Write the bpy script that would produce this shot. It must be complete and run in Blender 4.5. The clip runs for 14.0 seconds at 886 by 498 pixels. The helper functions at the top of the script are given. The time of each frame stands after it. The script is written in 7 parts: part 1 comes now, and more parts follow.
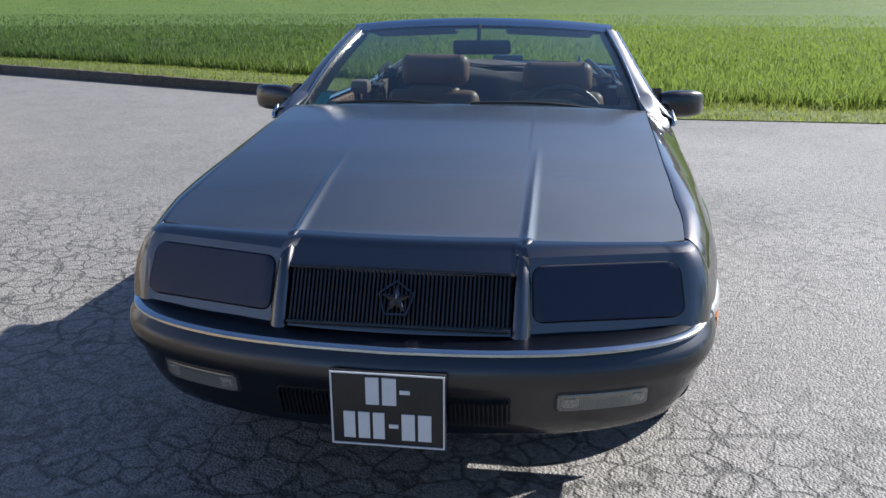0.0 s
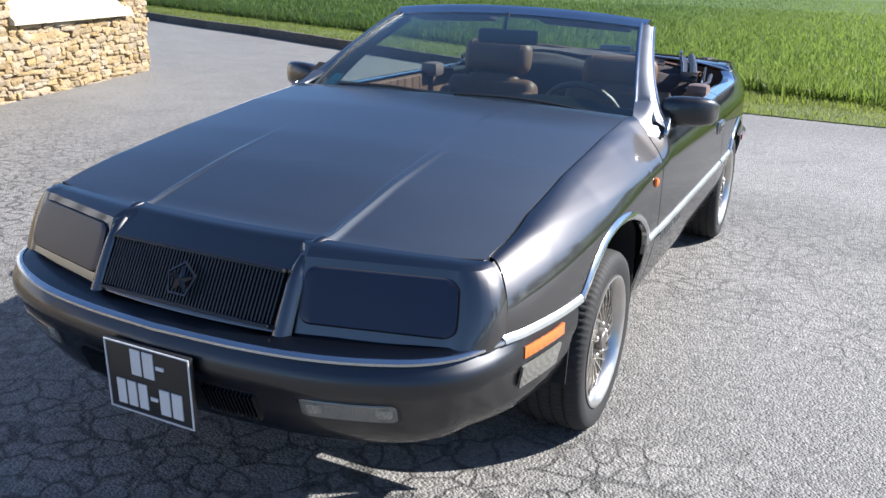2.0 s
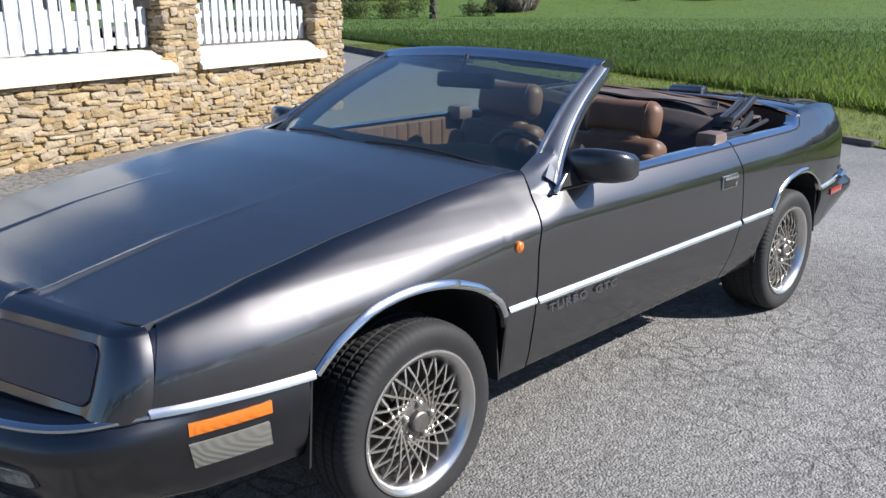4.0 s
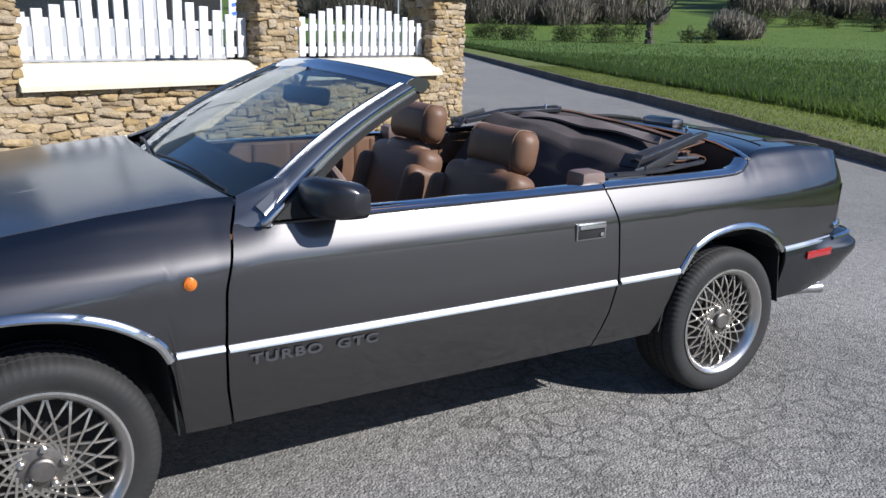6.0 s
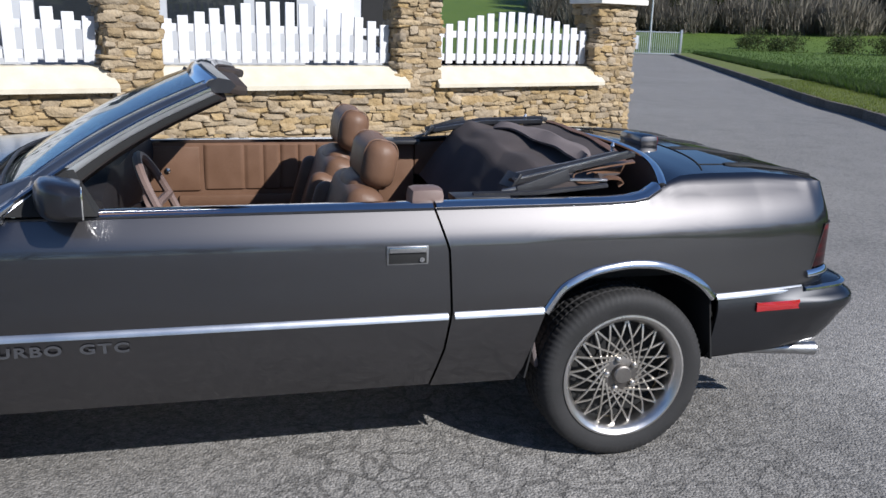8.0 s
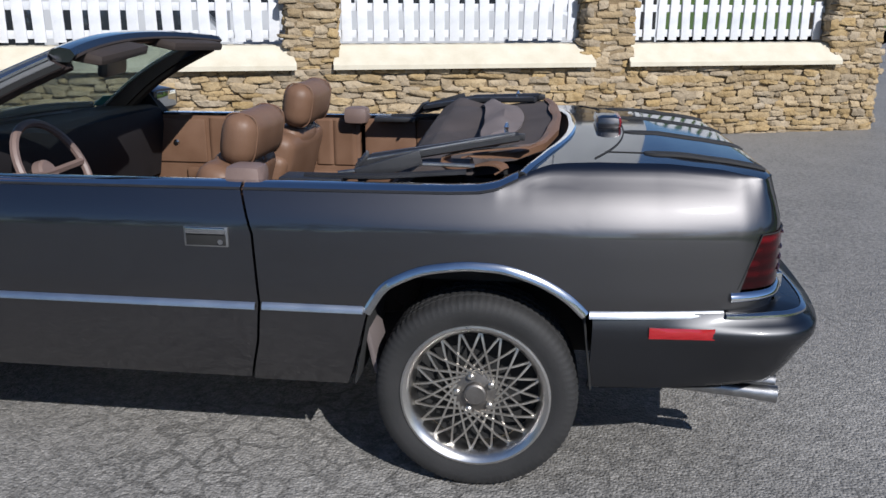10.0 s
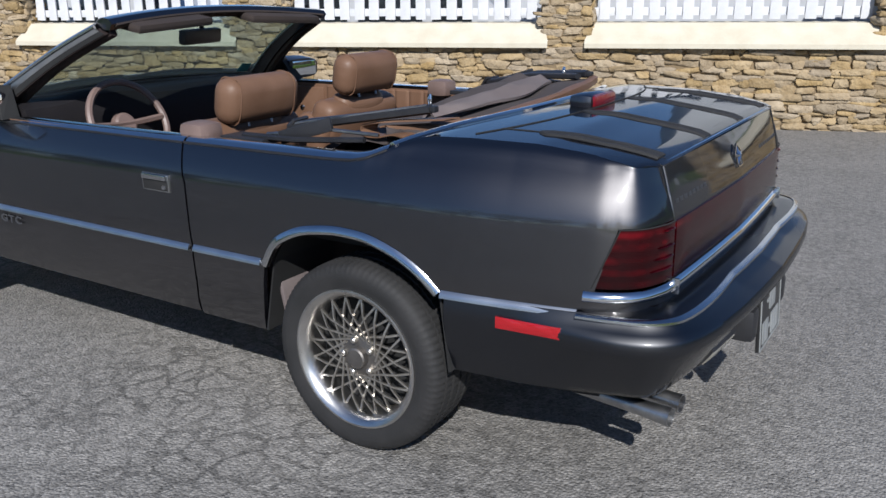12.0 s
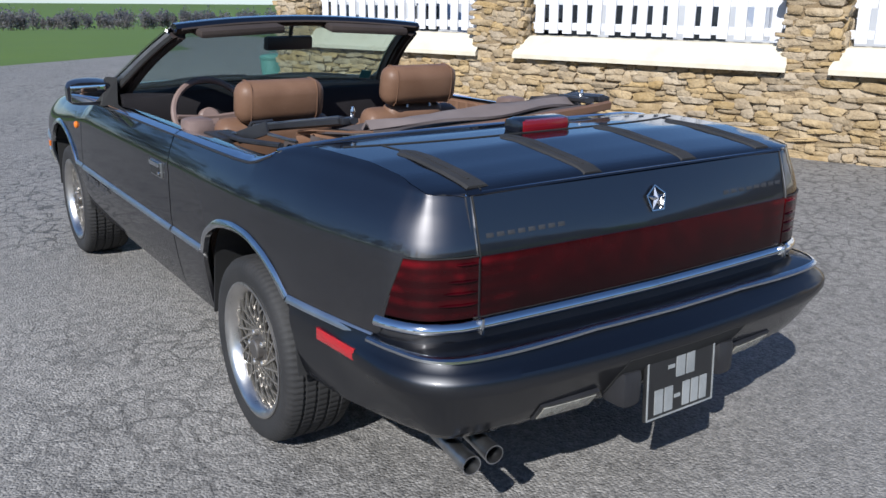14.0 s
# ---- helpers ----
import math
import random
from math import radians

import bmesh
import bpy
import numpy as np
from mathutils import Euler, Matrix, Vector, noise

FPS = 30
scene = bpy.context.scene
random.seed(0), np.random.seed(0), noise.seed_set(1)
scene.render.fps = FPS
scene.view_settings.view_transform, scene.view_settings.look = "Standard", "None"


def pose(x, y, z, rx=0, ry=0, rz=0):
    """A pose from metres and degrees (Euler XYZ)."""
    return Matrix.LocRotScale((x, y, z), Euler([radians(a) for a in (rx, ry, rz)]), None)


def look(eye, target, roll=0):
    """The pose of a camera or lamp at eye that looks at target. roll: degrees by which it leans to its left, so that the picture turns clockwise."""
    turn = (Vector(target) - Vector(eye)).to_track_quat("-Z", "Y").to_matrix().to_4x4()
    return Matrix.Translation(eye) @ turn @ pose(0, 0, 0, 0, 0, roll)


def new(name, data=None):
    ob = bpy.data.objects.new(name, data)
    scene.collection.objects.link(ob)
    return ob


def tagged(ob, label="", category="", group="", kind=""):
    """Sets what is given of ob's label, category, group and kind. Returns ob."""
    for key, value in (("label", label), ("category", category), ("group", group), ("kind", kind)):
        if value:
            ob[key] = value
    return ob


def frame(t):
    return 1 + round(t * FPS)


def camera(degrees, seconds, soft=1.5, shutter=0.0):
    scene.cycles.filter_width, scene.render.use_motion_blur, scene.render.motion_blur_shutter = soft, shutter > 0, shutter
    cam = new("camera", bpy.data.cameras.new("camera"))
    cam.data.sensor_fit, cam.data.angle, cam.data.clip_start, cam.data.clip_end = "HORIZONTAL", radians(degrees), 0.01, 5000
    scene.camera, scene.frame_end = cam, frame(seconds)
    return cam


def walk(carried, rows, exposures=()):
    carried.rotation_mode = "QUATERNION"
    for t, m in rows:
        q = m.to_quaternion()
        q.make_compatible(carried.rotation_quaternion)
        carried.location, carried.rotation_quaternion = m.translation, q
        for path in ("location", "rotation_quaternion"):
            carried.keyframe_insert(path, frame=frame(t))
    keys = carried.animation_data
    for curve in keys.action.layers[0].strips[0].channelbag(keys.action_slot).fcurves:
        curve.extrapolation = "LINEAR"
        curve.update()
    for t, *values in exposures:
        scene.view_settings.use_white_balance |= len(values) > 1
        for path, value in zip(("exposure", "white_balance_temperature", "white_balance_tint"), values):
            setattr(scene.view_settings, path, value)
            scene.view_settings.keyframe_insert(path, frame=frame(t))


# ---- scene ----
cam = camera(55.3, 14.0)
PATH = [
    (0, (0.377, -2.965, 1.382), (0.121, -1.062, 0.824), 0.1),
    (0.5, (0.567, -2.835, 1.38), (0.226, -0.962, 0.767), 0.1),
    (1, (0.839, -2.765, 1.409), (0.356, -0.908, 0.846), 0.2),
    (1.5, (1.241, -2.736, 1.467), (0.545, -0.961, 0.864), 1.2),
    (2, (1.471, -2.563, 1.442), (0.65, -0.847, 0.824), 2.0),
    (2.5, (1.76, -2.393, 1.465), (0.762, -0.754, 0.902), 0.6),
    (3, (2.084, -2.187, 1.47), (0.961, -0.642, 0.878), 2.5),
    (3.5, (2.295, -1.895, 1.462), (1.04, -0.442, 0.902), 2.2),
    (4, (2.472, -1.564, 1.481), (1.126, -0.192, 0.93), -0.1),
    (6.5, (3.176, 0.214, 1.442), (1.455, 1.107, 0.952), 1.6),
    (7, (3.283, 0.574, 1.442), (1.496, 1.337, 0.969), 1.1),
    (7.5, (3.368, 0.921, 1.457), (1.521, 1.513, 0.97), 2.0),
    (8, (3.347, 1.271, 1.445), (1.468, 1.738, 0.944), 1.6),
    (8.5, (3.355, 1.653, 1.43), (1.456, 1.973, 0.89), 2.0),
    (11, (2.968, 3.453, 1.409), (1.16, 2.79, 0.871), -0.8),
    (11.5, (2.907, 3.81, 1.41), (1.197, 2.938, 0.845), -0.6),
    (12, (2.689, 4.045, 1.377), (1.078, 3.016, 0.787), -0.6),
    (12.5, (2.475, 4.327, 1.382), (0.994, 3.107, 0.818), -1.4),
    (13, (2.277, 4.595, 1.39), (0.948, 3.231, 0.778), -1.3),
    (13.5, (2.023, 4.763, 1.382), (0.813, 3.293, 0.771), 0.0),
    (14, (1.781, 4.967, 1.387), (0.69, 3.388, 0.824), 0.6),
]
EXPOSURES = [(0.0, 1.1, 6260, 10), (0.5, 1.25, 6260, 10), (1.0, 1.45, 6240, 10), (2.0, 1.42, 6210, 10), (3.0, 1.21, 6190, 10), (3.5, 1.13, 6180, 10), (4.2, 0.95, 6160, 11), (6.3, 0.7, 6060, 11), (8.5, 0.48, 6060, 11), (11.0, 0.34, 6060, 10), (12.5, 0.50, 6010, 10), (14.0, 0.68, 5960, 10)]
walk(cam, [(t, look(eye, target, roll)) for t, eye, target, roll in PATH], EXPOSURES)

# ---- light ----
SUN_TO = Vector((1.08, 0.78, 1.0)).normalized()
world = bpy.data.worlds.new("sky")
scene.world = world
world.use_nodes = True
wn = world.node_tree
sky = wn.nodes.new("ShaderNodeTexSky")
sky.sky_type, sky.sun_disc = "NISHITA", False
sky.sun_elevation = math.asin(SUN_TO.z)
sky.sun_rotation = math.atan2(SUN_TO.x, SUN_TO.y)
sky.altitude = 2200
sky.air_density, sky.dust_density, sky.ozone_density = 1.0, 1.4, 5.0
wn.links.new(sky.outputs[0], wn.nodes["Background"].inputs[0])
wn.nodes["Background"].inputs[1].default_value = 0.085
sun_data = bpy.data.lights.new("sun", "SUN")
sun_data.energy, sun_data.angle, sun_data.color = 4.8, radians(0.53), (1.0, 0.95, 0.88)
sun = new("sun", sun_data)
sun.matrix_world = look(SUN_TO * 40, (0, 0, 0))


# ---- building helpers ----
def mesh_data(name, verts, faces, mats, smooth=True, angle=35):
    me = bpy.data.meshes.new(name)
    me.from_pydata([tuple(map(float, v)) for v in verts], [], [tuple(int(i) for i in f) for f in faces])
    for m in mats if isinstance(mats, (list, tuple)) else [mats]:
        me.materials.append(m)
    me.polygons.foreach_set("use_smooth", [smooth] * len(me.polygons))
    if smooth and angle < 180:
        me.set_sharp_from_angle(angle=radians(angle))
    me.update()
    return me


def put(name, vf, material, parent=None, label="", smooth=True, angle=35):
    """One mesh object from (verts, faces), under a parent if one is given."""
    ob = new(name, mesh_data(name, vf[0], vf[1], material, smooth, angle))
    if parent is not None:
        ob.parent = parent
    if label:
        ob["label"] = label
    return ob


def joined(*parts):
    vs, fs, k = [], [], 0
    for v, f in parts:
        v = np.asarray(v, float).reshape(-1, 3)
        vs.append(v)
        fs += [tuple(int(i) + k for i in g) for g in f]
        k += len(v)
    return np.concatenate(vs), fs


def flipped(vf):
    """The mirror image across the car's middle plane."""
    v = np.array(vf[0], float)
    v[:, 0] *= -1
    return v, [tuple(reversed(f)) for f in vf[1]]


def moved(vf, m):
    v = np.asarray(vf[0], float)
    a = np.array(m)
    return v @ a[:3, :3].T + a[:3, 3], vf[1]


def grid_faces(nu, nv, close_u=False, close_v=False):
    f = []
    for i in range(nu if close_u else nu - 1):
        for j in range(nv if close_v else nv - 1):
            i2, j2 = (i + 1) % nu, (j + 1) % nv
            f.append((i * nv + j, i2 * nv + j, i2 * nv + j2, i * nv + j2))
    return f


def sheet(p, thick=0.012, out=None):
    """A panel of some thickness from an outer grid of points; out: a point or way that its outside faces."""
    p = np.asarray(p, float)
    nu, nv = p.shape[:2]
    du, dv = np.gradient(p, axis=0), np.gradient(p, axis=1)
    n = np.cross(du, dv)
    n /= np.linalg.norm(n, axis=2, keepdims=True) + 1e-12
    sign = 1.0 if out is None or (n * np.asarray(out, float)).sum() >= 0 else -1.0
    n = n * sign
    q = p - n * thick
    v = np.concatenate([p.reshape(-1, 3), q.reshape(-1, 3)])
    k = nu * nv
    f = grid_faces(nu, nv)
    if sign < 0:
        f = [tuple(reversed(g)) for g in f]
    f2 = [tuple(reversed([i + k for i in g])) for g in f]
    ring = [(i, 0) for i in range(nu)] + [(nu - 1, j) for j in range(1, nv)] + [(i, nv - 1) for i in range(nu - 2, -1, -1)] + [(0, j) for j in range(nv - 2, 0, -1)]
    ids = [i * nv + j for i, j in ring]
    side = [(ids[a], ids[a] + k, ids[(a + 1) % len(ids)] + k, ids[(a + 1) % len(ids)]) for a in range(len(ids))]
    if sign < 0:
        side = [tuple(reversed(g)) for g in side]
    return v, f + f2 + side


def box(x0, x1, y0, y1, z0, z1, r=0.0):
    """A box, with chamfered edges where r is given."""
    if r <= 0:
        v = [(x, y, z) for x in (x0, x1) for y in (y0, y1) for z in (z0, z1)]
        return np.array(v, float), [(0, 1, 3, 2), (4, 6, 7, 5), (0, 4, 5, 1), (2, 3, 7, 6), (0, 2, 6, 4), (1, 5, 7, 3)]
    bm = bmesh.new()
    bmesh.ops.create_cube(bm, size=1.0)
    bmesh.ops.scale(bm, vec=(x1 - x0, y1 - y0, z1 - z0), verts=bm.verts)
    bmesh.ops.bevel(bm, geom=bm.edges[:], offset=r, segments=2, profile=0.6, affect="EDGES", clamp_overlap=True)
    c = Vector(((x0 + x1) / 2, (y0 + y1) / 2, (z0 + z1) / 2))
    bm.verts.index_update()
    v = [tuple(q.co + c) for q in bm.verts]
    f = [tuple(q.index for q in g.verts) for g in bm.faces]
    bm.free()
    return np.array(v), f


def tube(points, radius, sides=8, squash=(1, 1), closed=False, up=(0, 0, 1)):
    """A rod swept along points; radius: one number or one for each point."""
    p = np.asarray(points, float)
    n = len(p)
    rad = np.broadcast_to(np.asarray(radius, float), (n,))
    t = np.gradient(p, axis=0) if not closed else np.roll(p, -1, 0) - np.roll(p, 1, 0)
    t /= np.linalg.norm(t, axis=1, keepdims=True) + 1e-12
    u = np.cross(t, np.asarray(up, float))
    bad = np.linalg.norm(u, axis=1) < 1e-4
    u[bad] = np.cross(t[bad], (1, 0.01, 0))
    u /= np.linalg.norm(u, axis=1, keepdims=True)
    w = np.cross(u, t)
    a = np.arange(sides) * 2 * math.pi / sides + math.pi / sides
    v = p[:, None] + rad[:, None, None] * (squash[0] * np.cos(a)[None, :, None] * u[:, None] + squash[1] * np.sin(a)[None, :, None] * w[:, None])
    f = grid_faces(n, sides, close_u=closed, close_v=True)
    if not closed:
        f += [tuple(range(sides)), tuple(reversed(range((n - 1) * sides, n * sides)))]
    return v.reshape(-1, 3), [tuple(reversed(g)) for g in f]


def lathe(profile, seg=48, axis="x"):
    """Turns (axial, radius) pairs round an axis; the profile is closed."""
    pr = np.asarray(profile, float)
    a = np.arange(seg) * 2 * math.pi / seg
    ax = np.repeat(pr[None, :, 0], seg, 0)
    c, s = pr[None, :, 1] * np.cos(a)[:, None], pr[None, :, 1] * np.sin(a)[:, None]
    v = np.stack([ax, c, s] if axis == "x" else [c, ax, s] if axis == "y" else [c, s, ax], 2)
    return v.reshape(-1, 3), grid_faces(seg, len(pr), close_u=True, close_v=True)


def smooth_line(points, n, closed=False):
    """Catmull-Rom through the points, resampled at even steps."""
    p = np.asarray(points, float)
    if closed:
        p = np.concatenate([p[-1:], p, p[:2]])
    else:
        p = np.concatenate([2 * p[:1] - p[1:2], p, 2 * p[-1:] - p[-2:-1]])
    out = []
    for i in range(1, len(p) - 2):
        t = np.linspace(0, 1, 24, endpoint=False)[:, None]
        a, b, c, d = p[i - 1], p[i], p[i + 1], p[i + 2]
        out.append(0.5 * (2 * b + (c - a) * t + (2 * a - 5 * b + 4 * c - d) * t ** 2 + (3 * b - a - 3 * c + d) * t ** 3))
    out = np.concatenate(out + [p[-2:-1]])
    s = np.concatenate([[0], np.cumsum(np.linalg.norm(np.diff(out, axis=0), axis=1))])
    at = np.linspace(0, s[-1], n, endpoint=not closed)
    return np.stack([np.interp(at, s, out[:, k]) for k in range(out.shape[1])], 1)


def thing(name, at, label, category, group=""):
    ob = new(name)
    ob.location = at
    ob.empty_display_size = 0.2
    return tagged(ob, label, category, group)


# ---- materials ----
def material(name):
    m = bpy.data.materials.new(name)
    m.use_nodes = True
    return m, m.node_tree.nodes, m.node_tree.links, m.node_tree.nodes["Principled BSDF"]


def rgb(c):
    return (*c, 1.0) if len(c) == 3 else c


def surface(name, a, b=None, rough=(0.5, 0.6), metal=0.0, scale=8.0, fine=120.0, bump=0.1, bump_scale=None, coat=0.0, coat_rough=0.05, coat_ior=1.5, island=0.0, rand=0.0, spec=0.5, distance=0.01, world_scale=False):
    """A general surface: two colours mixed by a noise of two scales, roughness that varies, fine relief."""
    m, n, l, p = material(name)
    b = b or a
    tc = n.new("ShaderNodeTexCoord")
    t1, t2 = n.new("ShaderNodeTexNoise"), n.new("ShaderNodeTexNoise")
    t1.inputs["Scale"].default_value, t1.inputs["Detail"].default_value = scale, 4
    t2.inputs["Scale"].default_value, t2.inputs["Detail"].default_value = fine, 3
    at = n.new("ShaderNodeNewGeometry").outputs["Position"] if world_scale else tc.outputs["Object"]
    for t in (t1, t2):
        l.new(at, t.inputs["Vector"])
    add = n.new("ShaderNodeMath")
    add.operation = "MULTIPLY_ADD"
    l.new(t2.outputs[0], add.inputs[0])
    add.inputs[1].default_value = 0.45
    l.new(t1.outputs[0], add.inputs[2])
    ramp = n.new("ShaderNodeMapRange")
    ramp.inputs[1].default_value, ramp.inputs[2].default_value = 0.5, 0.95
    l.new(add.outputs[0], ramp.inputs[0])
    mix = n.new("ShaderNodeMix")
    mix.data_type = "RGBA"
    mix.inputs[6].default_value, mix.inputs[7].default_value = rgb(a), rgb(b)
    l.new(ramp.outputs[0], mix.inputs[0])
    col = mix.outputs[2]
    if island or rand:
        g = n.new("ShaderNodeNewGeometry" if island else "ShaderNodeObjectInfo")
        r = g.outputs["Random Per Island"] if island else g.outputs["Random"]
        hs = n.new("ShaderNodeHueSaturation")
        mr = n.new("ShaderNodeMapRange")
        k = island or rand
        mr.inputs[3].default_value, mr.inputs[4].default_value = 1 - k, 1 + k
        l.new(r, mr.inputs[0])
        l.new(mr.outputs[0], hs.inputs["Value"])
        frac = n.new("ShaderNodeMath")
        frac.operation = "MULTIPLY"
        frac.inputs[1].default_value = 7.31
        l.new(r, frac.inputs[0])
        fr2 = n.new("ShaderNodeMath")
        fr2.operation = "FRACT"
        l.new(frac.outputs[0], fr2.inputs[0])
        ms = n.new("ShaderNodeMapRange")
        ms.inputs[3].default_value, ms.inputs[4].default_value = 1 - 1.4 * k, 1 + 0.8 * k
        l.new(fr2.outputs[0], ms.inputs[0])
        l.new(ms.outputs[0], hs.inputs["Saturation"])
        l.new(col, hs.inputs["Color"])
        col = hs.outputs[0]
    l.new(col, p.inputs["Base Color"])
    rr = n.new("ShaderNodeMapRange")
    rr.inputs[3].default_value, rr.inputs[4].default_value = rough
    l.new(add.outputs[0], rr.inputs[0])
    l.new(rr.outputs[0], p.inputs["Roughness"])
    p.inputs["Metallic"].default_value = metal
    p.inputs["Specular IOR Level"].default_value = spec
    p.inputs["Coat Weight"].default_value, p.inputs["Coat Roughness"].default_value = coat, coat_rough
    p.inputs["Coat IOR"].default_value = coat_ior
    if bump:
        bp = n.new("ShaderNodeBump")
        bp.inputs["Strength"].default_value, bp.inputs["Distance"].default_value = bump, distance
        t3 = n.new("ShaderNodeTexNoise")
        t3.inputs["Scale"].default_value, t3.inputs["Detail"].default_value = bump_scale or fine, 4
        l.new(at, t3.inputs["Vector"])
        l.new(t3.outputs[0], bp.inputs["Height"])
        l.new(bp.outputs[0], p.inputs["Normal"])
    return m




def metallic_paint(name, body, flake_a, flake_b, flake_rough, ior, coat_rough, glint, grain=1400):
    """Car paint: a dark body, metal flakes with a short-tailed gloss, and a clear coat."""
    m, n, l, p = material(name)
    n.remove(p)
    tc, wear_sheen, fine = n.new("ShaderNodeTexCoord"), n.new("ShaderNodeTexNoise"), n.new("ShaderNodeTexNoise")
    wear_sheen.inputs["Scale"].default_value, wear_sheen.inputs["Detail"].default_value = 2.4, 6
    fine.inputs["Scale"].default_value = grain
    both_noise, mix = n.new("ShaderNodeMath"), n.new("ShaderNodeMix")
    both_noise.operation = "MULTIPLY_ADD"
    both_noise.inputs[1].default_value = 0.5
    mix.data_type = "RGBA"
    mix.inputs[6].default_value, mix.inputs[7].default_value = rgb(flake_a), rgb(flake_b)
    for t in (wear_sheen, fine):
        l.new(tc.outputs["Object"], t.inputs["Vector"])
    l.new(fine.outputs[0], both_noise.inputs[0])
    l.new(wear_sheen.outputs[0], both_noise.inputs[2])
    span = n.new("ShaderNodeMapRange")
    span.inputs[1].default_value, span.inputs[2].default_value = 0.45, 1.05
    l.new(both_noise.outputs[0], span.inputs[0])
    l.new(span.outputs[0], mix.inputs[0])
    flake = n.new("ShaderNodeBsdfGlossy")
    flake.distribution = "BECKMANN"
    flake.inputs["Roughness"].default_value = flake_rough
    l.new(mix.outputs[2], flake.inputs["Color"])
    dif, add, coat, fr, out = n.new("ShaderNodeBsdfDiffuse"), n.new("ShaderNodeAddShader"), n.new("ShaderNodeBsdfGlossy"), n.new("ShaderNodeFresnel"), n.new("ShaderNodeMixShader")
    dif.inputs["Color"].default_value = rgb(body)
    sharp, add2 = n.new("ShaderNodeBsdfGlossy"), n.new("ShaderNodeAddShader")
    sharp.distribution = "BECKMANN"
    sharp.inputs["Roughness"].default_value = flake_rough * 0.82
    sharp.inputs["Color"].default_value = rgb(glint)
    l.new(flake.outputs[0], add2.inputs[0])
    l.new(sharp.outputs[0], add2.inputs[1])
    l.new(dif.outputs[0], add.inputs[0])
    l.new(add2.outputs[0], add.inputs[1])
    rr = n.new("ShaderNodeMapRange")
    rr.inputs[3].default_value, rr.inputs[4].default_value = coat_rough
    l.new(wear_sheen.outputs[0], rr.inputs[0])
    l.new(rr.outputs[0], coat.inputs["Roughness"])
    fr.inputs["IOR"].default_value = ior
    l.new(fr.outputs[0], out.inputs[0])
    l.new(add.outputs[0], out.inputs[1])
    l.new(coat.outputs[0], out.inputs[2])
    l.new(out.outputs[0], n["Material Output"].inputs[0])
    return m


PAINT = metallic_paint("car_paint", (0.002, 0.002, 0.003), (0.0135, 0.0127, 0.013), (0.0198, 0.0186, 0.0188), 0.53, 1.75, (0.03, 0.08), (0.060, 0.058, 0.058))
BELT = surface("belt_trim", (0.62, 0.63, 0.65), (0.7, 0.71, 0.73), (0.05, 0.11), 1.0, 10, 300, 0.0)
# Darker, duller copy of the car paint: the bumpers' shade put into colour.
SHADED_PAINT = metallic_paint("shaded_bumper_paint", (0.002, 0.0025, 0.004), (0.0115, 0.012, 0.0135), (0.0155, 0.016, 0.0175), 0.54, 1.34, (0.10, 0.18), (0.044, 0.044, 0.045))
HOOD_PAINT = metallic_paint("faded_paint", (0.013, 0.014, 0.016), (0.048, 0.052, 0.059), (0.068, 0.071, 0.078), 0.73, 2.2, (0.10, 0.22), (0.008, 0.012, 0.012), 900)
CHROME = surface("bright_trim", (0.48, 0.49, 0.51), (0.56, 0.57, 0.58), (0.1, 0.2), 1.0, 10, 300, 0.02)
# Paler satin copy of the car paint: sun on the pillar put into colour.
SUNLIT_PAINT = surface("sunlit_pillar_paint", (0.24, 0.245, 0.26), (0.28, 0.285, 0.30), (0.40, 0.48), 1.0, 10, 300, 0.02)
STRIP = surface("satin_strip", (0.52, 0.53, 0.55), (0.6, 0.61, 0.62), (0.27, 0.36), 1.0, 10, 300, 0.02)
ALLOY = surface("alloy", (0.5, 0.49, 0.47), (0.62, 0.6, 0.58), (0.2, 0.34), 1.0, 14, 300, 0.04)
SPOKE = surface("brown_alloy", (0.42, 0.39, 0.35), (0.62, 0.59, 0.54), (0.24, 0.36), 0.95, 20, 300, 0.05)
HUB_METAL = surface("dull_hub", (0.14, 0.13, 0.12), (0.22, 0.205, 0.19), (0.4, 0.55), 0.9, 20, 300, 0.05)
RUBBER = surface("tyre_rubber", (0.010, 0.010, 0.010), (0.019, 0.018, 0.018), (0.62, 0.8), 0.0, 12, 200, 0.1)
BLACK = surface("black_plastic", (0.012, 0.012, 0.014), (0.02, 0.02, 0.022), (0.35, 0.5), 0.0, 12, 300, 0.06)
# Near-black: black plastic, and the shade of gaps, wells, openings put into colour.
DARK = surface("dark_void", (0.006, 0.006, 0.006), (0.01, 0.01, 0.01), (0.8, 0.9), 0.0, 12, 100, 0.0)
MIRROR_SHELL = surface("mirror_shell", (0.007, 0.007, 0.01), (0.011, 0.011, 0.014), (0.3, 0.4), 0.0, 12, 300, 0.03, spec=0.5, coat=0.6, coat_rough=0.15)
LEATHER = surface("tan_leather", (0.118, 0.064, 0.038), (0.155, 0.088, 0.055), (0.36, 0.5), 0.0, 9, 260, 0.12, 220, spec=0.28)
WELL = surface("brown_well_lining", (0.075, 0.042, 0.028), (0.10, 0.058, 0.04), (0.7, 0.85), 0.0, 9, 260, 0.1)
DASH = surface("dash_vinyl", (0.010, 0.009, 0.010), (0.015, 0.013, 0.014), (0.6, 0.75), 0.0, 9, 300, 0.15, spec=0.2)
VISOR = surface("brown_headlining", (0.022, 0.015, 0.012), (0.032, 0.022, 0.018), (0.7, 0.85), 0.0, 9, 260, 0.1)
MAUVE = surface("faded_brown_plastic", (0.125, 0.085, 0.072), (0.165, 0.115, 0.098), (0.4, 0.5), 0.0, 9, 260, 0.05)
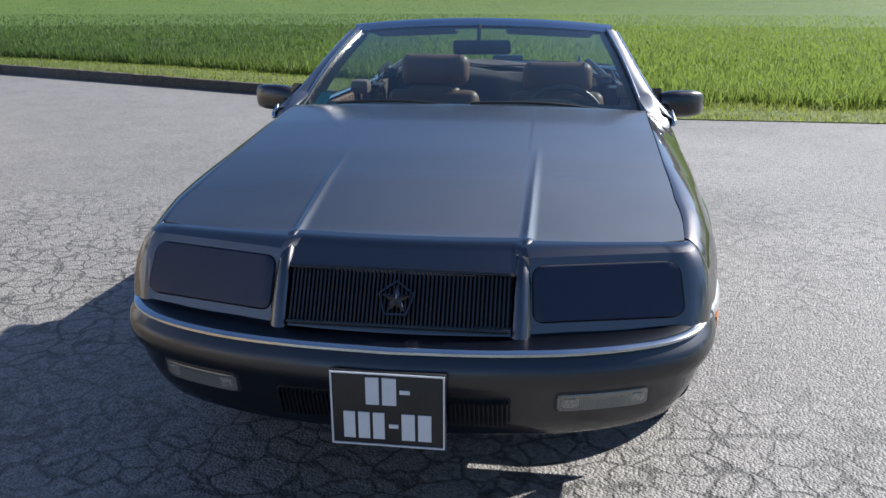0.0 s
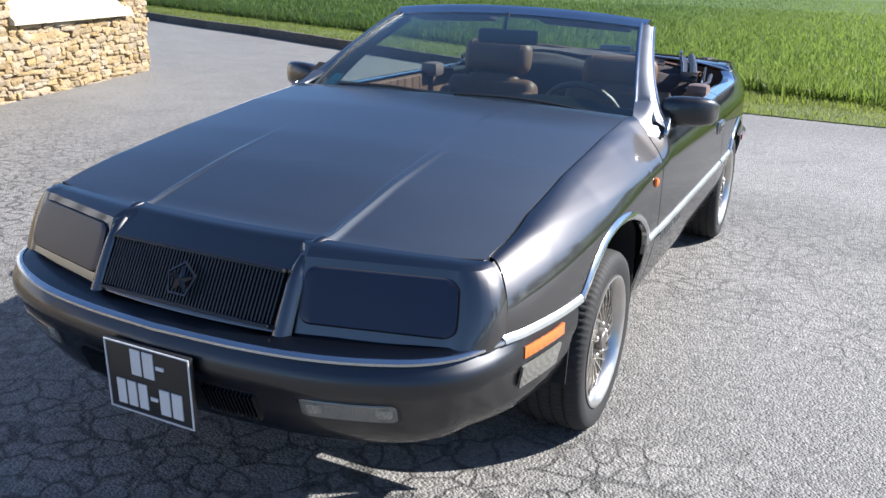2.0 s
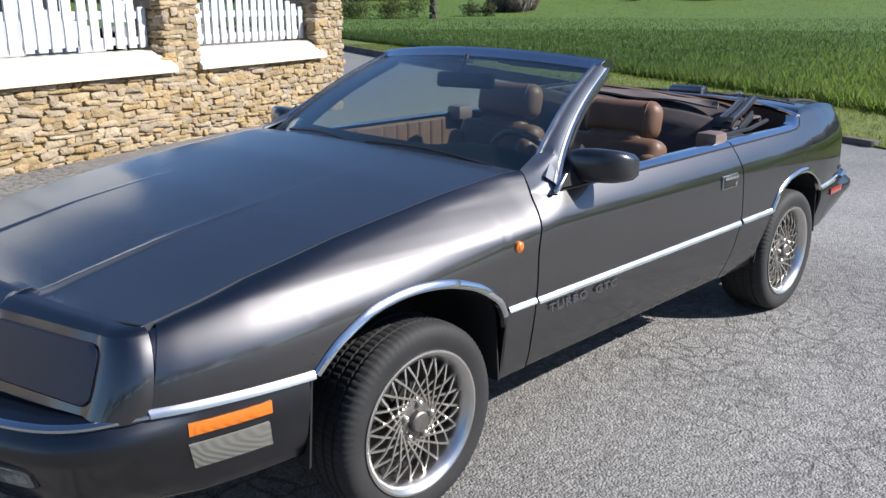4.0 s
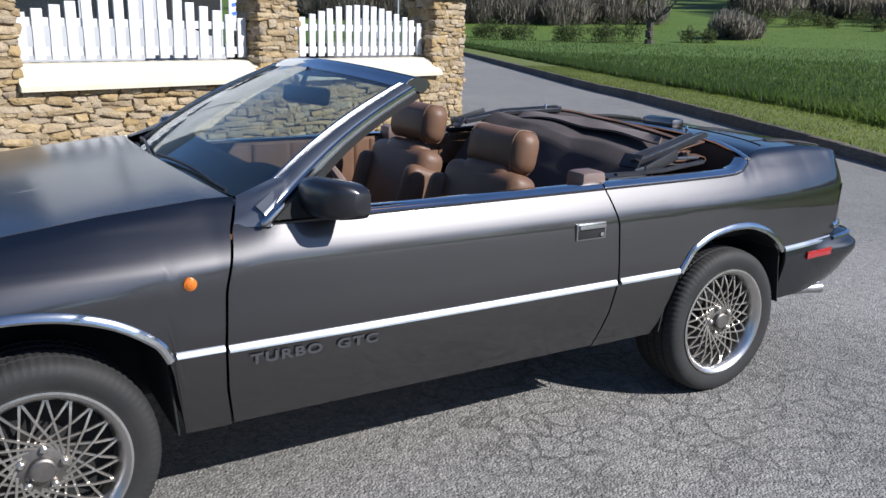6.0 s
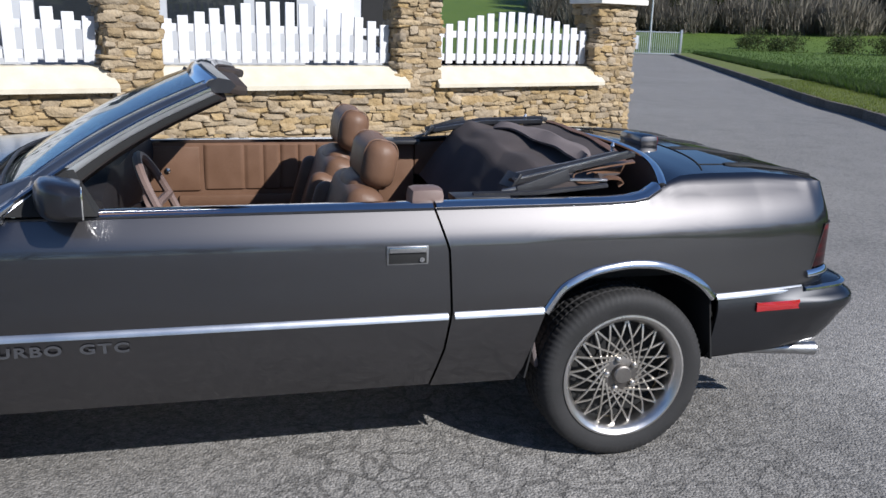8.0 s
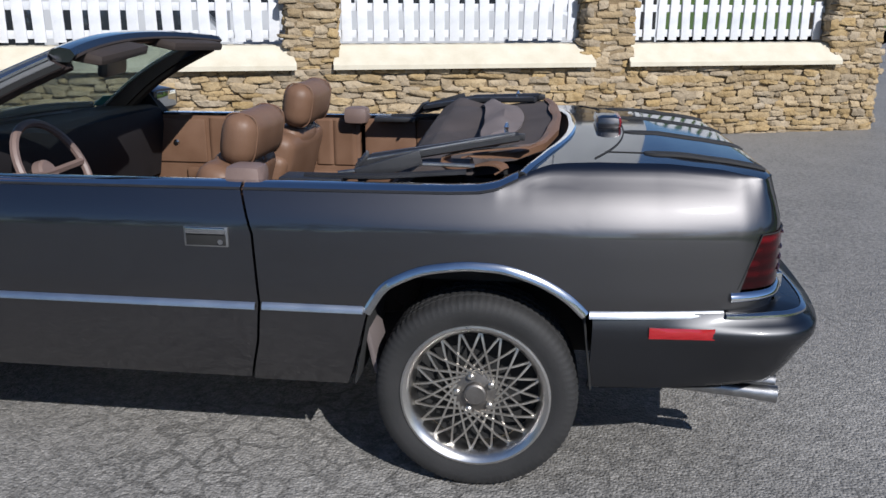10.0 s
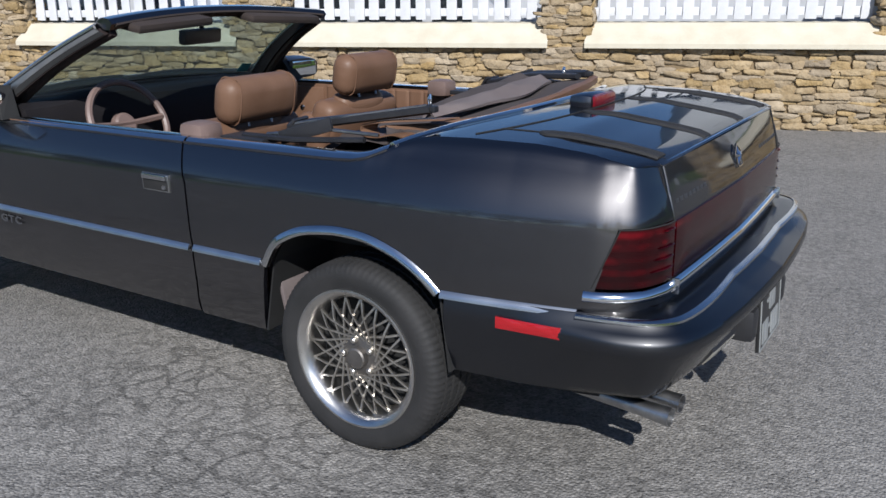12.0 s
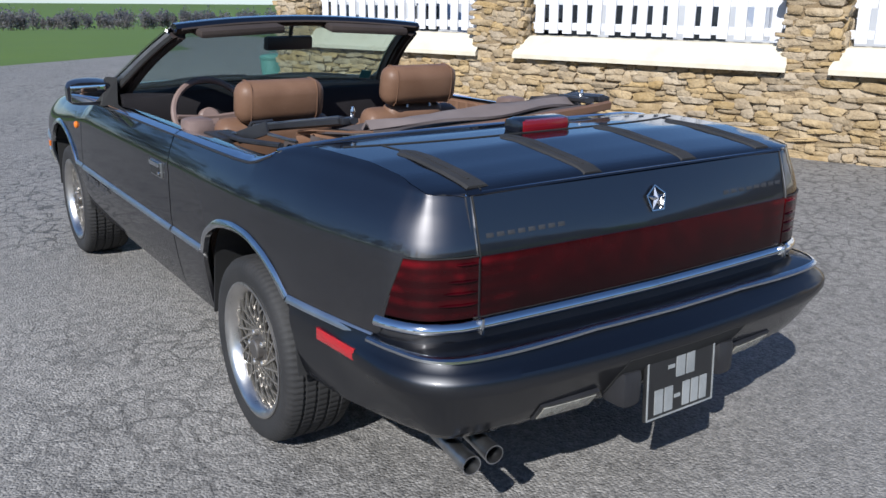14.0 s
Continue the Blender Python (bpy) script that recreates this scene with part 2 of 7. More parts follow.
# Brown vinyl taken near black: the cabin's shade is put into the colour.
LEATHER_DARK = surface("shaded_brown_vinyl", (0.012, 0.008, 0.007), (0.02, 0.013, 0.012), (0.6, 0.75), 0.0, 9, 240, 0.15, spec=0.28)
CLOTH = surface("soft_top_cloth", (0.036, 0.028, 0.027), (0.06, 0.048, 0.046), (0.8, 0.95), 0.0, 6, 500, 0.25)
LINING = surface("grey_brown_lining", (0.10, 0.08, 0.078), (0.14, 0.115, 0.11), (0.8, 0.95), 0.0, 6, 400, 0.2)
CARPET = surface("carpet", (0.02, 0.015, 0.013), (0.035, 0.025, 0.02), (0.9, 1.0), 0.0, 20, 400, 0.3)
STEEL = surface("steel", (0.3, 0.3, 0.31), (0.45, 0.45, 0.45), (0.25, 0.4), 1.0, 20, 300, 0.05)
STICKER = surface("teal_sticker", (0.10, 0.33, 0.33), (0.13, 0.38, 0.37), (0.4, 0.5), 0.0, 12, 300, 0.0)
PLATE = surface("plate_black", (0.012, 0.012, 0.013), (0.018, 0.018, 0.018), (0.3, 0.4), 0.0, 12, 300, 0.02)
PLATE_WHITE = surface("plate_white", (0.62, 0.62, 0.62), (0.7, 0.7, 0.7), (0.4, 0.5), 0.0, 12, 300, 0.0)
LAMP_COVER = surface("lamp_cover", (0.009, 0.011, 0.029), (0.012, 0.015, 0.037), (0.26, 0.36), 0.0, 4, 300, 0.0)
PLATE_WORN = surface("plate_worn", (0.16, 0.17, 0.17), (0.26, 0.27, 0.27), (0.4, 0.5), 0.0, 12, 300, 0.0)
LETTER = surface("worn_lettering", (0.028, 0.029, 0.033), (0.042, 0.043, 0.047), (0.6, 0.7), 0.0, 30, 300, 0.0)
FADED = surface("faded_lettering", (0.020, 0.021, 0.024), (0.03, 0.031, 0.034), (0.45, 0.6), 0.0, 30, 300, 0.0)
BADGE = surface("dull_badge", (0.055, 0.055, 0.062), (0.09, 0.09, 0.097), (0.3, 0.4), 1.0, 20, 300, 0.0)


def lens(name, colour, rough=0.12, coat=0.8, spec=0.5):
    m, n, l, p = material(name)
    p.inputs["Base Color"].default_value = rgb(colour)
    p.inputs["Roughness"].default_value = rough
    p.inputs["Coat Weight"].default_value, p.inputs["Specular IOR Level"].default_value = coat, spec
    w = n.new("ShaderNodeTexWave")
    w.inputs["Scale"].default_value = 60
    tc = n.new("ShaderNodeTexCoord")
    l.new(tc.outputs["Object"], w.inputs["Vector"])
    b = n.new("ShaderNodeBump")
    b.inputs["Strength"].default_value, b.inputs["Distance"].default_value = 0.25, 0.003
    l.new(w.outputs[1], b.inputs["Height"])
    l.new(b.outputs[0], p.inputs["Normal"])
    return m


AMBER = lens("amber_lens", (0.55, 0.14, 0.008))
RED_LENS = lens("red_lens", (0.3, 0.006, 0.01))
BRAKE_LENS = lens("brake_lens", (0.13, 0.004, 0.008), 0.15, 0.3, 0.4)
TAIL_LENS = lens("smoked_red_lens", (0.020, 0.0009, 0.0022), 0.10, 0.0, 0.22)


def lens_cells(m, dark, red, pitch):
    """Rows of red reflector cells behind a smoked lens, brighter in patches."""
    n, l = m.node_tree.nodes, m.node_tree.links
    tc, sep, patch, mix = n.new("ShaderNodeTexCoord"), n.new("ShaderNodeSeparateXYZ"), n.new("ShaderNodeTexNoise"), n.new("ShaderNodeMix")
    l.new(tc.outputs["Object"], sep.inputs[0])
    l.new(tc.outputs["Object"], patch.inputs["Vector"])
    patch.inputs["Scale"].default_value, patch.inputs["Detail"].default_value = 11.0, 2

    def calc(op, a, b):
        q = n.new("ShaderNodeMath")
        q.operation = op
        for i, v in enumerate((a, b)):
            if isinstance(v, (int, float)):
                q.inputs[i].default_value = v
            else:
                l.new(v, q.inputs[i])
        return q.outputs[0]

    wave = calc("ADD", calc("MULTIPLY", calc("SINE", calc("MULTIPLY", sep.outputs[2], 2 * math.pi / pitch), 0.0), 0.5), 0.5)
    rows = calc("POWER", wave, 1.4)
    ends, glow, rise = n.new("ShaderNodeMapRange"), n.new("ShaderNodeMapRange"), n.new("ShaderNodeMapRange")
    ends.inputs[1].default_value, ends.inputs[2].default_value = 0.42, 0.66
    l.new(calc("ABSOLUTE", sep.outputs[0], 0.0), ends.inputs[0])
    glow.inputs[1].default_value, glow.inputs[2].default_value = 0.42, 0.66
    l.new(patch.outputs[0], glow.inputs[0])
    rise.inputs[1].default_value, rise.inputs[2].default_value, rise.inputs[3].default_value = 0.66, 0.77, 0.22
    l.new(sep.outputs[2], rise.inputs[0])
    mix.data_type = "RGBA"
    mix.inputs[6].default_value, mix.inputs[7].default_value = rgb(dark), rgb(red)
    bars = calc("MULTIPLY", calc("MULTIPLY", rows, ends.outputs[0]), calc("ADD", calc("MULTIPLY", glow.outputs[0], 0.8), 0.12))
    even = calc("MULTIPLY", calc("ADD", bars, calc("ADD", calc("MULTIPLY", glow.outputs[0], 0.10), 0.14)), rise.outputs[0])
    l.new(even, mix.inputs[0])
    l.new(mix.outputs[2], n["Principled BSDF"].inputs["Base Color"])


TAIL_LENS.node_tree.nodes["Bump"].inputs["Strength"].default_value = 0.05
lens_cells(TAIL_LENS, (0.004, 0.0005, 0.001), (0.088, 0.0014, 0.004), 0.0325)
CLEAR_LENS = lens("clear_lens", (0.15, 0.145, 0.125), 0.12)
LAMP_BOWL = surface("lamp_bowl", (0.24, 0.23, 0.20), (0.34, 0.33, 0.29), (0.2, 0.3), 0.4, 30, 300, 0.0)


def glass(name, tint, base=0.04):
    m, n, l, p = material(name)
    n.remove(p)
    tr, gl, mx = n.new("ShaderNodeBsdfTransparent"), n.new("ShaderNodeBsdfGlossy"), n.new("ShaderNodeMixShader")
    tr.inputs[0].default_value = rgb(tint)
    gl.inputs["Roughness"].default_value = 0.02
    fr = n.new("ShaderNodeLayerWeight")
    pw, ma = n.new("ShaderNodeMath"), n.new("ShaderNodeMath")
    pw.operation, ma.operation = "POWER", "MULTIPLY_ADD"
    pw.inputs[1].default_value, ma.inputs[1].default_value, ma.inputs[2].default_value = 4.0, 0.85, base
    l.new(fr.outputs["Facing"], pw.inputs[0])
    l.new(pw.outputs[0], ma.inputs[0])
    l.new(ma.outputs[0], mx.inputs[0])
    l.new(tr.outputs[0], mx.inputs[1])
    l.new(gl.outputs[0], mx.inputs[2])
    dust, film = n.new("ShaderNodeBsdfTranslucent"), n.new("ShaderNodeMixShader")
    dust.inputs[0].default_value = rgb((0.75, 0.8, 0.8))
    film.inputs[0].default_value = 0.022
    l.new(mx.outputs[0], film.inputs[1])
    l.new(dust.outputs[0], film.inputs[2])
    l.new(film.outputs[0], n["Material Output"].inputs[0])
    return m


GLASS = glass("windscreen_glass", (0.76, 0.84, 0.82), 0.075)
MIRROR = material("mirror_glass")[0]
MIRROR.node_tree.nodes["Principled BSDF"].inputs["Metallic"].default_value = 1.0
MIRROR.node_tree.nodes["Principled BSDF"].inputs["Roughness"].default_value = 0.03
MIRROR.node_tree.nodes["Principled BSDF"].inputs["Base Color"].default_value = (0.8, 0.82, 0.82, 1)

STONE = surface("rubble_stone", (0.225, 0.158, 0.078), (0.335, 0.255, 0.150), (0.85, 0.95), 0.0, 7, 60, 1.0, 22, rand=0.19, distance=0.03, world_scale=True)
STONE_REST = surface("rubble_stone_rest", (0.225, 0.158, 0.078), (0.335, 0.255, 0.150), (0.85, 0.95), 0.0, 7, 60, 1.0, 22, island=0.19, distance=0.03, world_scale=True)
MORTAR = surface("mortar", (0.17, 0.12, 0.065), (0.24, 0.18, 0.105), (0.9, 1.0), 0.0, 6, 80, 0.7, distance=0.02)
SILL = surface("painted_sill", (0.46, 0.41, 0.31), (0.54, 0.5, 0.4), (0.6, 0.8), 0.0, 5, 90, 0.15)
FENCE = surface("white_fence_paint", (0.48, 0.49, 0.51), (0.62, 0.62, 0.63), (0.45, 0.7), 0.0, 7, 90, 0.2, rand=0.04)
CAP = surface("cap_concrete", (0.6, 0.58, 0.52), (0.72, 0.7, 0.64), (0.7, 0.85), 0.0, 6, 90, 0.3)
RENDER_WALL = surface("house_render", (0.42, 0.43, 0.44), (0.5, 0.51, 0.52), (0.8, 0.9), 0.0, 2, 60, 0.2)
KERB = surface("kerb_stone", (0.06, 0.05, 0.042), (0.12, 0.1, 0.085), (0.85, 0.95), 0.0, 6, 80, 0.5, rand=0.2)
GATE = surface("galvanised", (0.4, 0.42, 0.43), (0.52, 0.53, 0.54), (0.35, 0.5), 0.6, 12, 100, 0.05)
BARK = surface("bark", (0.05, 0.04, 0.03), (0.1, 0.085, 0.07), (0.9, 1.0), 0.0, 6, 60, 0.8, distance=0.03)
BIN = surface("green_bin_plastic", (0.07, 0.18, 0.16), (0.09, 0.22, 0.19), (0.4, 0.55), 0.0, 6, 100, 0.05)


def asphalt():
    m, n, l, p = material("asphalt")
    tc = n.new("ShaderNodeTexCoord")

    def tex(kind, scale, **kw):
        t = n.new(kind)
        t.inputs["Scale"].default_value = scale
        for k, v in kw.items():
            t.inputs[k].default_value = v
        l.new(tc.outputs["Object"], t.inputs["Vector"])
        return t

    def math_node(op, a, b):
        q = n.new("ShaderNodeMath")
        q.operation = op
        for i, s in enumerate((a, b)):
            if isinstance(s, (int, float)):
                q.inputs[i].default_value = s
            else:
                l.new(s, q.inputs[i])
        return q.outputs[0]

    big, mid, chips = tex("ShaderNodeTexNoise", 0.35, Detail=5), tex("ShaderNodeTexNoise", 2.5, Detail=5), tex("ShaderNodeTexNoise", 26, Detail=5)
    stones = tex("ShaderNodeTexVoronoi", 105)
    grit = tex("ShaderNodeTexNoise", 140, Detail=3)
    warp = n.new("ShaderNodeMix")
    warp.data_type = "VECTOR"
    warp.inputs[0].default_value = 0.17
    l.new(tc.outputs["Object"], warp.inputs[4])
    wob = tex("ShaderNodeTexNoise", 4.0, Detail=4)
    l.new(wob.outputs[1], warp.inputs[5])
    crack = n.new("ShaderNodeTexVoronoi")
    crack.feature = "DISTANCE_TO_EDGE"
    crack.inputs["Scale"].default_value = 10.0
    l.new(warp.outputs[1], crack.inputs["Vector"])
    thin = n.new("ShaderNodeMapRange")
    thin.inputs[1].default_value, thin.inputs[2].default_value = 0.016, 0.085
    l.new(crack.outputs[0], thin.inputs[0])
    patch = n.new("ShaderNodeMapRange")
    patch.inputs[1].default_value, patch.inputs[2].default_value = 0.40, 0.56
    l.new(big.outputs[0], patch.inputs[0])
    gaps, broken = n.new("ShaderNodeMapRange"), tex("ShaderNodeTexNoise", 6.0, Detail=4)
    gaps.inputs[1].default_value, gaps.inputs[2].default_value = 0.33, 0.47
    l.new(broken.outputs[0], gaps.inputs[0])
    place, ahead = n.new("ShaderNodeSeparateXYZ"), n.new("ShaderNodeMapRange")
    l.new(tc.outputs["Object"], place.inputs[0])
    ahead.inputs[1].default_value, ahead.inputs[2].default_value = 4.2, 1.2
    ahead.inputs[3].default_value = 0.06
    l.new(place.outputs[1], ahead.inputs[0])
    open_crack = math_node("MAXIMUM", thin.outputs[0], math_node("SUBTRACT", 1.0, math_node("MULTIPLY", math_node("MULTIPLY", patch.outputs[0], gaps.outputs[0]), ahead.outputs[0])))
    ramp = n.new("ShaderNodeValToRGB")
    ramp.color_ramp.elements[0].position, ramp.color_ramp.elements[0].color = 0.25, (0.088, 0.085, 0.080, 1)
    ramp.color_ramp.elements[1].position, ramp.color_ramp.elements[1].color = 0.8, (0.262, 0.249, 0.231, 1)
    tone = math_node("ADD", math_node("SUBTRACT", math_node("MULTIPLY", stones.outputs["Color"], 0.52), 0.31), math_node("ADD", math_node("MULTIPLY", chips.outputs[0], 0.62), math_node("ADD", math_node("MULTIPLY", mid.outputs[0], 0.3), math_node("MULTIPLY", big.outputs[0], 0.3))))
    l.new(tone, ramp.inputs[0])
    mul = n.new("ShaderNodeMix")
    mul.data_type, mul.blend_type = "RGBA", "MULTIPLY"
    mul.inputs[0].default_value = 0.64
    l.new(ramp.outputs[0], mul.inputs[6])
    l.new(open_crack, mul.inputs[7])
    # areas with uneven outlines, paler and darker: view-dependent light put into the colour
    wear_sheen = 1.0
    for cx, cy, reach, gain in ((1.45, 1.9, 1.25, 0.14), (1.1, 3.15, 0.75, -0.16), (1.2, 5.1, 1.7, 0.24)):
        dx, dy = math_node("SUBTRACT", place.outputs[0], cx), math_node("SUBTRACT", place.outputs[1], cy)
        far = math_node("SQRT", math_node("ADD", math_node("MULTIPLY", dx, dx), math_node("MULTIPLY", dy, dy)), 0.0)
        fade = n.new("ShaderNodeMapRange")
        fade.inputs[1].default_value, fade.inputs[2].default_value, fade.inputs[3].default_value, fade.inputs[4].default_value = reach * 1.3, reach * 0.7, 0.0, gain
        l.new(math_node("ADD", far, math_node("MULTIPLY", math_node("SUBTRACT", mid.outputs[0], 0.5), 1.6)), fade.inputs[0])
        wear_sheen = math_node("ADD", wear_sheen, fade.outputs[0])
    patchy = n.new("ShaderNodeVectorMath")
    patchy.operation = "SCALE"
    l.new(mul.outputs[2], patchy.inputs[0])
    l.new(wear_sheen, patchy.inputs["Scale"])
    l.new(patchy.outputs[0], p.inputs["Base Color"])
    p.inputs["Roughness"].default_value = 0.66
    p.inputs["Specular IOR Level"].default_value = 0.45
    bp = n.new("ShaderNodeBump")
    bp.inputs["Strength"].default_value, bp.inputs["Distance"].default_value = 0.8, 0.007
    h = math_node("ADD", math_node("SUBTRACT", math_node("MULTIPLY", grit.outputs[0], 0.5), stones.outputs["Distance"]), math_node("MULTIPLY", open_crack, 0.55))
    l.new(h, bp.inputs["Height"])
    l.new(bp.outputs[0], p.inputs["Normal"])
    return m


ASPHALT = asphalt()
GRASS = surface("field_ground", (0.060, 0.104, 0.013), (0.088, 0.136, 0.021), (0.6, 0.75), 0.0, 0.25, 6, 0.6, 12, spec=0.3, distance=0.05)
VERGE = surface("verge_soil_grass", (0.075, 0.10, 0.014), (0.11, 0.13, 0.024), (0.85, 0.95), 0.0, 2, 30, 0.8, 30, distance=0.03)


def blade_material(name, a, b, vary=0.25, spec=0.35):
    m = surface(name, a, b, (0.32, 0.45), 0.0, 0.4, 3, 0.0, island=vary, spec=spec)
    p = m.node_tree.nodes["Principled BSDF"]
    n, l = m.node_tree.nodes, m.node_tree.links
    tl, mx = n.new("ShaderNodeBsdfTranslucent"), n.new("ShaderNodeMixShader")
    l.new(p.inputs["Base Color"].links[0].from_socket, tl.inputs["Color"])
    mx.inputs[0].default_value = 0.8
    l.new(p.outputs[0], mx.inputs[1])
    l.new(tl.outputs[0], mx.inputs[2])
    l.new(mx.outputs[0], n["Material Output"].inputs[0])
    return m


CROP = blade_material("crop_blades", (0.047, 0.090, 0.017), (0.079, 0.127, 0.029))


def paler_towards(m, x0, x1, pale):
    """The blades turn from the crop's green into a paler meadow mix along x."""
    n, l = m.node_tree.nodes, m.node_tree.links
    geo, sep, span, mix = n.new("ShaderNodeNewGeometry"), n.new("ShaderNodeSeparateXYZ"), n.new("ShaderNodeMapRange"), n.new("ShaderNodeMix")
    l.new(geo.outputs["Position"], sep.inputs[0])
    l.new(sep.outputs[0], span.inputs[0])
    span.inputs[1].default_value, span.inputs[2].default_value, span.inputs[4].default_value = x0, x1, 0.75
    base = n["Principled BSDF"].inputs["Base Color"].links[0].from_socket
    mix.data_type = "RGBA"
    l.new(span.outputs[0], mix.inputs[0])
    l.new(base, mix.inputs[6])
    mix.inputs[7].default_value = rgb(pale)
    l.new(mix.outputs[2], n["Principled BSDF"].inputs["Base Color"])
    l.new(mix.outputs[2], n["Translucent BSDF"].inputs["Color"])


paler_towards(CROP, -10.0, 0.5, (0.165, 0.225, 0.042))
# Bare twigs, lightened: the haze of distance is put into their colour.
BUD = blade_material("hazed_twigs", (0.215, 0.198, 0.162), (0.26, 0.24, 0.2), 0.04, 0.1)
LEAF = blade_material("hedge_leaves", (0.075, 0.098, 0.038), (0.105, 0.122, 0.055), 0.10, 0.1)
VAN = surface("van_paint", (0.38, 0.39, 0.41), (0.43, 0.44, 0.45), (0.25, 0.35), 0.0, 3, 200, 0.0, coat=0.6)
RED_PAINT = surface("red_paint", (0.3, 0.04, 0.055), (0.36, 0.05, 0.065), (0.3, 0.4), 0.0, 3, 200, 0.0, coat=0.5)
DARK_GLASS = surface("dark_window", (0.015, 0.018, 0.022), (0.02, 0.024, 0.028), (0.05, 0.1), 0.0, 3, 200, 0.0, coat=0.5)
SIGN_BLUE = surface("sign_blue", (0.05, 0.13, 0.4), (0.06, 0.15, 0.45), (0.4, 0.5), 0.0, 3, 200, 0.0)
# Paler grey for the horizon trees, with distance haze in the colour.
HAZE = blade_material("hazy_far_trees", (0.24, 0.225, 0.225), (0.30, 0.285, 0.28))
SHORT_GRASS = blade_material("short_grass_blades", (0.14, 0.185, 0.028), (0.2, 0.235, 0.045))

# ---- ground, road and field ----
FIELD_EDGE = [(60, 7.5), (12, 7.6), (4.3, 7.8), (1.8, 7.85), (0.0, 8.0), (-0.9, 8.42), (-3.5, 9.68), (-5.7, 10.75), (-8.1, 11.88), (-11.0, 13.2), (-14.0, 14.4), (-22.8, 18.5), (-38, 25.5), (-61, 36.0)]


def far_drop(x, y):
    """The land falls away gently towards -y and rises into hills far behind the wall."""
    x, y = np.asarray(x, float), np.asarray(y, float)
    fall = -0.031 * np.clip(-(y + 14), 0, 330)
    r = np.clip(np.hypot(x, y) - 112, 0, 260)
    ahead = np.clip((y - 0.25 * x) / (np.hypot(x, y) + 1e-6) * 3 - 0.2, 0, 1)
    return fall + ahead * (0.05 * r + 0.00035 * r * r)


u = np.concatenate([-np.geomspace(1800, 12, 40), np.linspace(-11, 11, 24), np.geomspace(12, 1800, 40)])
X, Y = np.meshgrid(u, u, indexing="ij")
Z = far_drop(X, Y) - 0.03
ground = put("ground", (np.stack([X, Y, Z], -1).reshape(-1, 3), grid_faces(len(u), len(u))), GRASS, None, "", True, 180)
tagged(ground, "wide green field ground running to the hills", "ground", kind="structure")
road_pts = [(60, 7.5)] + FIELD_EDGE[1:] + [(-66, 28), (-60, 27), (-30, 14.5), (-12, 7.2), (-14, -3), (-16, -26), (-24, -60), (-17, -60), (-8.5, -26), (-5.0, -20.8), (-2.7, -17.9), (-0.9, -15.7), (2.5, -12.5), (10, -9.5), (60, -8)]
bm = bmesh.new()
vs = [bm.verts.new((x, y, 0.0)) for x, y in road_pts]
bm.faces.new(vs)
bmesh.ops.triangulate(bm, faces=bm.faces[:])
bmesh.ops.subdivide_edges(bm, edges=bm.edges[:], cuts=6, use_grid_fill=True)
for q in bm.verts:
    q.co.z = max(float(far_drop(q.co.x, q.co.y)), -20)
bmesh.ops.recalc_face_normals(bm, faces=bm.faces[:])
me = bpy.data.meshes.new("road")
bm.to_mesh(me)
bm.free()
if me.polygons[0].normal.z < 0:
    me.flip_normals()
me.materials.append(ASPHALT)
road = tagged(new("road", me), "worn grey asphalt with fine cracks and loose grit", "road", kind="structure")

# verge strip and kerb along the field
edge = smooth_line(np.array(FIELD_EDGE), 240)
tang = np.gradient(edge, axis=0)
tang /= np.linalg.norm(tang, axis=1, keepdims=True)
nrm = np.stack([tang[:, 1], -tang[:, 0]], 1)
nrm *= np.sign(nrm[:, 1:2])


def kerb_height(x):
    return np.interp(x, (-9, -4.5, -1.8, -0.4, 80), (0.16, 0.14, 0.10, 0.012, 0.006))


def crop_edge(x):
    """How far behind the asphalt's edge the crop begins."""
    return np.interp(x, (-25, -7, -1, 1.5, 3.5, 12), (1.6, 2.0, 1.8, 1.6, 1.3, 1.2))


rows = []
for off, dz in ((-0.02, -0.06), (0.0, 0.0), (0.5, 0.02), (1.2, 0.02), (2.6, 0.0), (4.2, -0.06)):
    q = edge + nrm * off
    h = kerb_height(edge[:, 0]) * {-0.02: 0.0, 2.6: 0.5, 4.2: 0.0}.get(off, 1.0)
    rows.append(np.stack([q[:, 0], q[:, 1], h + dz], 1))
verge = put("verge", sheet(np.stack(rows, 1), 0.05, (0, 0, 1)), VERGE)
tagged(verge, "strip of short yellow-green grass beside the asphalt", "grass verge", kind="structure")

kerb_line = edge[(edge[:, 0] < -0.5) & (edge[:, 0] > -61)]
s_len = np.concatenate([[0], np.cumsum(np.linalg.norm(np.diff(kerb_line, axis=0), axis=1))])
kerb = tagged(new("kerb"), "low dark stone kerb along the field", "kerb", kind="structure")
kv = box(-0.5, 0.5, -0.5, 0.5, -0.5, 0.5, 0.03)
kerb_mesh = mesh_data("kerb_stone", *kv, KERB)
for i in range(int(s_len[-1] / 0.8)):
    s0 = 0.8 * (i + 0.5)
    p = np.array([np.interp(s0, s_len, kerb_line[:, 0]), np.interp(s0, s_len, kerb_line[:, 1])])
    q = np.array([np.interp(s0 + 0.1, s_len, kerb_line[:, 0]), np.interp(s0 + 0.1, s_len, kerb_line[:, 1])])
    a = math.degrees(math.atan2(q[1] - p[1], q[0] - p[0]))
    o = new("kerb_stone", kerb_mesh)
    o.parent = kerb
    h = float(kerb_height(p[0]))
    o.matrix_local = pose(p[0], p[1] + 0.02, h - 0.09 + float(far_drop(*p)), random.uniform(-1, 1), random.uniform(-1, 1), a) @ Matrix.Diagonal((0.795, 0.14, 0.22, 1))


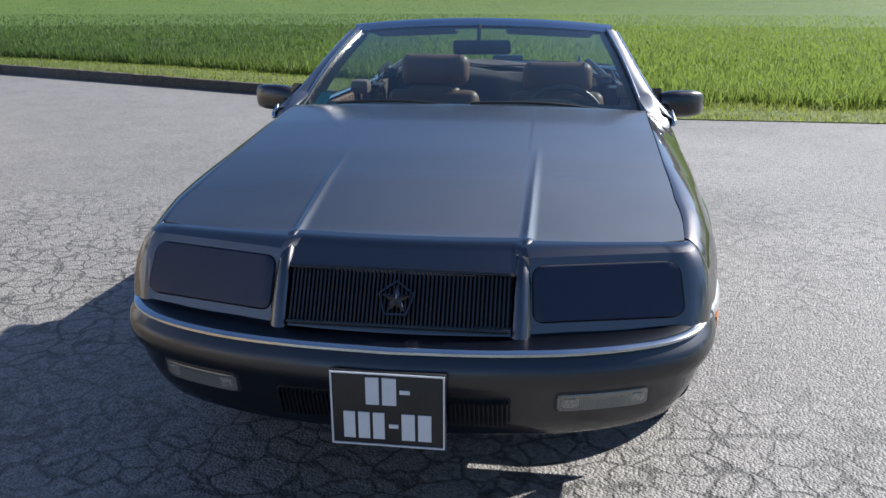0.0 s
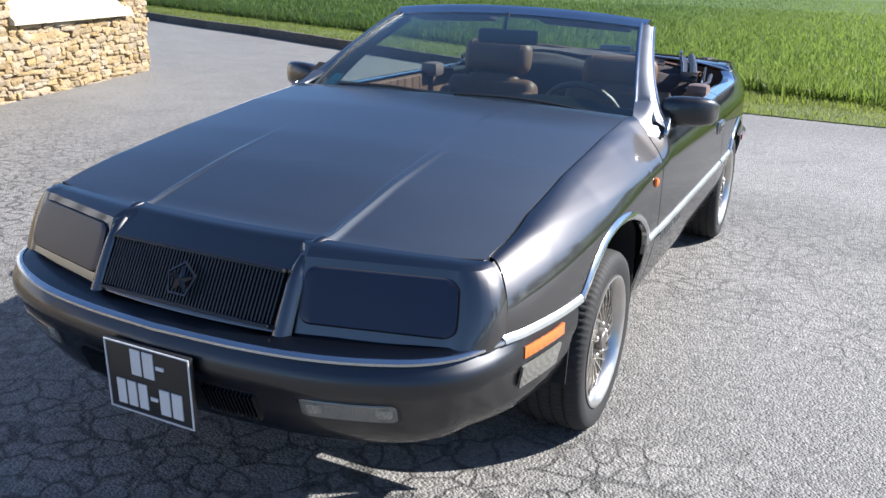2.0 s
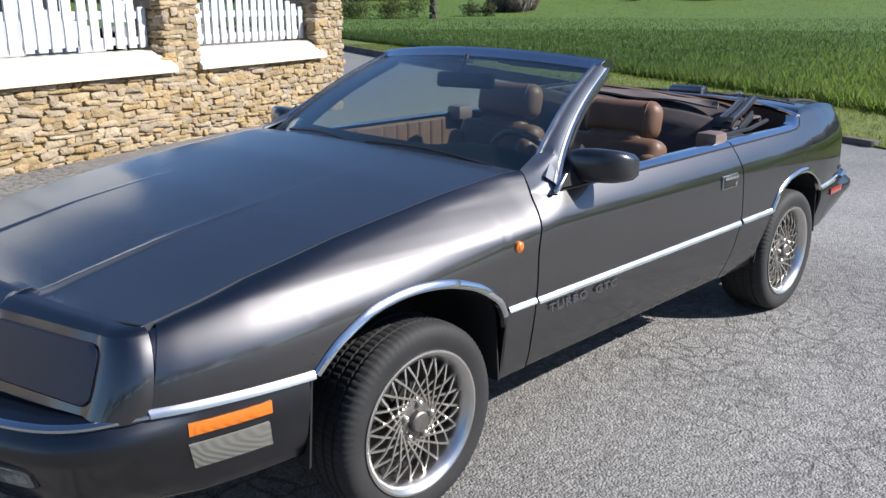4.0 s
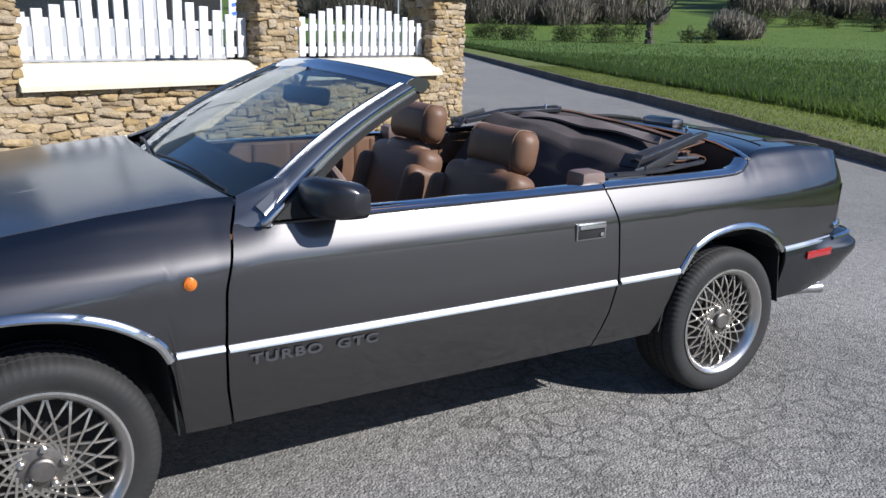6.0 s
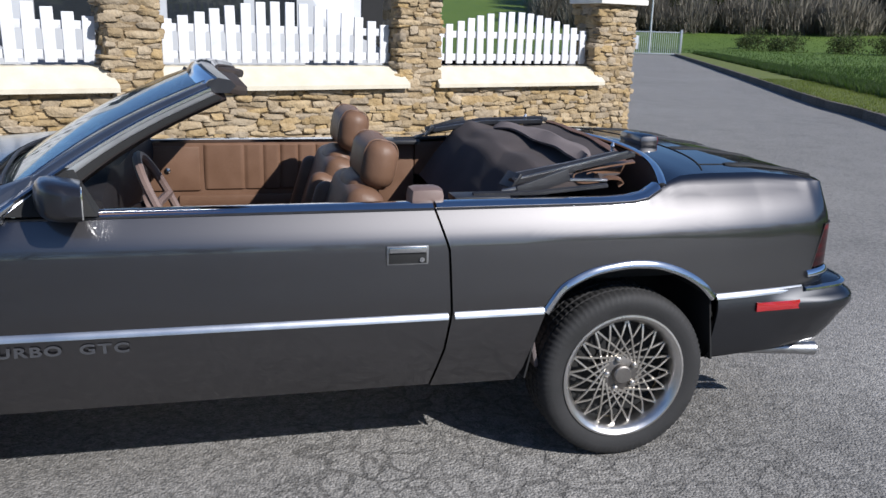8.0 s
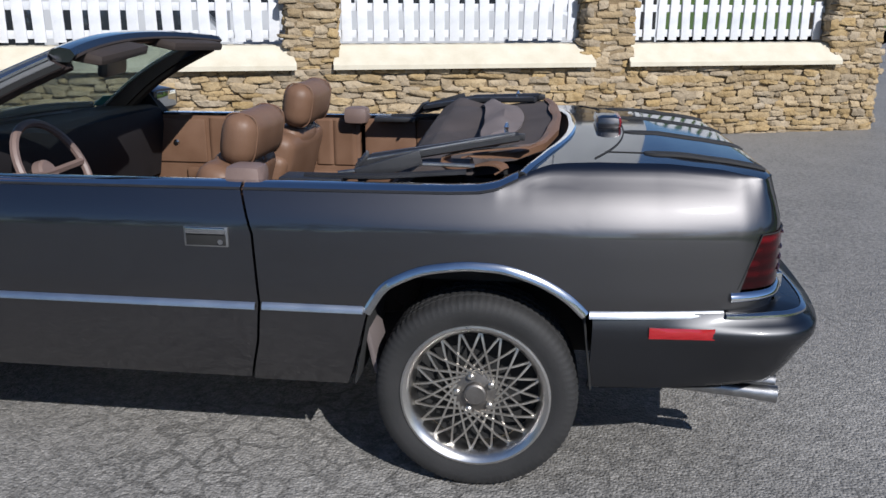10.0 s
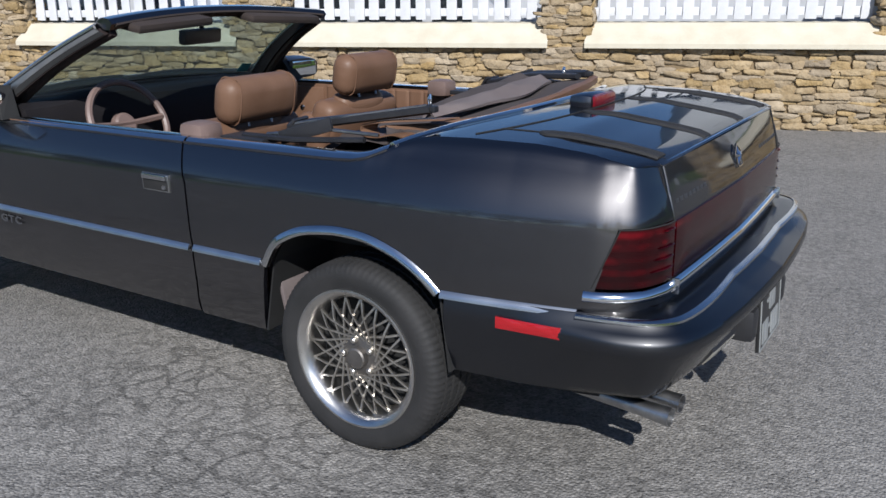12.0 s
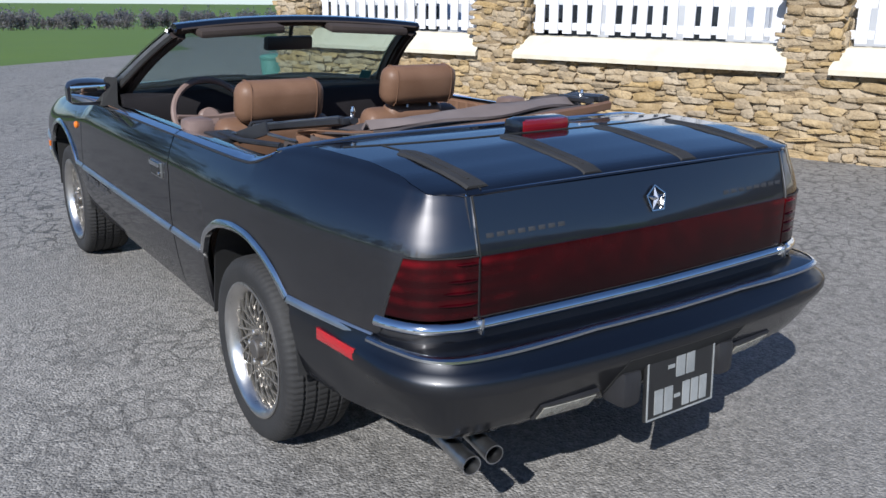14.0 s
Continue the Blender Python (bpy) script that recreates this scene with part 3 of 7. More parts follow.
def blades(n, place, height, width, seed, lean=0.35):
    """Thin bent blades: place(rng, n) gives x, y, z."""
    r = np.random.RandomState(seed)
    x, y, z = place(r, n)
    h = height * (0.6 + 0.7 * r.rand(n))
    a = r.rand(n) * 2 * math.pi
    b = r.rand(n) * 2 * math.pi
    w = width * (0.6 + 0.8 * r.rand(n))
    dx, dy = np.cos(a) * w, np.sin(a) * w
    lx, ly = np.cos(b) * h * lean * r.rand(n), np.sin(b) * h * lean * r.rand(n)
    v = np.stack([np.stack([x - dx, y - dy, z], 1), np.stack([x + dx, y + dy, z], 1), np.stack([x + dx * 0.8 + lx * 0.4, y + dy * 0.8 + ly * 0.4, z + h * 0.6], 1),
                  np.stack([x - dx * 0.8 + lx * 0.4, y - dy * 0.8 + ly * 0.4, z + h * 0.6], 1), np.stack([x + lx, y + ly, z + h], 1)], 1).reshape(-1, 3)
    k = np.arange(n) * 5
    f = [(i, i + 1, i + 2, i + 3) for i in k] + [(i + 3, i + 2, i + 4) for i in k]
    return v, f


def along_edge(lo, hi, d0, d1, power=1.0):
    def place(r, n):
        m = (edge[:, 0] > lo) & (edge[:, 0] < hi)
        e, nn = edge[m], nrm[m]
        s = np.concatenate([[0], np.cumsum(np.linalg.norm(np.diff(e, axis=0), axis=1))])
        t = r.rand(n) * s[-1]
        d = d0 + (d1 - d0) * r.rand(n) ** power
        x = np.interp(t, s, e[:, 0]) + np.interp(t, s, nn[:, 0]) * d
        y = np.interp(t, s, e[:, 1]) + np.interp(t, s, nn[:, 1]) * d
        z = kerb_height(np.interp(t, s, e[:, 0])) * np.interp(d, (1.2, 2.6, 4.2), (1.0, 0.5, 0.0)) + far_drop(x, y)
        return x, y, z
    return place


def along_crop(lo, hi, depth):
    """Places in the first row of the crop, behind the verge."""
    def place(r, n):
        m = (edge[:, 0] > lo) & (edge[:, 0] < hi)
        e, nn = edge[m], nrm[m]
        s = np.concatenate([[0], np.cumsum(np.linalg.norm(np.diff(e, axis=0), axis=1))])
        t = r.rand(n) * s[-1]
        ex = np.interp(t, s, e[:, 0])
        d = crop_edge(ex) + 0.12 * np.sin(t * 3.1) + 0.07 * np.sin(t * 7.7) + depth * r.rand(n) ** 1.4
        x, y = ex + np.interp(t, s, nn[:, 0]) * d, np.interp(t, s, e[:, 1]) + np.interp(t, s, nn[:, 1]) * d
        return x, y, far_drop(x, y) + kerb_height(ex) * np.interp(d, (1.2, 2.6, 4.2), (1.0, 0.5, 0.0)) - 0.02
    return place


def in_field(reach, power, d0):
    """Places in the field, thinning out with the distance from the junction."""
    line = np.array(sorted(FIELD_EDGE))

    def place(r, n):
        m = n * 3
        d, a = 4.0 + reach * r.rand(m) ** power, r.uniform(0.05, 2.75, m)
        x, y = -1.0 + d * np.cos(a), 4.0 + d * np.sin(a)
        ok = y > np.interp(x, line[:, 0], line[:, 1]) + d0 * crop_edge(x) * 1.1
        x, y = x[ok][:n], y[ok][:n]
        while len(x) < n:
            x, y = np.concatenate([x, x])[:n], np.concatenate([y, y + 0.02])[:n]
        d = (y - np.interp(x, line[:, 0], line[:, 1])) * 0.9
        return x, y, far_drop(x, y) + kerb_height(x) * np.interp(d, (1.2, 2.6, 4.2), (1.0, 0.5, 0.0))
    return place


crop = put("crop", joined(blades(80000, along_crop(-60, 14, 1.6), 0.26, 0.008, 8, 0.8), blades(190000, in_field(46, 1.5, 1.0), 0.15, 0.0065, 3, 0.95), blades(130000, in_field(150, 1.3, 1.0), 0.15, 0.016, 4, 0.95)), CROP, None, "", False)
tagged(crop, "dense green young cereal crop with upright blades", "crop", kind="stuff")
short = put("verge_grass", joined(blades(64000, along_edge(-22, 11, -0.03, 2.9), 0.05, 0.005, 5, 0.7), blades(6000, along_edge(-1.5, 12, 0.6, 1.4, 0.5), 0.10, 0.004, 9, 0.9)), SHORT_GRASS, None, "", False)
tagged(short, "short bright yellow-green grass on the verge", "grass", kind="stuff")

# ---- the rubble wall, its piers, sills and picket fence ----
WALL = pose(-5.42, 0.56, 0.0, 0, 0, 90 + 19.5)      # x runs along the wall, -y faces the road
PIERS = [(-7.10, -6.52), (-3.87, -3.24), (-0.44, 0.07), (2.77, 3.31), (5.82, 6.48)]
FACE = 0.08
wall_core = put("wall_road", joined(box(-7.05, 6.43, FACE + 0.032, 0.44, -0.15, 0.80), *[box(a + 0.027, b - 0.027, FACE + 0.014, 0.50, 0.5, 1.83) for a, b in PIERS]), MORTAR)
wall_core.matrix_world = WALL
tagged(wall_core, "low rubble wall of ochre stones with tall piers", "stone wall", kind="structure")


def stone_mesh(seed):
    r = np.random.RandomState(seed)
    bm = bmesh.new()
    bmesh.ops.create_cube(bm, size=1.0)
    bmesh.ops.subdivide_edges(bm, edges=bm.edges[:], cuts=3, use_grid_fill=True)
    a, b = r.uniform(-1, 1, (3, 3)) * 3.5, r.uniform(0, 6.3, 3)
    for q in bm.verts:
        c = np.array(q.co)
        c = c * 0.50 / (np.sum(np.abs(c) ** 7) ** (1 / 7))
        q.co = c + 0.10 * np.sin(a @ c + b) * np.array([1.0, 0.5, 1.0]) + r.uniform(-0.05, 0.05, 3)
    bm.verts.index_update()
    v, f = np.array([tuple(q.co) for q in bm.verts]), [tuple(q.index for q in g.verts) for g in bm.faces]
    bm.free()
    return v, f


STONES = [stone_mesh(s) for s in range(12)]
STONE_MESHES = [mesh_data("stone", v, f, STONE, True, 50) for v, f in STONES]
stone_list = []
rs = np.random.RandomState(11)


def lay(x0, x1, z0, z1, y):
    z = z0
    while z < z1 - 0.03:
        h = min(rs.choice((0.042, 0.056, 0.074)) * rs.uniform(0.9, 1.1), z1 - z)
        x = x0 - rs.uniform(0, 0.1)
        while x < x1 - 0.02:
            w = min(rs.choice((0.10, 0.15, 0.20, 0.28)) * rs.uniform(0.85, 1.2), max(x1 - x, 0.08))
            stone_list.append((x + w / 2, y + rs.uniform(-0.012, 0.02), z + h / 2 + rs.uniform(-0.018, 0.018), w * 1.06, 0.15, h * rs.uniform(1.0, 1.35), rs.uniform(-7, 7), rs.randint(12)))
            x += w
        z += h


lay(-7.10, 6.46, -0.03, 0.79, FACE + 0.07)
for a, b in PIERS:
    lay(a, b, 0.79, 1.84, FACE + 0.07)
    for xs_, tw in ((a, 1), (b, -1)):
        z = 0.9
        while z < 1.8:
            h = rs.uniform(0.06, 0.12)
            y = FACE + 0.08
            while y < 0.48:
                w = rs.uniform(0.1, 0.2)
                stone_list.append((xs_ + tw * 0.05, y + w / 2, z + h / 2, 0.14, w * 1.05, h * 1.12, rs.uniform(-4, 4), rs.randint(12)))
                y += w
            z += h
z = -0.03
while z < 0.8:
    h = rs.uniform(0.06, 0.12)
    y = FACE + 0.05
    while y < 0.46:
        w = rs.uniform(0.1, 0.2)
        for xe in (6.44, -7.06):
            stone_list.append((xe, y + w / 2, z + h / 2, 0.14, w * 1.05, h * 1.12, rs.uniform(-4, 4), rs.randint(12)))
        y += w
    z += h
near = sorted(range(len(stone_list)), key=lambda i: abs(stone_list[i][0] - 2.2) + (0 if stone_list[i][1] < FACE + 0.12 else 50))[:300]
near_set, rest = set(near), []
for i, (x, y, z, w, d, h, rot, kind_) in enumerate(stone_list):
    m = pose(x, y, z, 0, rot, rs.uniform(-3, 3)) @ Matrix.Diagonal((w, d, h, 1))
    if i in near_set:
        o = new("stone", STONE_MESHES[kind_])
        o.parent = wall_core
        o.matrix_local = m
    else:
        rest.append(moved(STONES[kind_], m))
rest_ob = put("stonework", joined(*rest), STONE_REST, wall_core, "", True, 50)
tagged(rest_ob, kind="stuff")

for i in range(4):
    a, b = PIERS[i][1], PIERS[i + 1][0]
    prof = [(0.0, 0.785), (0.0, 0.83), (0.03, 0.86), (0.20, 1.02), (0.40, 1.03), (0.42, 0.79)]
    x0, x1 = a - 0.06, b + 0.08
    v, f = [], []
    for x in (x0, x1):
        for k, (y, zz) in enumerate(prof):
            e = 0.07 if k in (3, 4, 5) else 0.0
            v.append((x + (e if x == x0 else -e), y, zz))
    n = len(prof)
    f = [(k, (k + 1) % n, n + (k + 1) % n, n + k) for k in range(n)] + [tuple(reversed(range(n))), tuple(range(n, 2 * n))]
    sill = put("sill", (np.array(v), f), SILL, None, "", False)
    sill.matrix_world = WALL
    tagged(sill, "sloping cream painted sill on the rubble wall", "wall sill", "wall sills")
    # the fence panel of this bay
    fence = thing("picket_fence", (0, 0, 0), "white painted picket fence panel with arched top", "fence", "fence panels")
    fence.matrix_world = WALL
    for zr in (1.13, 1.40):
        put("rail", box(a + 0.01, b - 0.01, 0.315, 0.35, zr - 0.04, zr + 0.04, 0.004), FENCE, fence)
    count = 16
    pitch = (b - a - 0.06) / count
    for k in range(count):
        t = (k + 0.5) / count
        top = 1.47 + 0.22 * math.sin(math.pi * t) ** 1.2
        w = pitch * 0.64
        xc = a + 0.03 + pitch * (k + 0.5) + random.uniform(-0.006, 0.006)
        picket = put("picket", box(-w / 2, w / 2, -0.011, 0.011, 0, top - 1.055, 0.003), FENCE, fence)
        picket.matrix_local = pose(xc, 0.30 + random.uniform(-0.004, 0.004), 1.055, 0, random.uniform(-1.3, 1.3), random.uniform(-2, 2))
for a, b in PIERS:
    c = put("pier_cap", joined(box(a - 0.10, b + 0.10, FACE - 0.10, 0.62, 1.84, 1.91, 0.012)), CAP)
    c.matrix_world = WALL
    tagged(c, "pale concrete cap slab on a stone pier", "pier cap", "pier caps")

# ---- the yard and house behind the fence ----
house = thing("house", (0, 0, 0), "pale rendered house behind the picket fence", "house")
house.matrix_world = WALL
put("wall", joined(box(1.9, 6.3, 5.6, 5.9, 0, 5.2), box(1.9, 2.2, 5.9, 9.0, 0, 5.2), box(6.0, 6.3, 5.9, 9.0, 0, 5.2), box(2.2, 6.0, 8.7, 9.0, 0, 5.2)), RENDER_WALL, house)
put("annex_wall", box(-9.0, 1.9, 7.0, 7.3, 0, 2.55), RENDER_WALL, house)
put("plinth", box(-9.0, 1.9, 6.96, 7.0, 0, 0.5), CAP, house)
for x0, x1, z0, z1 in ((2.6, 3.5, 0.1, 2.3), (-2.0, -0.8, 1.0, 2.2), (-6.2, -5.0, 1.0, 2.2)):
    y = 5.6 if x0 > 1.9 else 7.0
    win = put("window", joined(box(x0 - 0.08, x1 + 0.08, y - 0.05, y, z0 - 0.08, z0), box(x0 - 0.08, x1 + 0.08, y - 0.05, y, z1, z1 + 0.08), box(x0 - 0.08, x0, y - 0.05, y, z0, z1), box(x1, x1 + 0.08, y - 0.05, y, z0, z1)), FENCE, house)
    put("pane", box(x0, x1, y - 0.02, y - 0.003, z0, z1), DARK_GLASS, win)
put("door", box(3.75, 4.95, 5.52, 5.6, 0.05, 2.35, 0.01), FENCE, house)
# Near-black slab on the wall draws the shade of an open doorway.
put("dark_doorway", box(5.15, 6.25, 5.57, 5.6, 0.05, 2.6), DARK, house)
put("drainpipe", tube([(3.64, 5.52, 0.05), (3.64, 5.52, 5.0)], 0.04, 8), GATE, house)
yard = put("yard_paving", box(-9.0, 6.3, 0.44, 7.0, -0.02, 0.02), RENDER_WALL)
yard.matrix_world = WALL
tagged(yard, "pale paved yard behind the wall", "paving", kind="structure")


def parked_van(x, y, length, height, paint, label, name):
    """A parked vehicle seen over the fence; x runs along it."""
    van = thing(name, (0, 0, 0), label, "vehicle")
    van.matrix_world = WALL @ pose(x, y, 0)
    h, hl = height, length / 2
    prof = [(-hl, 0.35), (-hl, h * 0.92), (-hl + 0.12, h), (hl * 0.35, h), (hl * 0.62, h * 0.62), (hl * 0.95, h * 0.52), (hl, h * 0.42), (hl, 0.35)]
    n = len(prof)
    v = [(px, yy, pz) for yy in (-0.85, -0.80, 0.80, 0.85) for px, pz in prof]
    for k in range(n):
        v[k] = (v[k][0] * 0.985, v[k][1], v[k][2])
        v[3 * n + k] = (v[3 * n + k][0] * 0.985, v[3 * n + k][1], v[3 * n + k][2])
    f = [(j * n + k, j * n + (k + 1) % n, (j + 1) * n + (k + 1) % n, (j + 1) * n + k) for j in range(3) for k in range(n)] + [tuple(reversed(range(n))), tuple(range(3 * n, 4 * n))]
    put("body", (np.array(v), f), paint, van, "", False)
    zt, zb = h * 0.88, h * 0.58
    for x0, x1 in ((-hl + 0.25, -hl * 0.35), (-hl * 0.28, hl * 0.12), (hl * 0.18, hl * 0.42)):
        put("side_window", box(x0, x1, -0.862, -0.846, zb, zt, 0.006), DARK_GLASS, van)
    put("bumper_strip", box(-hl, hl, -0.872, -0.85, 0.62, 0.72, 0.006), BLACK, van)
    for xw in (-hl * 0.62, hl * 0.62):
        for yw in (-0.74, 0.74):
            w = put("wheel", moved(lathe([(-0.1, 0.05), (-0.1, 0.28), (-0.07, 0.32), (0.07, 0.32), (0.1, 0.28), (0.1, 0.05)], 24, "y"), pose(xw, yw, 0.32)), RUBBER, van)
    return van


parked_van(1.25, 2.6, 4.6, 2.35, VAN, "pale grey parked van behind the white fence", "parked_van")
parked_van(-2.3, 2.4, 4.1, 1.62, VAN, "white parked car with dark side windows behind the fence", "parked_car")
parked_van(-6.3, 2.4, 4.0, 1.50, VAN, "pale parked car with dark windows behind the fence", "parked_car")
board = thing("sign_board", (0, 0, 0), "white sign board with red top and blue bars", "sign")
board.matrix_world = WALL @ pose(-4.9, 1.1, 0)
put("panel", box(-0.75, 0.75, 0, 0.03, 1.35, 1.85, 0.004), FENCE, board)
put("red_band", box(-0.75, 0.75, -0.006, -0.001, 1.62, 1.85), RED_PAINT, board)
for k in range(6):
    put("bar", box(-0.62 + 0.2 * k, -0.48 + 0.2 * k, -0.006, -0.001, 1.44, 1.54), SIGN_BLUE, board)
for x in (-0.6, 0.6):
    put("post", tube([(x, 0.05, 0.02), (x, 0.05, 1.8)], 0.025, 8), GATE, board)
sticker = thing("window_sign", (0, 0, 0), "white sign with slanted blue bars above the fence", "sign")
sticker.matrix_world = WALL @ pose(3.62, 1.5, 0)
put("panel", box(-0.22, 0.22, 0, 0.02, 1.3, 2.2, 0.004), FENCE, sticker)
for k in range(5):
    put("bar", moved(box(-0.18, 0.18, -0.006, -0.001, -0.02, 0.02), pose(0, 0, 1.58 + 0.11 * k, 0, -14)), SIGN_BLUE, sticker)
put("post", tube([(0, 0.04, 0.02), (0, 0.04, 2.1)], 0.025, 8), GATE, sticker)

# ---- the bin at the wall's end ----
bin_ob = thing("dustbin", (-3.42, -7.05, 0), "pale green round dustbin beside the wall", "dustbin")
put("body", lathe([(-0.02, 0.001), (-0.02, 0.15), (0.52, 0.19), (0.54, 0.185), (0.54, 0.001)], 28, "z"), BIN, bin_ob)
put("lid", lathe([(0.53, 0.001), (0.53, 0.20), (0.56, 0.205), (0.60, 0.17), (0.62, 0.001)], 28, "z"), BIN, bin_ob)
put("grip", tube([(-0.05, 0, 0.615), (-0.04, 0, 0.65), (0.04, 0, 0.65), (0.05, 0, 0.615)], 0.01, 6), BIN, bin_ob)

# ---- the far gate ----
gate = thing("metal_gate", (-58.0, 32.0, 0), "closed galvanised gate of upright bars across the lane", "gate")
gate.matrix_world = pose(-58.0, 32.0, float(far_drop(-58, 32)), 0, 0, 65)
for z in (0.15, 1.75):
    put("rail", box(-2.6, 2.6, -0.03, 0.03, z - 0.04, z + 0.04, 0.006), GATE, gate)
for k in range(34):
    x = -2.55 + 5.1 * k / 33
    put("bar", box(x - 0.022, x + 0.022, -0.02, 0.02, 0.15, 1.75), GATE, gate)
for x in (-2.7, 2.7):
    put("post", box(x - 0.08, x + 0.08, -0.08, 0.08, -0.1, 1.95, 0.01), GATE, gate)
put("notice", box(-1.45, -0.45, -0.05, -0.03, 0.45, 1.45, 0.005), FENCE, gate)
for k, (x, y, h) in enumerate(((-66.0, 36.5, 9.0), (-22.0, -42.0, 8.0), (-26.0, -50.0, 8.0))):
    mast = thing("pole", (x, y, float(far_drop(x, y))), "tall thin pale pole", "pole", "far poles")
    put("shaft", tube([(0, 0, -0.3), (0, 0, h)], [0.09, 0.05], 8), GATE if k < 2 else BARK, mast)


# ---- trees, hedges and woods ----
def leaves(r, centre, radii, n, size):
    """Small bent leaf clumps filling an uneven crown."""
    d = r.normal(size=(n, 3))
    d /= np.linalg.norm(d, axis=1, keepdims=True)
    lump = 1 + 0.28 * np.sin(d[:, 0] * 5 + centre[0]) * np.cos(d[:, 1] * 4 + centre[1]) + 0.2 * np.sin(d[:, 2] * 7)
    p = np.asarray(centre) + d * np.asarray(radii) * (r.rand(n, 1) ** 0.45) * lump[:, None]
    u, w = r.normal(size=(n, 3)), r.normal(size=(n, 3))
    u *= size * (0.5 + r.rand(n, 1)) / np.linalg.norm(u, axis=1, keepdims=True)
    w *= size * (0.5 + r.rand(n, 1)) / np.linalg.norm(w, axis=1, keepdims=True)
    v = np.stack([p - u, p + w * 0.6, p + u, p - w * 0.5], 1).reshape(-1, 3)
    k = np.arange(n) * 4
    return v, [(i, i + 1, i + 2, i + 3) for i in k]


def limb(r, a, b, r0, r1, n=4, wob=0.1):
    t = np.linspace(0, 1, n)[:, None]
    p = np.asarray(a) + (np.asarray(b) - np.asarray(a)) * t
    p[1:-1] += r.normal(size=(n - 2, 3)) * wob
    return tube(p, np.linspace(r0, r1, n), 5)


def twigs(r, centre, radii, n, width):
    """Bare upright twigs that fan out through a crown."""
    d = r.normal(size=(n, 3))
    d /= np.linalg.norm(d, axis=1, keepdims=True)
    q = d * np.asarray(radii) * (r.rand(n, 1) ** 0.4) * 0.9
    way = np.stack([q[:, 0] / radii[0] * 0.45, q[:, 1] / radii[1] * 0.45, np.ones(n)], 1) + r.normal(size=(n, 3)) * 0.16
    way *= (0.12 + 0.22 * r.rand(n, 1)) * radii[2] / np.linalg.norm(way, axis=1, keepdims=True)
    a = r.rand(n) * 6.283
    side = np.stack([np.cos(a), np.sin(a), np.zeros(n)], 1) * width * (0.5 + r.rand(n, 1))
    p = np.asarray(centre) + q
    v = np.stack([p - way - side, p - way + side, p + way + side * 0.35, p + way - side * 0.35], 1).reshape(-1, 3)
    k = np.arange(n) * 4
    return v, [(i, i + 1, i + 2, i + 3) for i in k]


def wood(name, rows, seed, mat, label, height, leaf_n, leaf_size, trunk=True):
    r = np.random.RandomState(seed)
    crowns, trunks = [], []
    for x, y in rows:
        z = float(far_drop(x, y))
        h = height * r.uniform(0.65, 1.25)
        w = h * r.uniform(0.22, 0.36)
        if trunk:
            trunks.append(limb(r, (x, y, z - 0.3), (x + r.normal() * 0.3, y, z + h * 0.9), 0.02 * h, 0.004 * h, 5, 0.15))
            for _ in range(5):
                q = z + h * r.uniform(0.3, 0.7)
                a = r.rand() * 6.28
                trunks.append(limb(r, (x, y, q), (x + math.cos(a) * w, y + math.sin(a) * w, q + h * 0.25), 0.008 * h, 0.002 * h, 3, 0.1))
            crowns.append((twigs if mat is BUD else leaves)(r, (x, y, z + h * 0.56), (w, w, h * 0.47), leaf_n, leaf_size))
        else:
            crowns.append((twigs if mat is BUD else leaves)(r, (x, y, z + h * 0.42), (w * 2.2, w * 2.2, h * 0.55), leaf_n, leaf_size))
    ob = put(name, joined(*crowns), mat, None, "", False)
    tagged(ob, label, "trees" if trunk else "hedge", kind="stuff")
    if trunks:
        t = put(name + "_trunks", joined(*trunks), BARK, None, "", True, 60)
        tagged(t, "bare grey trunks and limbs of the far wood", "tree trunks", kind="stuff")


def arc(seed, n, a0, a1, d0, d1):
    r = np.random.RandomState(seed)
    a = a0 + (a1 - a0) * r.rand(n)
    d = d0 + (d1 - d0) * r.rand(n)
    a = np.where((a > 2.283) & (a < 2.372), a - 0.3, a)  # an open pasture parts the wood
    return [(3 + math.cos(t) * q, 1 + math.sin(t) * q) for t, q in zip(a, d)]


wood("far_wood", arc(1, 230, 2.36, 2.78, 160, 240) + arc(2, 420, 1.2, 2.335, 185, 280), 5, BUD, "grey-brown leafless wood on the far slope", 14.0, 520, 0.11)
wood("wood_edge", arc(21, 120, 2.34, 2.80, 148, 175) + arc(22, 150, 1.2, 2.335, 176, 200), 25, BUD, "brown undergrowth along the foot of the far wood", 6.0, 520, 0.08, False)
wood("far_evergreens", arc(3, 26, 2.38, 2.72, 150, 175) + arc(4, 24, 1.3, 2.3, 178, 195), 6, LEAF, "dark green trees at the edge of the wood", 9.0, 300, 0.4)
wood("field_hedge", [(3.3 + dx * d, 0.6 + dy * d) for dx, dy, d in ((-0.838, 0.545, 118), (-0.832, 0.555, 112), (-0.822, 0.57, 114), (-0.812, 0.584, 112), (-0.784, 0.62, 112), (-0.777, 0.63, 111), (-0.756, 0.655, 111), (-0.752, 0.66, 112), (-0.735, 0.678, 116), (-0.69, 0.724, 118), (-0.675, 0.738, 118))] + arc(9, 40, 1.5, 2.3, 150, 165), 7, LEAF, "low dark green bushes along the field's far edge", 2.7, 1000, 0.13, False)
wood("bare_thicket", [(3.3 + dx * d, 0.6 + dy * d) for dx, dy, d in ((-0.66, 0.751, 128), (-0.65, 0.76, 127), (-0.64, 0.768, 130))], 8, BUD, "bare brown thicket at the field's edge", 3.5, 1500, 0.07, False)
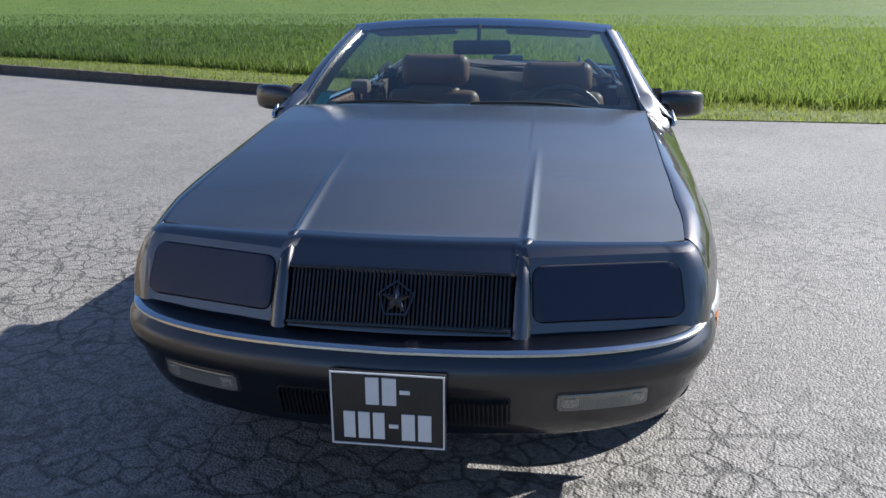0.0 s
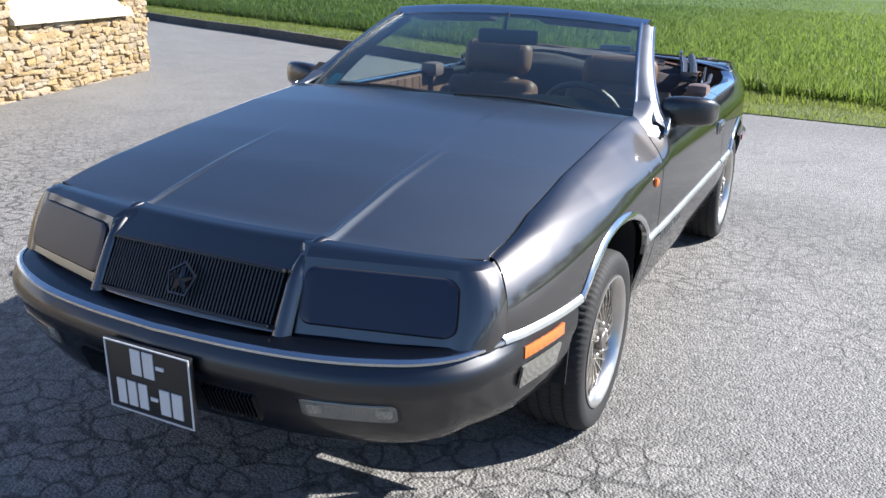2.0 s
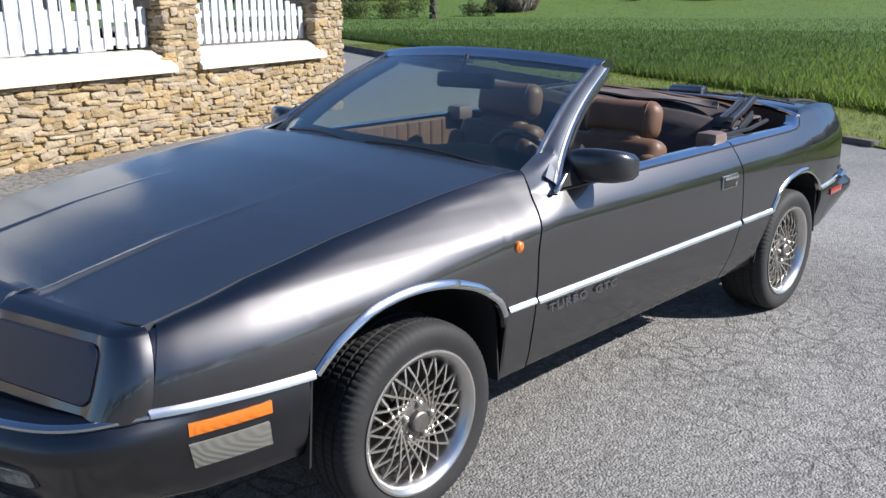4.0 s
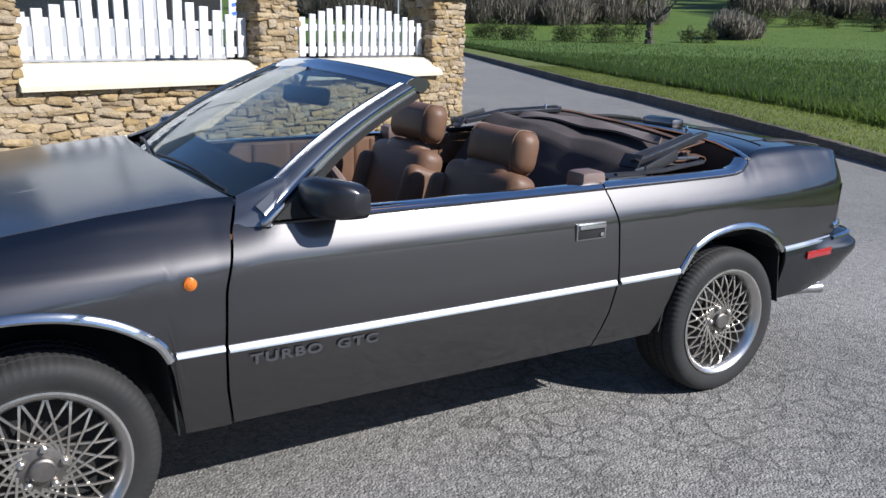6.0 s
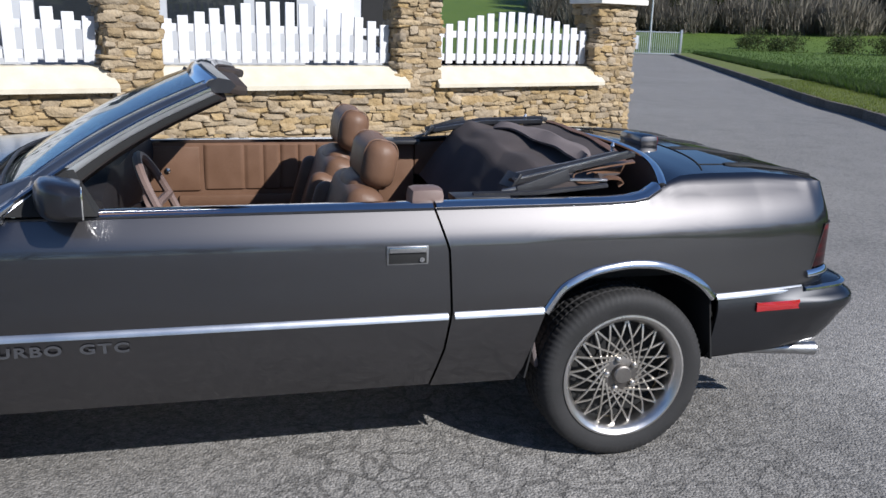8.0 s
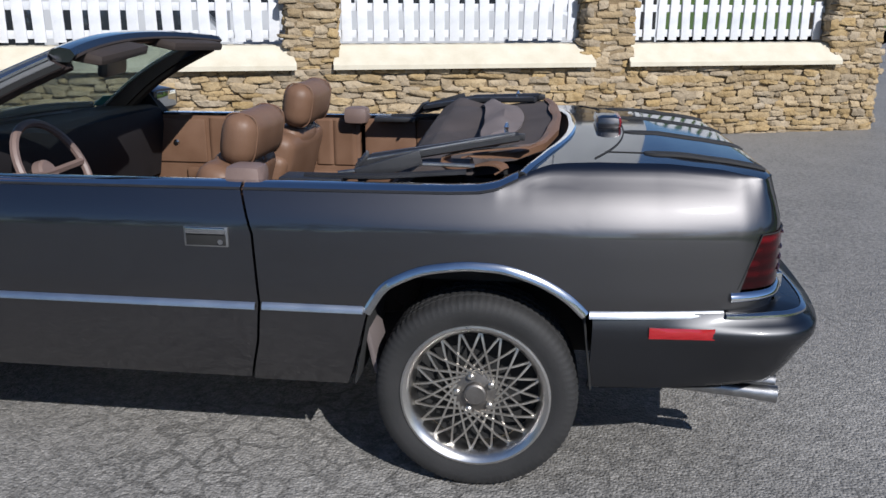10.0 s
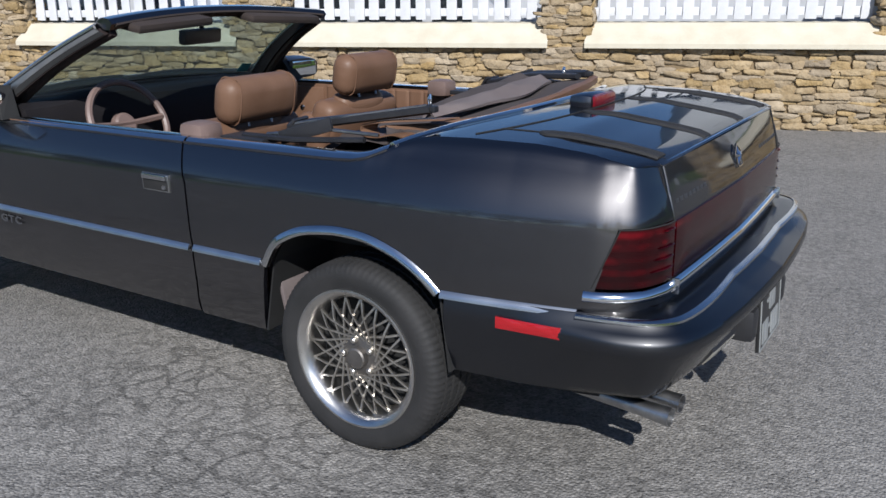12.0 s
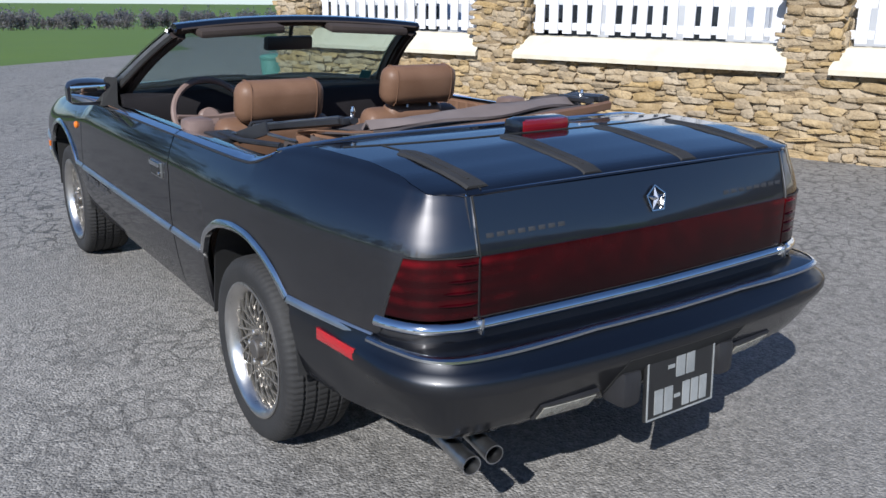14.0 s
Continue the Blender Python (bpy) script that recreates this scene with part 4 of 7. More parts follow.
wood("roadside_trees", [(42 + random.uniform(-4, 4), y + random.uniform(-3, 3)) for y in np.linspace(-60, 75, 42)] + [(x, -46 + random.uniform(-4, 4)) for x in np.linspace(8, 40, 12)], 14, LEAF, "row of trees on the far side of the junction", 9.5, 220, 0.45)
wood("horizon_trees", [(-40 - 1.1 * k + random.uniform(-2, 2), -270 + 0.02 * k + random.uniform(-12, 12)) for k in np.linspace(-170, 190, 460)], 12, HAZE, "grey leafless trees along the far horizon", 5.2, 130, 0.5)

# the dead tree in the field
r = np.random.RandomState(4)
tx, ty = 3.3 - 0.721 * 112, 0.6 + 0.693 * 112
dead = thing("dead_tree", (tx, ty, float(far_drop(tx, ty))), "dead bare tree trunk with broken limbs in the field", "dead tree")
put("trunk", joined(tube(smooth_line([(0, 0, -0.3), (0.05, 0, 0.6), (0.0, 0, 1.8), (0.1, 0.05, 3.3)], 14), np.linspace(0.62, 0.40, 14), 7), tube(smooth_line([(0.0, 0, 3.0), (-0.25, -0.1, 4.1), (-0.5, -0.2, 5.4)], 10), np.linspace(0.36, 0.10, 10), 6)), BARK, dead)
for b in ((1.9, 1.2, 4.6), (3.0, 2.2, 5.6), (-0.6, -1.0, 4.6), (0.5, 0.3, 6.4), (1.2, -0.4, 4.4)):
    put("limb", limb(r, (0.1, 0, 2.6), b, 0.24, 0.07, 5, 0.14), BARK, dead)

# ---- the car: x to its left side, y backwards from the front axle, z up ----
car = thing("convertible_car", (0, 0, 0), "dark grey metallic two-door convertible, roof folded down, parked on the asphalt", "car")

SIDE = smooth_line([(0.795, -0.80), (0.825, -0.70), (0.858, -0.5), (0.876, -0.2), (0.885, 0.2), (0.89, 0.9), (0.89, 1.9), (0.884, 2.5), (0.862, 2.85),
                    (0.838, 3.05), (0.805, 3.24), (0.783, 3.315), (0.743, 3.377), (0.68, 3.411), (0.60, 3.427), (0.3, 3.44), (0.0, 3.447)], 500)
LOW = smooth_line([(0.0, -1.135), (0.25, -1.12), (0.45, -1.085), (0.62, -1.02), (0.73, -0.94), (0.79, -0.83), (0.826, -0.70), (0.858, -0.5), (0.874, -0.2), (0.884, 0.2), (0.889, 0.9),
                   (0.889, 1.9), (0.883, 2.5), (0.865, 2.85), (0.848, 3.05), (0.834, 3.24), (0.818, 3.36), (0.785, 3.45), (0.71, 3.51), (0.55, 3.55), (0.3, 3.575), (0.0, 3.585)], 600)


def normals(c):
    t = np.gradient(c, axis=0)
    t /= np.linalg.norm(t, axis=1, keepdims=True)
    return np.stack([t[:, 1], -t[:, 0]], 1)


SIDE_N, LOW_N = normals(SIDE), normals(LOW)


def on_curve(c, cn, y):
    """The point of a plan curve at y, and its outward way."""
    return np.stack([np.interp(y, c[:, 1], c[:, 0]), np.asarray(y, float)], -1), np.stack([np.interp(y, c[:, 1], cn[:, 0]), np.interp(y, c[:, 1], cn[:, 1])], -1)


# height of the panels' upper edge, its inset from the widest line, and the depth over which the shoulder rolls
TOP = np.array([(-0.80, 0.772, 0.075, 0.15), (-0.75, 0.785, 0.085, 0.16), (-0.5, 0.835, 0.120, 0.18), (-0.2, 0.885, 0.140, 0.205), (0.2, 0.937, 0.148, 0.215), (0.48, 0.964, 0.148, 0.20), (0.56, 0.966, 0.14, 0.17),
                (0.63, 0.905, 0.035, 0.07), (2.46, 0.913, 0.035, 0.07), (2.55, 0.916, 0.038, 0.075), (2.60, 0.925, 0.047, 0.085), (2.65, 0.945, 0.066, 0.10), (2.70, 0.968, 0.09, 0.115), (2.75, 0.982, 0.11, 0.128), (2.80, 0.986, 0.117, 0.13), (2.9, 0.988, 0.12, 0.13), (3.1, 0.985, 0.115, 0.13),
                (3.24, 0.972, 0.10, 0.125), (3.33, 0.958, 0.075, 0.12), (3.38, 0.948, 0.05, 0.11), (3.42, 0.942, 0.03, 0.10), (3.45, 0.94, 0.025, 0.10)])
SECTION_Z, SECTION_D = (0.28, 0.31, 0.36, 0.45, 0.54, 0.62, 0.75, 0.805, 0.815, 0.83, 0.86, 0.90, 0.94, 1.1), (0.084, 0.064, 0.043, 0.020, 0.005, 0.0, 0.004, 0.007, 0.0090, 0.0138, 0.0262, 0.044, 0.058, 0.066)
TOP[:, 2] = np.maximum(TOP[:, 2] - (np.interp(TOP[:, 1], SECTION_Z, SECTION_D) - 0.012).clip(0), 0.006)


def top_z(y):
    return np.interp(y, TOP[:, 0], TOP[:, 1])


# the front shoulder's cross-section: a short steep roll at the seam, a flat chamfer, then a slow fade into the side
ROLL_Q = np.linspace(0, 1, 201)
ROLL_F = np.cumsum(np.interp(ROLL_Q, (0, 0.07, 0.15, 0.45, 0.65, 0.85, 1), (2.6, 2.1, 1.35, 1.15, 0.66, 0.18, 0))[::-1])[::-1]
ROLL_F = (ROLL_F - ROLL_F[-1]) / (ROLL_F[0] - ROLL_F[-1])


def skin(y, z):
    """A point of the car's side."""
    y, z = np.asarray(y, float), np.asarray(z, float)
    p, n = on_curve(SIDE, SIDE_N, y)
    q = np.clip((top_z(y) - z) / np.interp(y, TOP[:, 0], TOP[:, 3]), 0, 1)
    round_top, slope_top = 1 - np.sqrt(np.clip(1 - (1 - q) ** 2, 0, 1)), np.interp(q, ROLL_Q, ROLL_F)
    roll = round_top + (slope_top - round_top) * np.interp(y, (-0.55, -0.15, 0.46, 0.6), (0.3, 0.9, 0.9, 0.5))
    d = np.interp(z, SECTION_Z, SECTION_D) * np.interp(y, (3.05, 3.42), (1.0, 0.78)) + np.interp(y, TOP[:, 0], TOP[:, 2]) * roll
    x = p - n * d[..., None]
    return np.concatenate([x, z[..., None]], -1)


FRONT_ARCH = np.array([(-0.412, 0.30), (-0.385, 0.588), (-0.34, 0.632), (-0.30, 0.662), (-0.21, 0.708), (-0.12, 0.729), (-0.03, 0.734), (0.07, 0.724), (0.16, 0.699), (0.22, 0.672), (0.28, 0.632), (0.31, 0.603), (0.333, 0.56), (0.362, 0.31)])
REAR_ARCH = np.array([(2.165, 0.308), (2.234, 0.563), (2.281, 0.635), (2.33, 0.668), (2.40, 0.696), (2.497, 0.711), (2.56, 0.712), (2.63, 0.705), (2.706, 0.681), (2.76, 0.655), (2.809, 0.622), (2.857, 0.575), (2.895, 0.387), (2.90, 0.33)])
DOOR_FRONT = np.array([(0.30, 0.512), (0.33, 0.505), (0.442, 0.487), (0.576, 0.482), (0.737, 0.490), (0.89, 0.527), (0.969, 0.565)])
DOOR_REAR = np.array([(0.30, 1.86), (0.35, 1.872), (0.449, 1.90), (0.578, 1.917), (0.785, 1.905), (0.912, 1.863)])


def panel(y0, y1, low, ny, nz, top=None):
    """A grid on the skin between two upright edges y0(z), y1(z), above low(y)."""
    a, b = np.meshgrid(np.linspace(0, 1, ny), np.linspace(0, 1, nz), indexing="ij")
    z = 0.3 + 0.6 * b
    for _ in range(6):
        lo, hi = y0(z), y1(z)
        y = lo + (hi - lo) * a
        zl, zt = low(y), top_z(y) if top is None else top(y)
        z = zl + (zt - zl) * (1 - (1 - b) ** 1.25)
    return skin(y, z)


def fender_low(y):
    return np.where(y < -0.386, 0.602, np.interp(y, FRONT_ARCH[1:, 0], FRONT_ARCH[1:, 1], right=0.31))


def quarter_low(y):
    z = np.where(y < 2.2, np.interp(y, REAR_ARCH[:, 0], REAR_ARCH[:, 1], left=0.308), np.interp(y, REAR_ARCH[:-2, 0], REAR_ARCH[:-2, 1], right=0.588))
    return np.where(y > 3.27, np.interp(y, (3.27, 3.335), (0.588, 0.805)), z)


for side in (1, -1):
    turn = (lambda vf: vf) if side == 1 else flipped
    grid = panel(lambda z: np.interp(z, (0.6, 0.78), (-0.7945, -0.7565)), lambda z: np.interp(z, DOOR_FRONT[:, 0], DOOR_FRONT[:, 1]) - 0.004, fender_low, 90, 44)
    put("front_fender", turn(sheet(grid, 0.014, (1, 0, 0))), PAINT, car)
    ys, zs = np.meshgrid(np.linspace(-0.772, -0.70, 8), np.linspace(0, 1, 14) ** 0.7, indexing="ij")
    lip = skin(ys, 0.60 + (top_z(ys) - 0.604) * zs)
    put("fender_lip", turn(sheet(lip - np.array([0.003, 0, 0.002]), 0.006, (1, 0, 0))), PAINT, car)
    grid = panel(lambda z: np.interp(z, DOOR_FRONT[:, 0], DOOR_FRONT[:, 1]) + 0.004, lambda z: np.interp(z, DOOR_REAR[:, 0], DOOR_REAR[:, 1]) - 0.004, lambda y: np.full_like(y, 0.315), 50, 22,
                 lambda y: np.interp(y, (0.5, 0.56, 0.62), (0.90, 0.903, 0.905)))
    door = put("door", turn(sheet(grid, 0.03, (1, 0, 0))), PAINT, car, "closed car door with chrome belt moulding")
    grid = panel(lambda z: np.interp(z, DOOR_REAR[:, 0], DOOR_REAR[:, 1]) + 0.004, lambda z: np.full_like(z, 3.4262), quarter_low, 150, 22)
    put("rear_quarter_panel", turn(sheet(grid, 0.014, (1, 0, 0))), PAINT, car)
    # belt moulding, bright and bluish, along the door and round the notch
    for y0, y1 in ((0.60, 1.862), (1.872, 2.66)):
        ys = np.linspace(y0, y1, 60)
        base = skin(ys, top_z(ys))
        inner = base + np.stack([np.full_like(ys, -0.032), np.zeros_like(ys), np.full_like(ys, 0.014)], 1)
        outer = base + np.array([0.006, 0, -0.008])
        mid = (inner + outer) / 2 + np.array([0.003, 0, 0.005])
        back = inner + np.array([-0.035, 0, -0.004])
        put("belt_moulding", turn(sheet(np.stack([outer, mid, inner, back], 1), 0.012, (0.5, 0, 1))), BELT, door if y0 < 1 else car)
        rod = base + np.array([0.004, 0, -0.004])
        put("belt_seal", turn(tube(rod, 0.004, 6)), BLACK, door if y0 < 1 else car)
    # rub strip
    for ys, z0, z1 in ((np.linspace(0.345, 0.476, 8), 0.562, 0.583), (np.linspace(0.488, 1.905, 30), 0.556, 0.580), (np.linspace(1.926, 2.225, 10), 0.557, 0.582), (np.linspace(2.868, 3.245, 16), 0.564, 0.588), (np.linspace(-0.80, -0.392, 16), 0.578, 0.602)):
        zz = np.array([z0, z0 + 0.004, (z0 + z1) / 2, z1 - 0.004, z1])
        g = np.stack([skin(ys, np.full_like(ys, z)) + np.array([o, 0, 0]) for z, o in zip(zz, (0.002, 0.013, 0.011, 0.006, 0.001))], 1)
        if ys[0] < -0.7:
            g[:, :, 2] += np.interp(ys, (-0.8, -0.4), (0.012, 0.0))[:, None]
        put("rub_strip", turn(sheet(g, 0.006, (1, 0, 0))), STRIP, car)
    # arch trims and wheel wells
    for arch, yc in ((FRONT_ARCH[1:-1], -0.03), (REAR_ARCH[1:-2], 2.548)):
        line = smooth_line(arch, 48)
        n2 = normals(line)
        n2 *= np.sign(((line - np.array([yc, 0.4])) * n2).sum(1))[:, None]
        rows = []
        for o, lift in ((-0.014, -0.012), (-0.013, 0.006), (-0.006, 0.011), (0.006, 0.009), (0.013, 0.002)):
            q = line + n2 * o
            rows.append(skin(q[:, 0], q[:, 1]) + np.array([lift, 0, 0]))
        put("arch_trim", turn(sheet(np.stack(rows, 1), 0.006, (1, 0, 0))), CHROME, car)
        full = np.concatenate([[[line[0, 0] - 0.02, 0.32]], line, [[line[-1, 0] + 0.02, 0.32]]]) if yc < 1 else np.concatenate([[[line[0, 0] - 0.05, 0.32]], line, [[line[-1, 0] + 0.03, 0.34]]])
        out = np.stack([np.full(len(full), 0.845), full[:, 0], full[:, 1]], 1)
        inn = out.copy()
        inn[:, 0] = 0.48
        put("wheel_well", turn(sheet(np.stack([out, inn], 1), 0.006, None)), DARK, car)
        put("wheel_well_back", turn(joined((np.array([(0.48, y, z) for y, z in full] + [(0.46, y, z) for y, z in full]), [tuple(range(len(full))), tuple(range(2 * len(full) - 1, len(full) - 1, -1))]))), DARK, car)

for side in (1, -1):
    put("arch_flap", (flipped if side < 0 else (lambda vf: vf))(moved(box(-0.09, 0.09, -0.008, 0.008, -0.11, 0.11, 0.006), pose(0.715, 2.222, 0.445, 12))), LINING, car, "dusty grey flap ahead of the rear wheel")
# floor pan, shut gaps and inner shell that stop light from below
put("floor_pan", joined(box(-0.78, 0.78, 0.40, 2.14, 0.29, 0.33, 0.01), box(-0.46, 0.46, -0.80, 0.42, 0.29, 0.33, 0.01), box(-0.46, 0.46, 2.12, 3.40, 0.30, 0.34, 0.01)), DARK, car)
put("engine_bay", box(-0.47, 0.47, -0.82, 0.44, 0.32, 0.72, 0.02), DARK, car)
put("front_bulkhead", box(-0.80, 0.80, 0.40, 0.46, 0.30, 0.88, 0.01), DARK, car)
for side in (1, -1):
    turn = (lambda vf: vf) if side == 1 else flipped
    ys = np.linspace(0.40, 2.16, 30)
    g = np.stack([skin(ys, np.full_like(ys, z)) - np.array([0.035, 0, 0]) for z in (0.31, 0.5, 0.7, 0.86)], 1)
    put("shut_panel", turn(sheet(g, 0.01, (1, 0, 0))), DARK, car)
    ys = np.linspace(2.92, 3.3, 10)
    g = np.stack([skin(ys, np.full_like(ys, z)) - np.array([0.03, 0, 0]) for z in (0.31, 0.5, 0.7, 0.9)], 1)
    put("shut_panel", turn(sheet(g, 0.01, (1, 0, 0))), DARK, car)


def hood_edge(y):
    p = skin(y, top_z(y))
    return p


# ---- hood ----
def hood_point(a, b):
    """a: -1 to 1 across, b: 0 at the nose to 1 at the cowl."""
    front_y = -0.862 + 0.108 * np.abs(a) ** 2.2
    rear_y = 0.500 + 0.05 * a ** 2
    y = front_y + (rear_y - front_y) * b
    e = hood_edge(y)
    half, ze = e[..., 0] - 0.004, e[..., 2]
    x = a * half
    crown = np.interp(b, (0, 0.3, 1), (0.010, 0.026, 0.022))
    z = ze + crown * (1 - a ** 2)
    spear = np.exp(-((np.abs(x) - 0.312 - 0.012 * b) / 0.010) ** 2) * np.interp(b, (0, 0.1, 0.35, 0.55), (0.010, 0.007, 0.0025, 0.0))
    plateau = np.interp(np.abs(x), (0.30, 0.325), (0.004, 0.0)) * np.interp(b, (0, 0.6), (1, 0))
    return np.stack([x, y, z + spear + plateau], -1)


aa = np.unique(np.concatenate([np.linspace(-1, 1, 61), np.linspace(0.39, 0.50, 12), -np.linspace(0.39, 0.50, 12)]))
A, B = np.meshgrid(aa, np.linspace(0, 1, 40), indexing="ij")
put("hood", sheet(hood_point(A, B), 0.018, (0, 0, 1)), HOOD_PAINT, car, "closed hood with faded matt paint and two raised spears", angle=50)
# Near-black tube and sheet draw the shade in the hood's shut lines.
front_line = hood_point(np.linspace(-1, 1, 60), np.zeros(60)) + np.array([0, -0.003, -0.002])
put("hood_seam", tube(front_line, 0.0035, 6), DARK, car)
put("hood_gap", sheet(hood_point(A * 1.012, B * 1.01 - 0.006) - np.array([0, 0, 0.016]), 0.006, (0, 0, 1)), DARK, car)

# ---- nose ----
def nose_point(x, b):
    """b: 0 at the bumper shelf, 1 at the hood's front edge."""
    ax = np.abs(x)
    ac = np.minimum(ax, 0.70)
    y0 = np.interp(ac, (0, 0.29, 0.325, 0.335, 0.716), (-0.985, -0.975, -1.01, -1.008, -0.908))
    y1 = -0.871 + 0.108 * (ac * 0.912 / 0.725) ** 2.2
    z1 = np.interp(ax * 0.912, (0, 0.31, 0.725), (0.792, 0.795, 0.7842))
    f = np.clip(b / 0.78, 0, 1)
    t = np.clip((b - 0.78) / 0.22, 0, 1)
    z = 0.590 + 0.183 * f + (z1 - 0.773) * np.interp(t, (0, 0.4, 0.6, 1), (0, 0.72, 0.9, 1))
    y = y0 + 0.073 * f + (y1 - y0 - 0.073) * t
    xx = np.sign(x) * ac * (1 - 0.03 * f - 0.058 * t)
    ye = np.interp(z, (0.6, 0.78), (-0.794, -0.756))
    e = skin(ye, np.clip(z, 0.5, None))
    u = np.clip((ax - 0.70) / 0.097, 0, 1) * math.pi / 2
    return np.stack([xx + (np.sign(x) * e[..., 0] - xx) * np.sin(u), y + (ye - y) * (1 - np.cos(u)), z], -1)


xs = np.unique(np.concatenate([np.linspace(-0.797, 0.797, 90), [0.30, 0.33, -0.30, -0.33], np.linspace(0.70, 0.797, 14), -np.linspace(0.70, 0.797, 14)]))
A, B = np.meshgrid(xs, np.concatenate([np.linspace(0, 0.77, 10), [0.78, 0.80, 0.84, 0.868, 0.89, 0.912, 0.94, 0.97, 1.0]]), indexing="ij")
put("nose_panel", sheet(nose_point(A, B), 0.012, (0, -1, 0.2)), PAINT, car, angle=15)


def plate_on(fn, u0, u1, v0, v1, lift, nu=16, nv=8, thick=0.008, out=(0, -1, 0.2), r=0.0):
    """A plate laid over a curved face fn(u, v), lifted off it; r: the corners' radius, in units of u, where they are rounded."""
    vs = np.linspace(0, 1, nv) if r == 0 else 0.5 - 0.5 * np.cos(np.linspace(0, math.pi, nv))
    u, v = np.meshgrid(np.linspace(0, 1, nu), vs, indexing="ij")
    high = np.linalg.norm(fn(np.array([(u0 + u1) / 2]), np.array([v1])) - fn(np.array([(u0 + u1) / 2]), np.array([v0])))
    if r > 0:
        dv = np.minimum(np.minimum(v, 1 - v) * high, r)
        cut = (r - np.sqrt(np.maximum(r * r - (r - dv) ** 2, 0))) / abs(u1 - u0)
        u = cut + u * (1 - 2 * cut)
    uu, vv = u0 + (u1 - u0) * u, v0 + (v1 - v0) * v
    p = fn(uu, vv)
    n = np.cross(np.gradient(p, axis=0), np.gradient(p, axis=1))
    n /= np.linalg.norm(n, axis=2, keepdims=True)
    if (n * np.array(out)).sum() < 0:
        n = -n
    rim = np.zeros_like(u)
    rim[[0, -1], :] = rim[:, [0, -1]] = 1
    return sheet(p + n * (lift - 0.003 * rim)[..., None], thick, out)


for s in (1, -1):
    rng = (0.340, 0.710) if s == 1 else (-0.710, -0.340)
    put("lamp_gap", plate_on(nose_point, rng[0] - 0.003, rng[1] + 0.003, 0.128, 0.698, 0.0042, 30, 14, 0.004, (0, -1, 0.2), 0.028), DARK, car)
    put("headlamp_cover", plate_on(nose_point, rng[0], rng[1], 0.138, 0.688, 0.0082, 30, 14, 0.008, (0, -1, 0.2), 0.024), LAMP_COVER, car, "closed retractable headlamp cover")


def header_point(x, b):
    """The raised surround over the grille."""
    z = np.interp(b, (0, 0.06, 0.62, 0.72, 0.82, 1), (0.729, 0.739, 0.779, 0.789, 0.7945, 0.797))
    y = np.interp(b, (0, 0.06, 0.62, 0.72, 0.82, 1), (-0.976, -0.977, -0.914, -0.904, -0.892, -0.856)) + 0.22 * x ** 2
    return np.stack([x, y, z + 0 * x], -1)


A, B = np.meshgrid(np.linspace(-0.298, 0.298, 24), np.linspace(0, 1, 20), indexing="ij")
put("grille_header", sheet(header_point(A, B), 0.02, (0, -1, 1)), PAINT, car)
for s in (1, -1):
    line = smooth_line([(0.0, -1.040, 0.580), (0.002, -1.000, 0.66), (0.004, -0.955, 0.735), (0.008, -0.905, 0.775), (0.012, -0.862, 0.794), (0.013, -0.840, 0.796)], 26)
    way = np.array([0, -0.8, 0.6])
    narrow = np.linspace(1.0, 0.7, 26)
    g = np.stack([np.stack([0.283 + line[:, 0] + dx * narrow, line[:, 1] + way[1] * up * narrow, line[:, 2] + way[2] * up * narrow], 1) for dx, up in ((0.0, -0.03), (0.001, 0.0), (0.008, 0.009), (0.020, 0.012), (0.032, 0.009), (0.042, 0.0), (0.050, -0.012))], 1)
    put("grille_side_bar", (flipped if s < 0 else (lambda vf: vf))(sheet(g, 0.008, (0, -1, 0.5))), PAINT, car, angle=50)
put("grille_backing", moved(box(-0.284, 0.284, 0.0, 0.02, -0.080, 0.085, 0.004), pose(0, -0.985, 0.665, -29)), DARK, car)
sill_x = np.linspace(-0.287, 0.287, 24)
put("grille_sill", sheet(np.stack([np.stack([sill_x, np.full(24, y) + 0.22 * sill_x ** 2, np.full(24, z)], 1) for y, z in ((-1.015, 0.618), (-1.032, 0.6125), (-1.040, 0.606), (-1.046, 0.590), (-1.048, 0.575))], 1), 0.01, (0, -1, 0.3)), PAINT, car)
grille = put("grille", joined(moved(box(-0.28, 0.28, -0.016, 0.004, -0.068, -0.060, 0.002), pose(0, -1.0, 0.665, -29)), moved(box(-0.28, 0.28, -0.016, 0.004, 0.073, 0.082, 0.002), pose(0, -1.0, 0.665, -29))), BLACK, car, "black grille of upright slats with a star badge")
slat = moved(box(-0.0025, 0.0025, -0.013, 0.012, -0.062, 0.075), pose(0, -1.004, 0.665, -29))
slat_mesh = mesh_data("slat", slat[0], slat[1], BLACK)
for i in range(53):
    x = -0.275 + 0.55 * i / 52
    o = new("slat", slat_mesh)
    o.parent, o.location = grille, (x, 0.22 * x * x, 0)


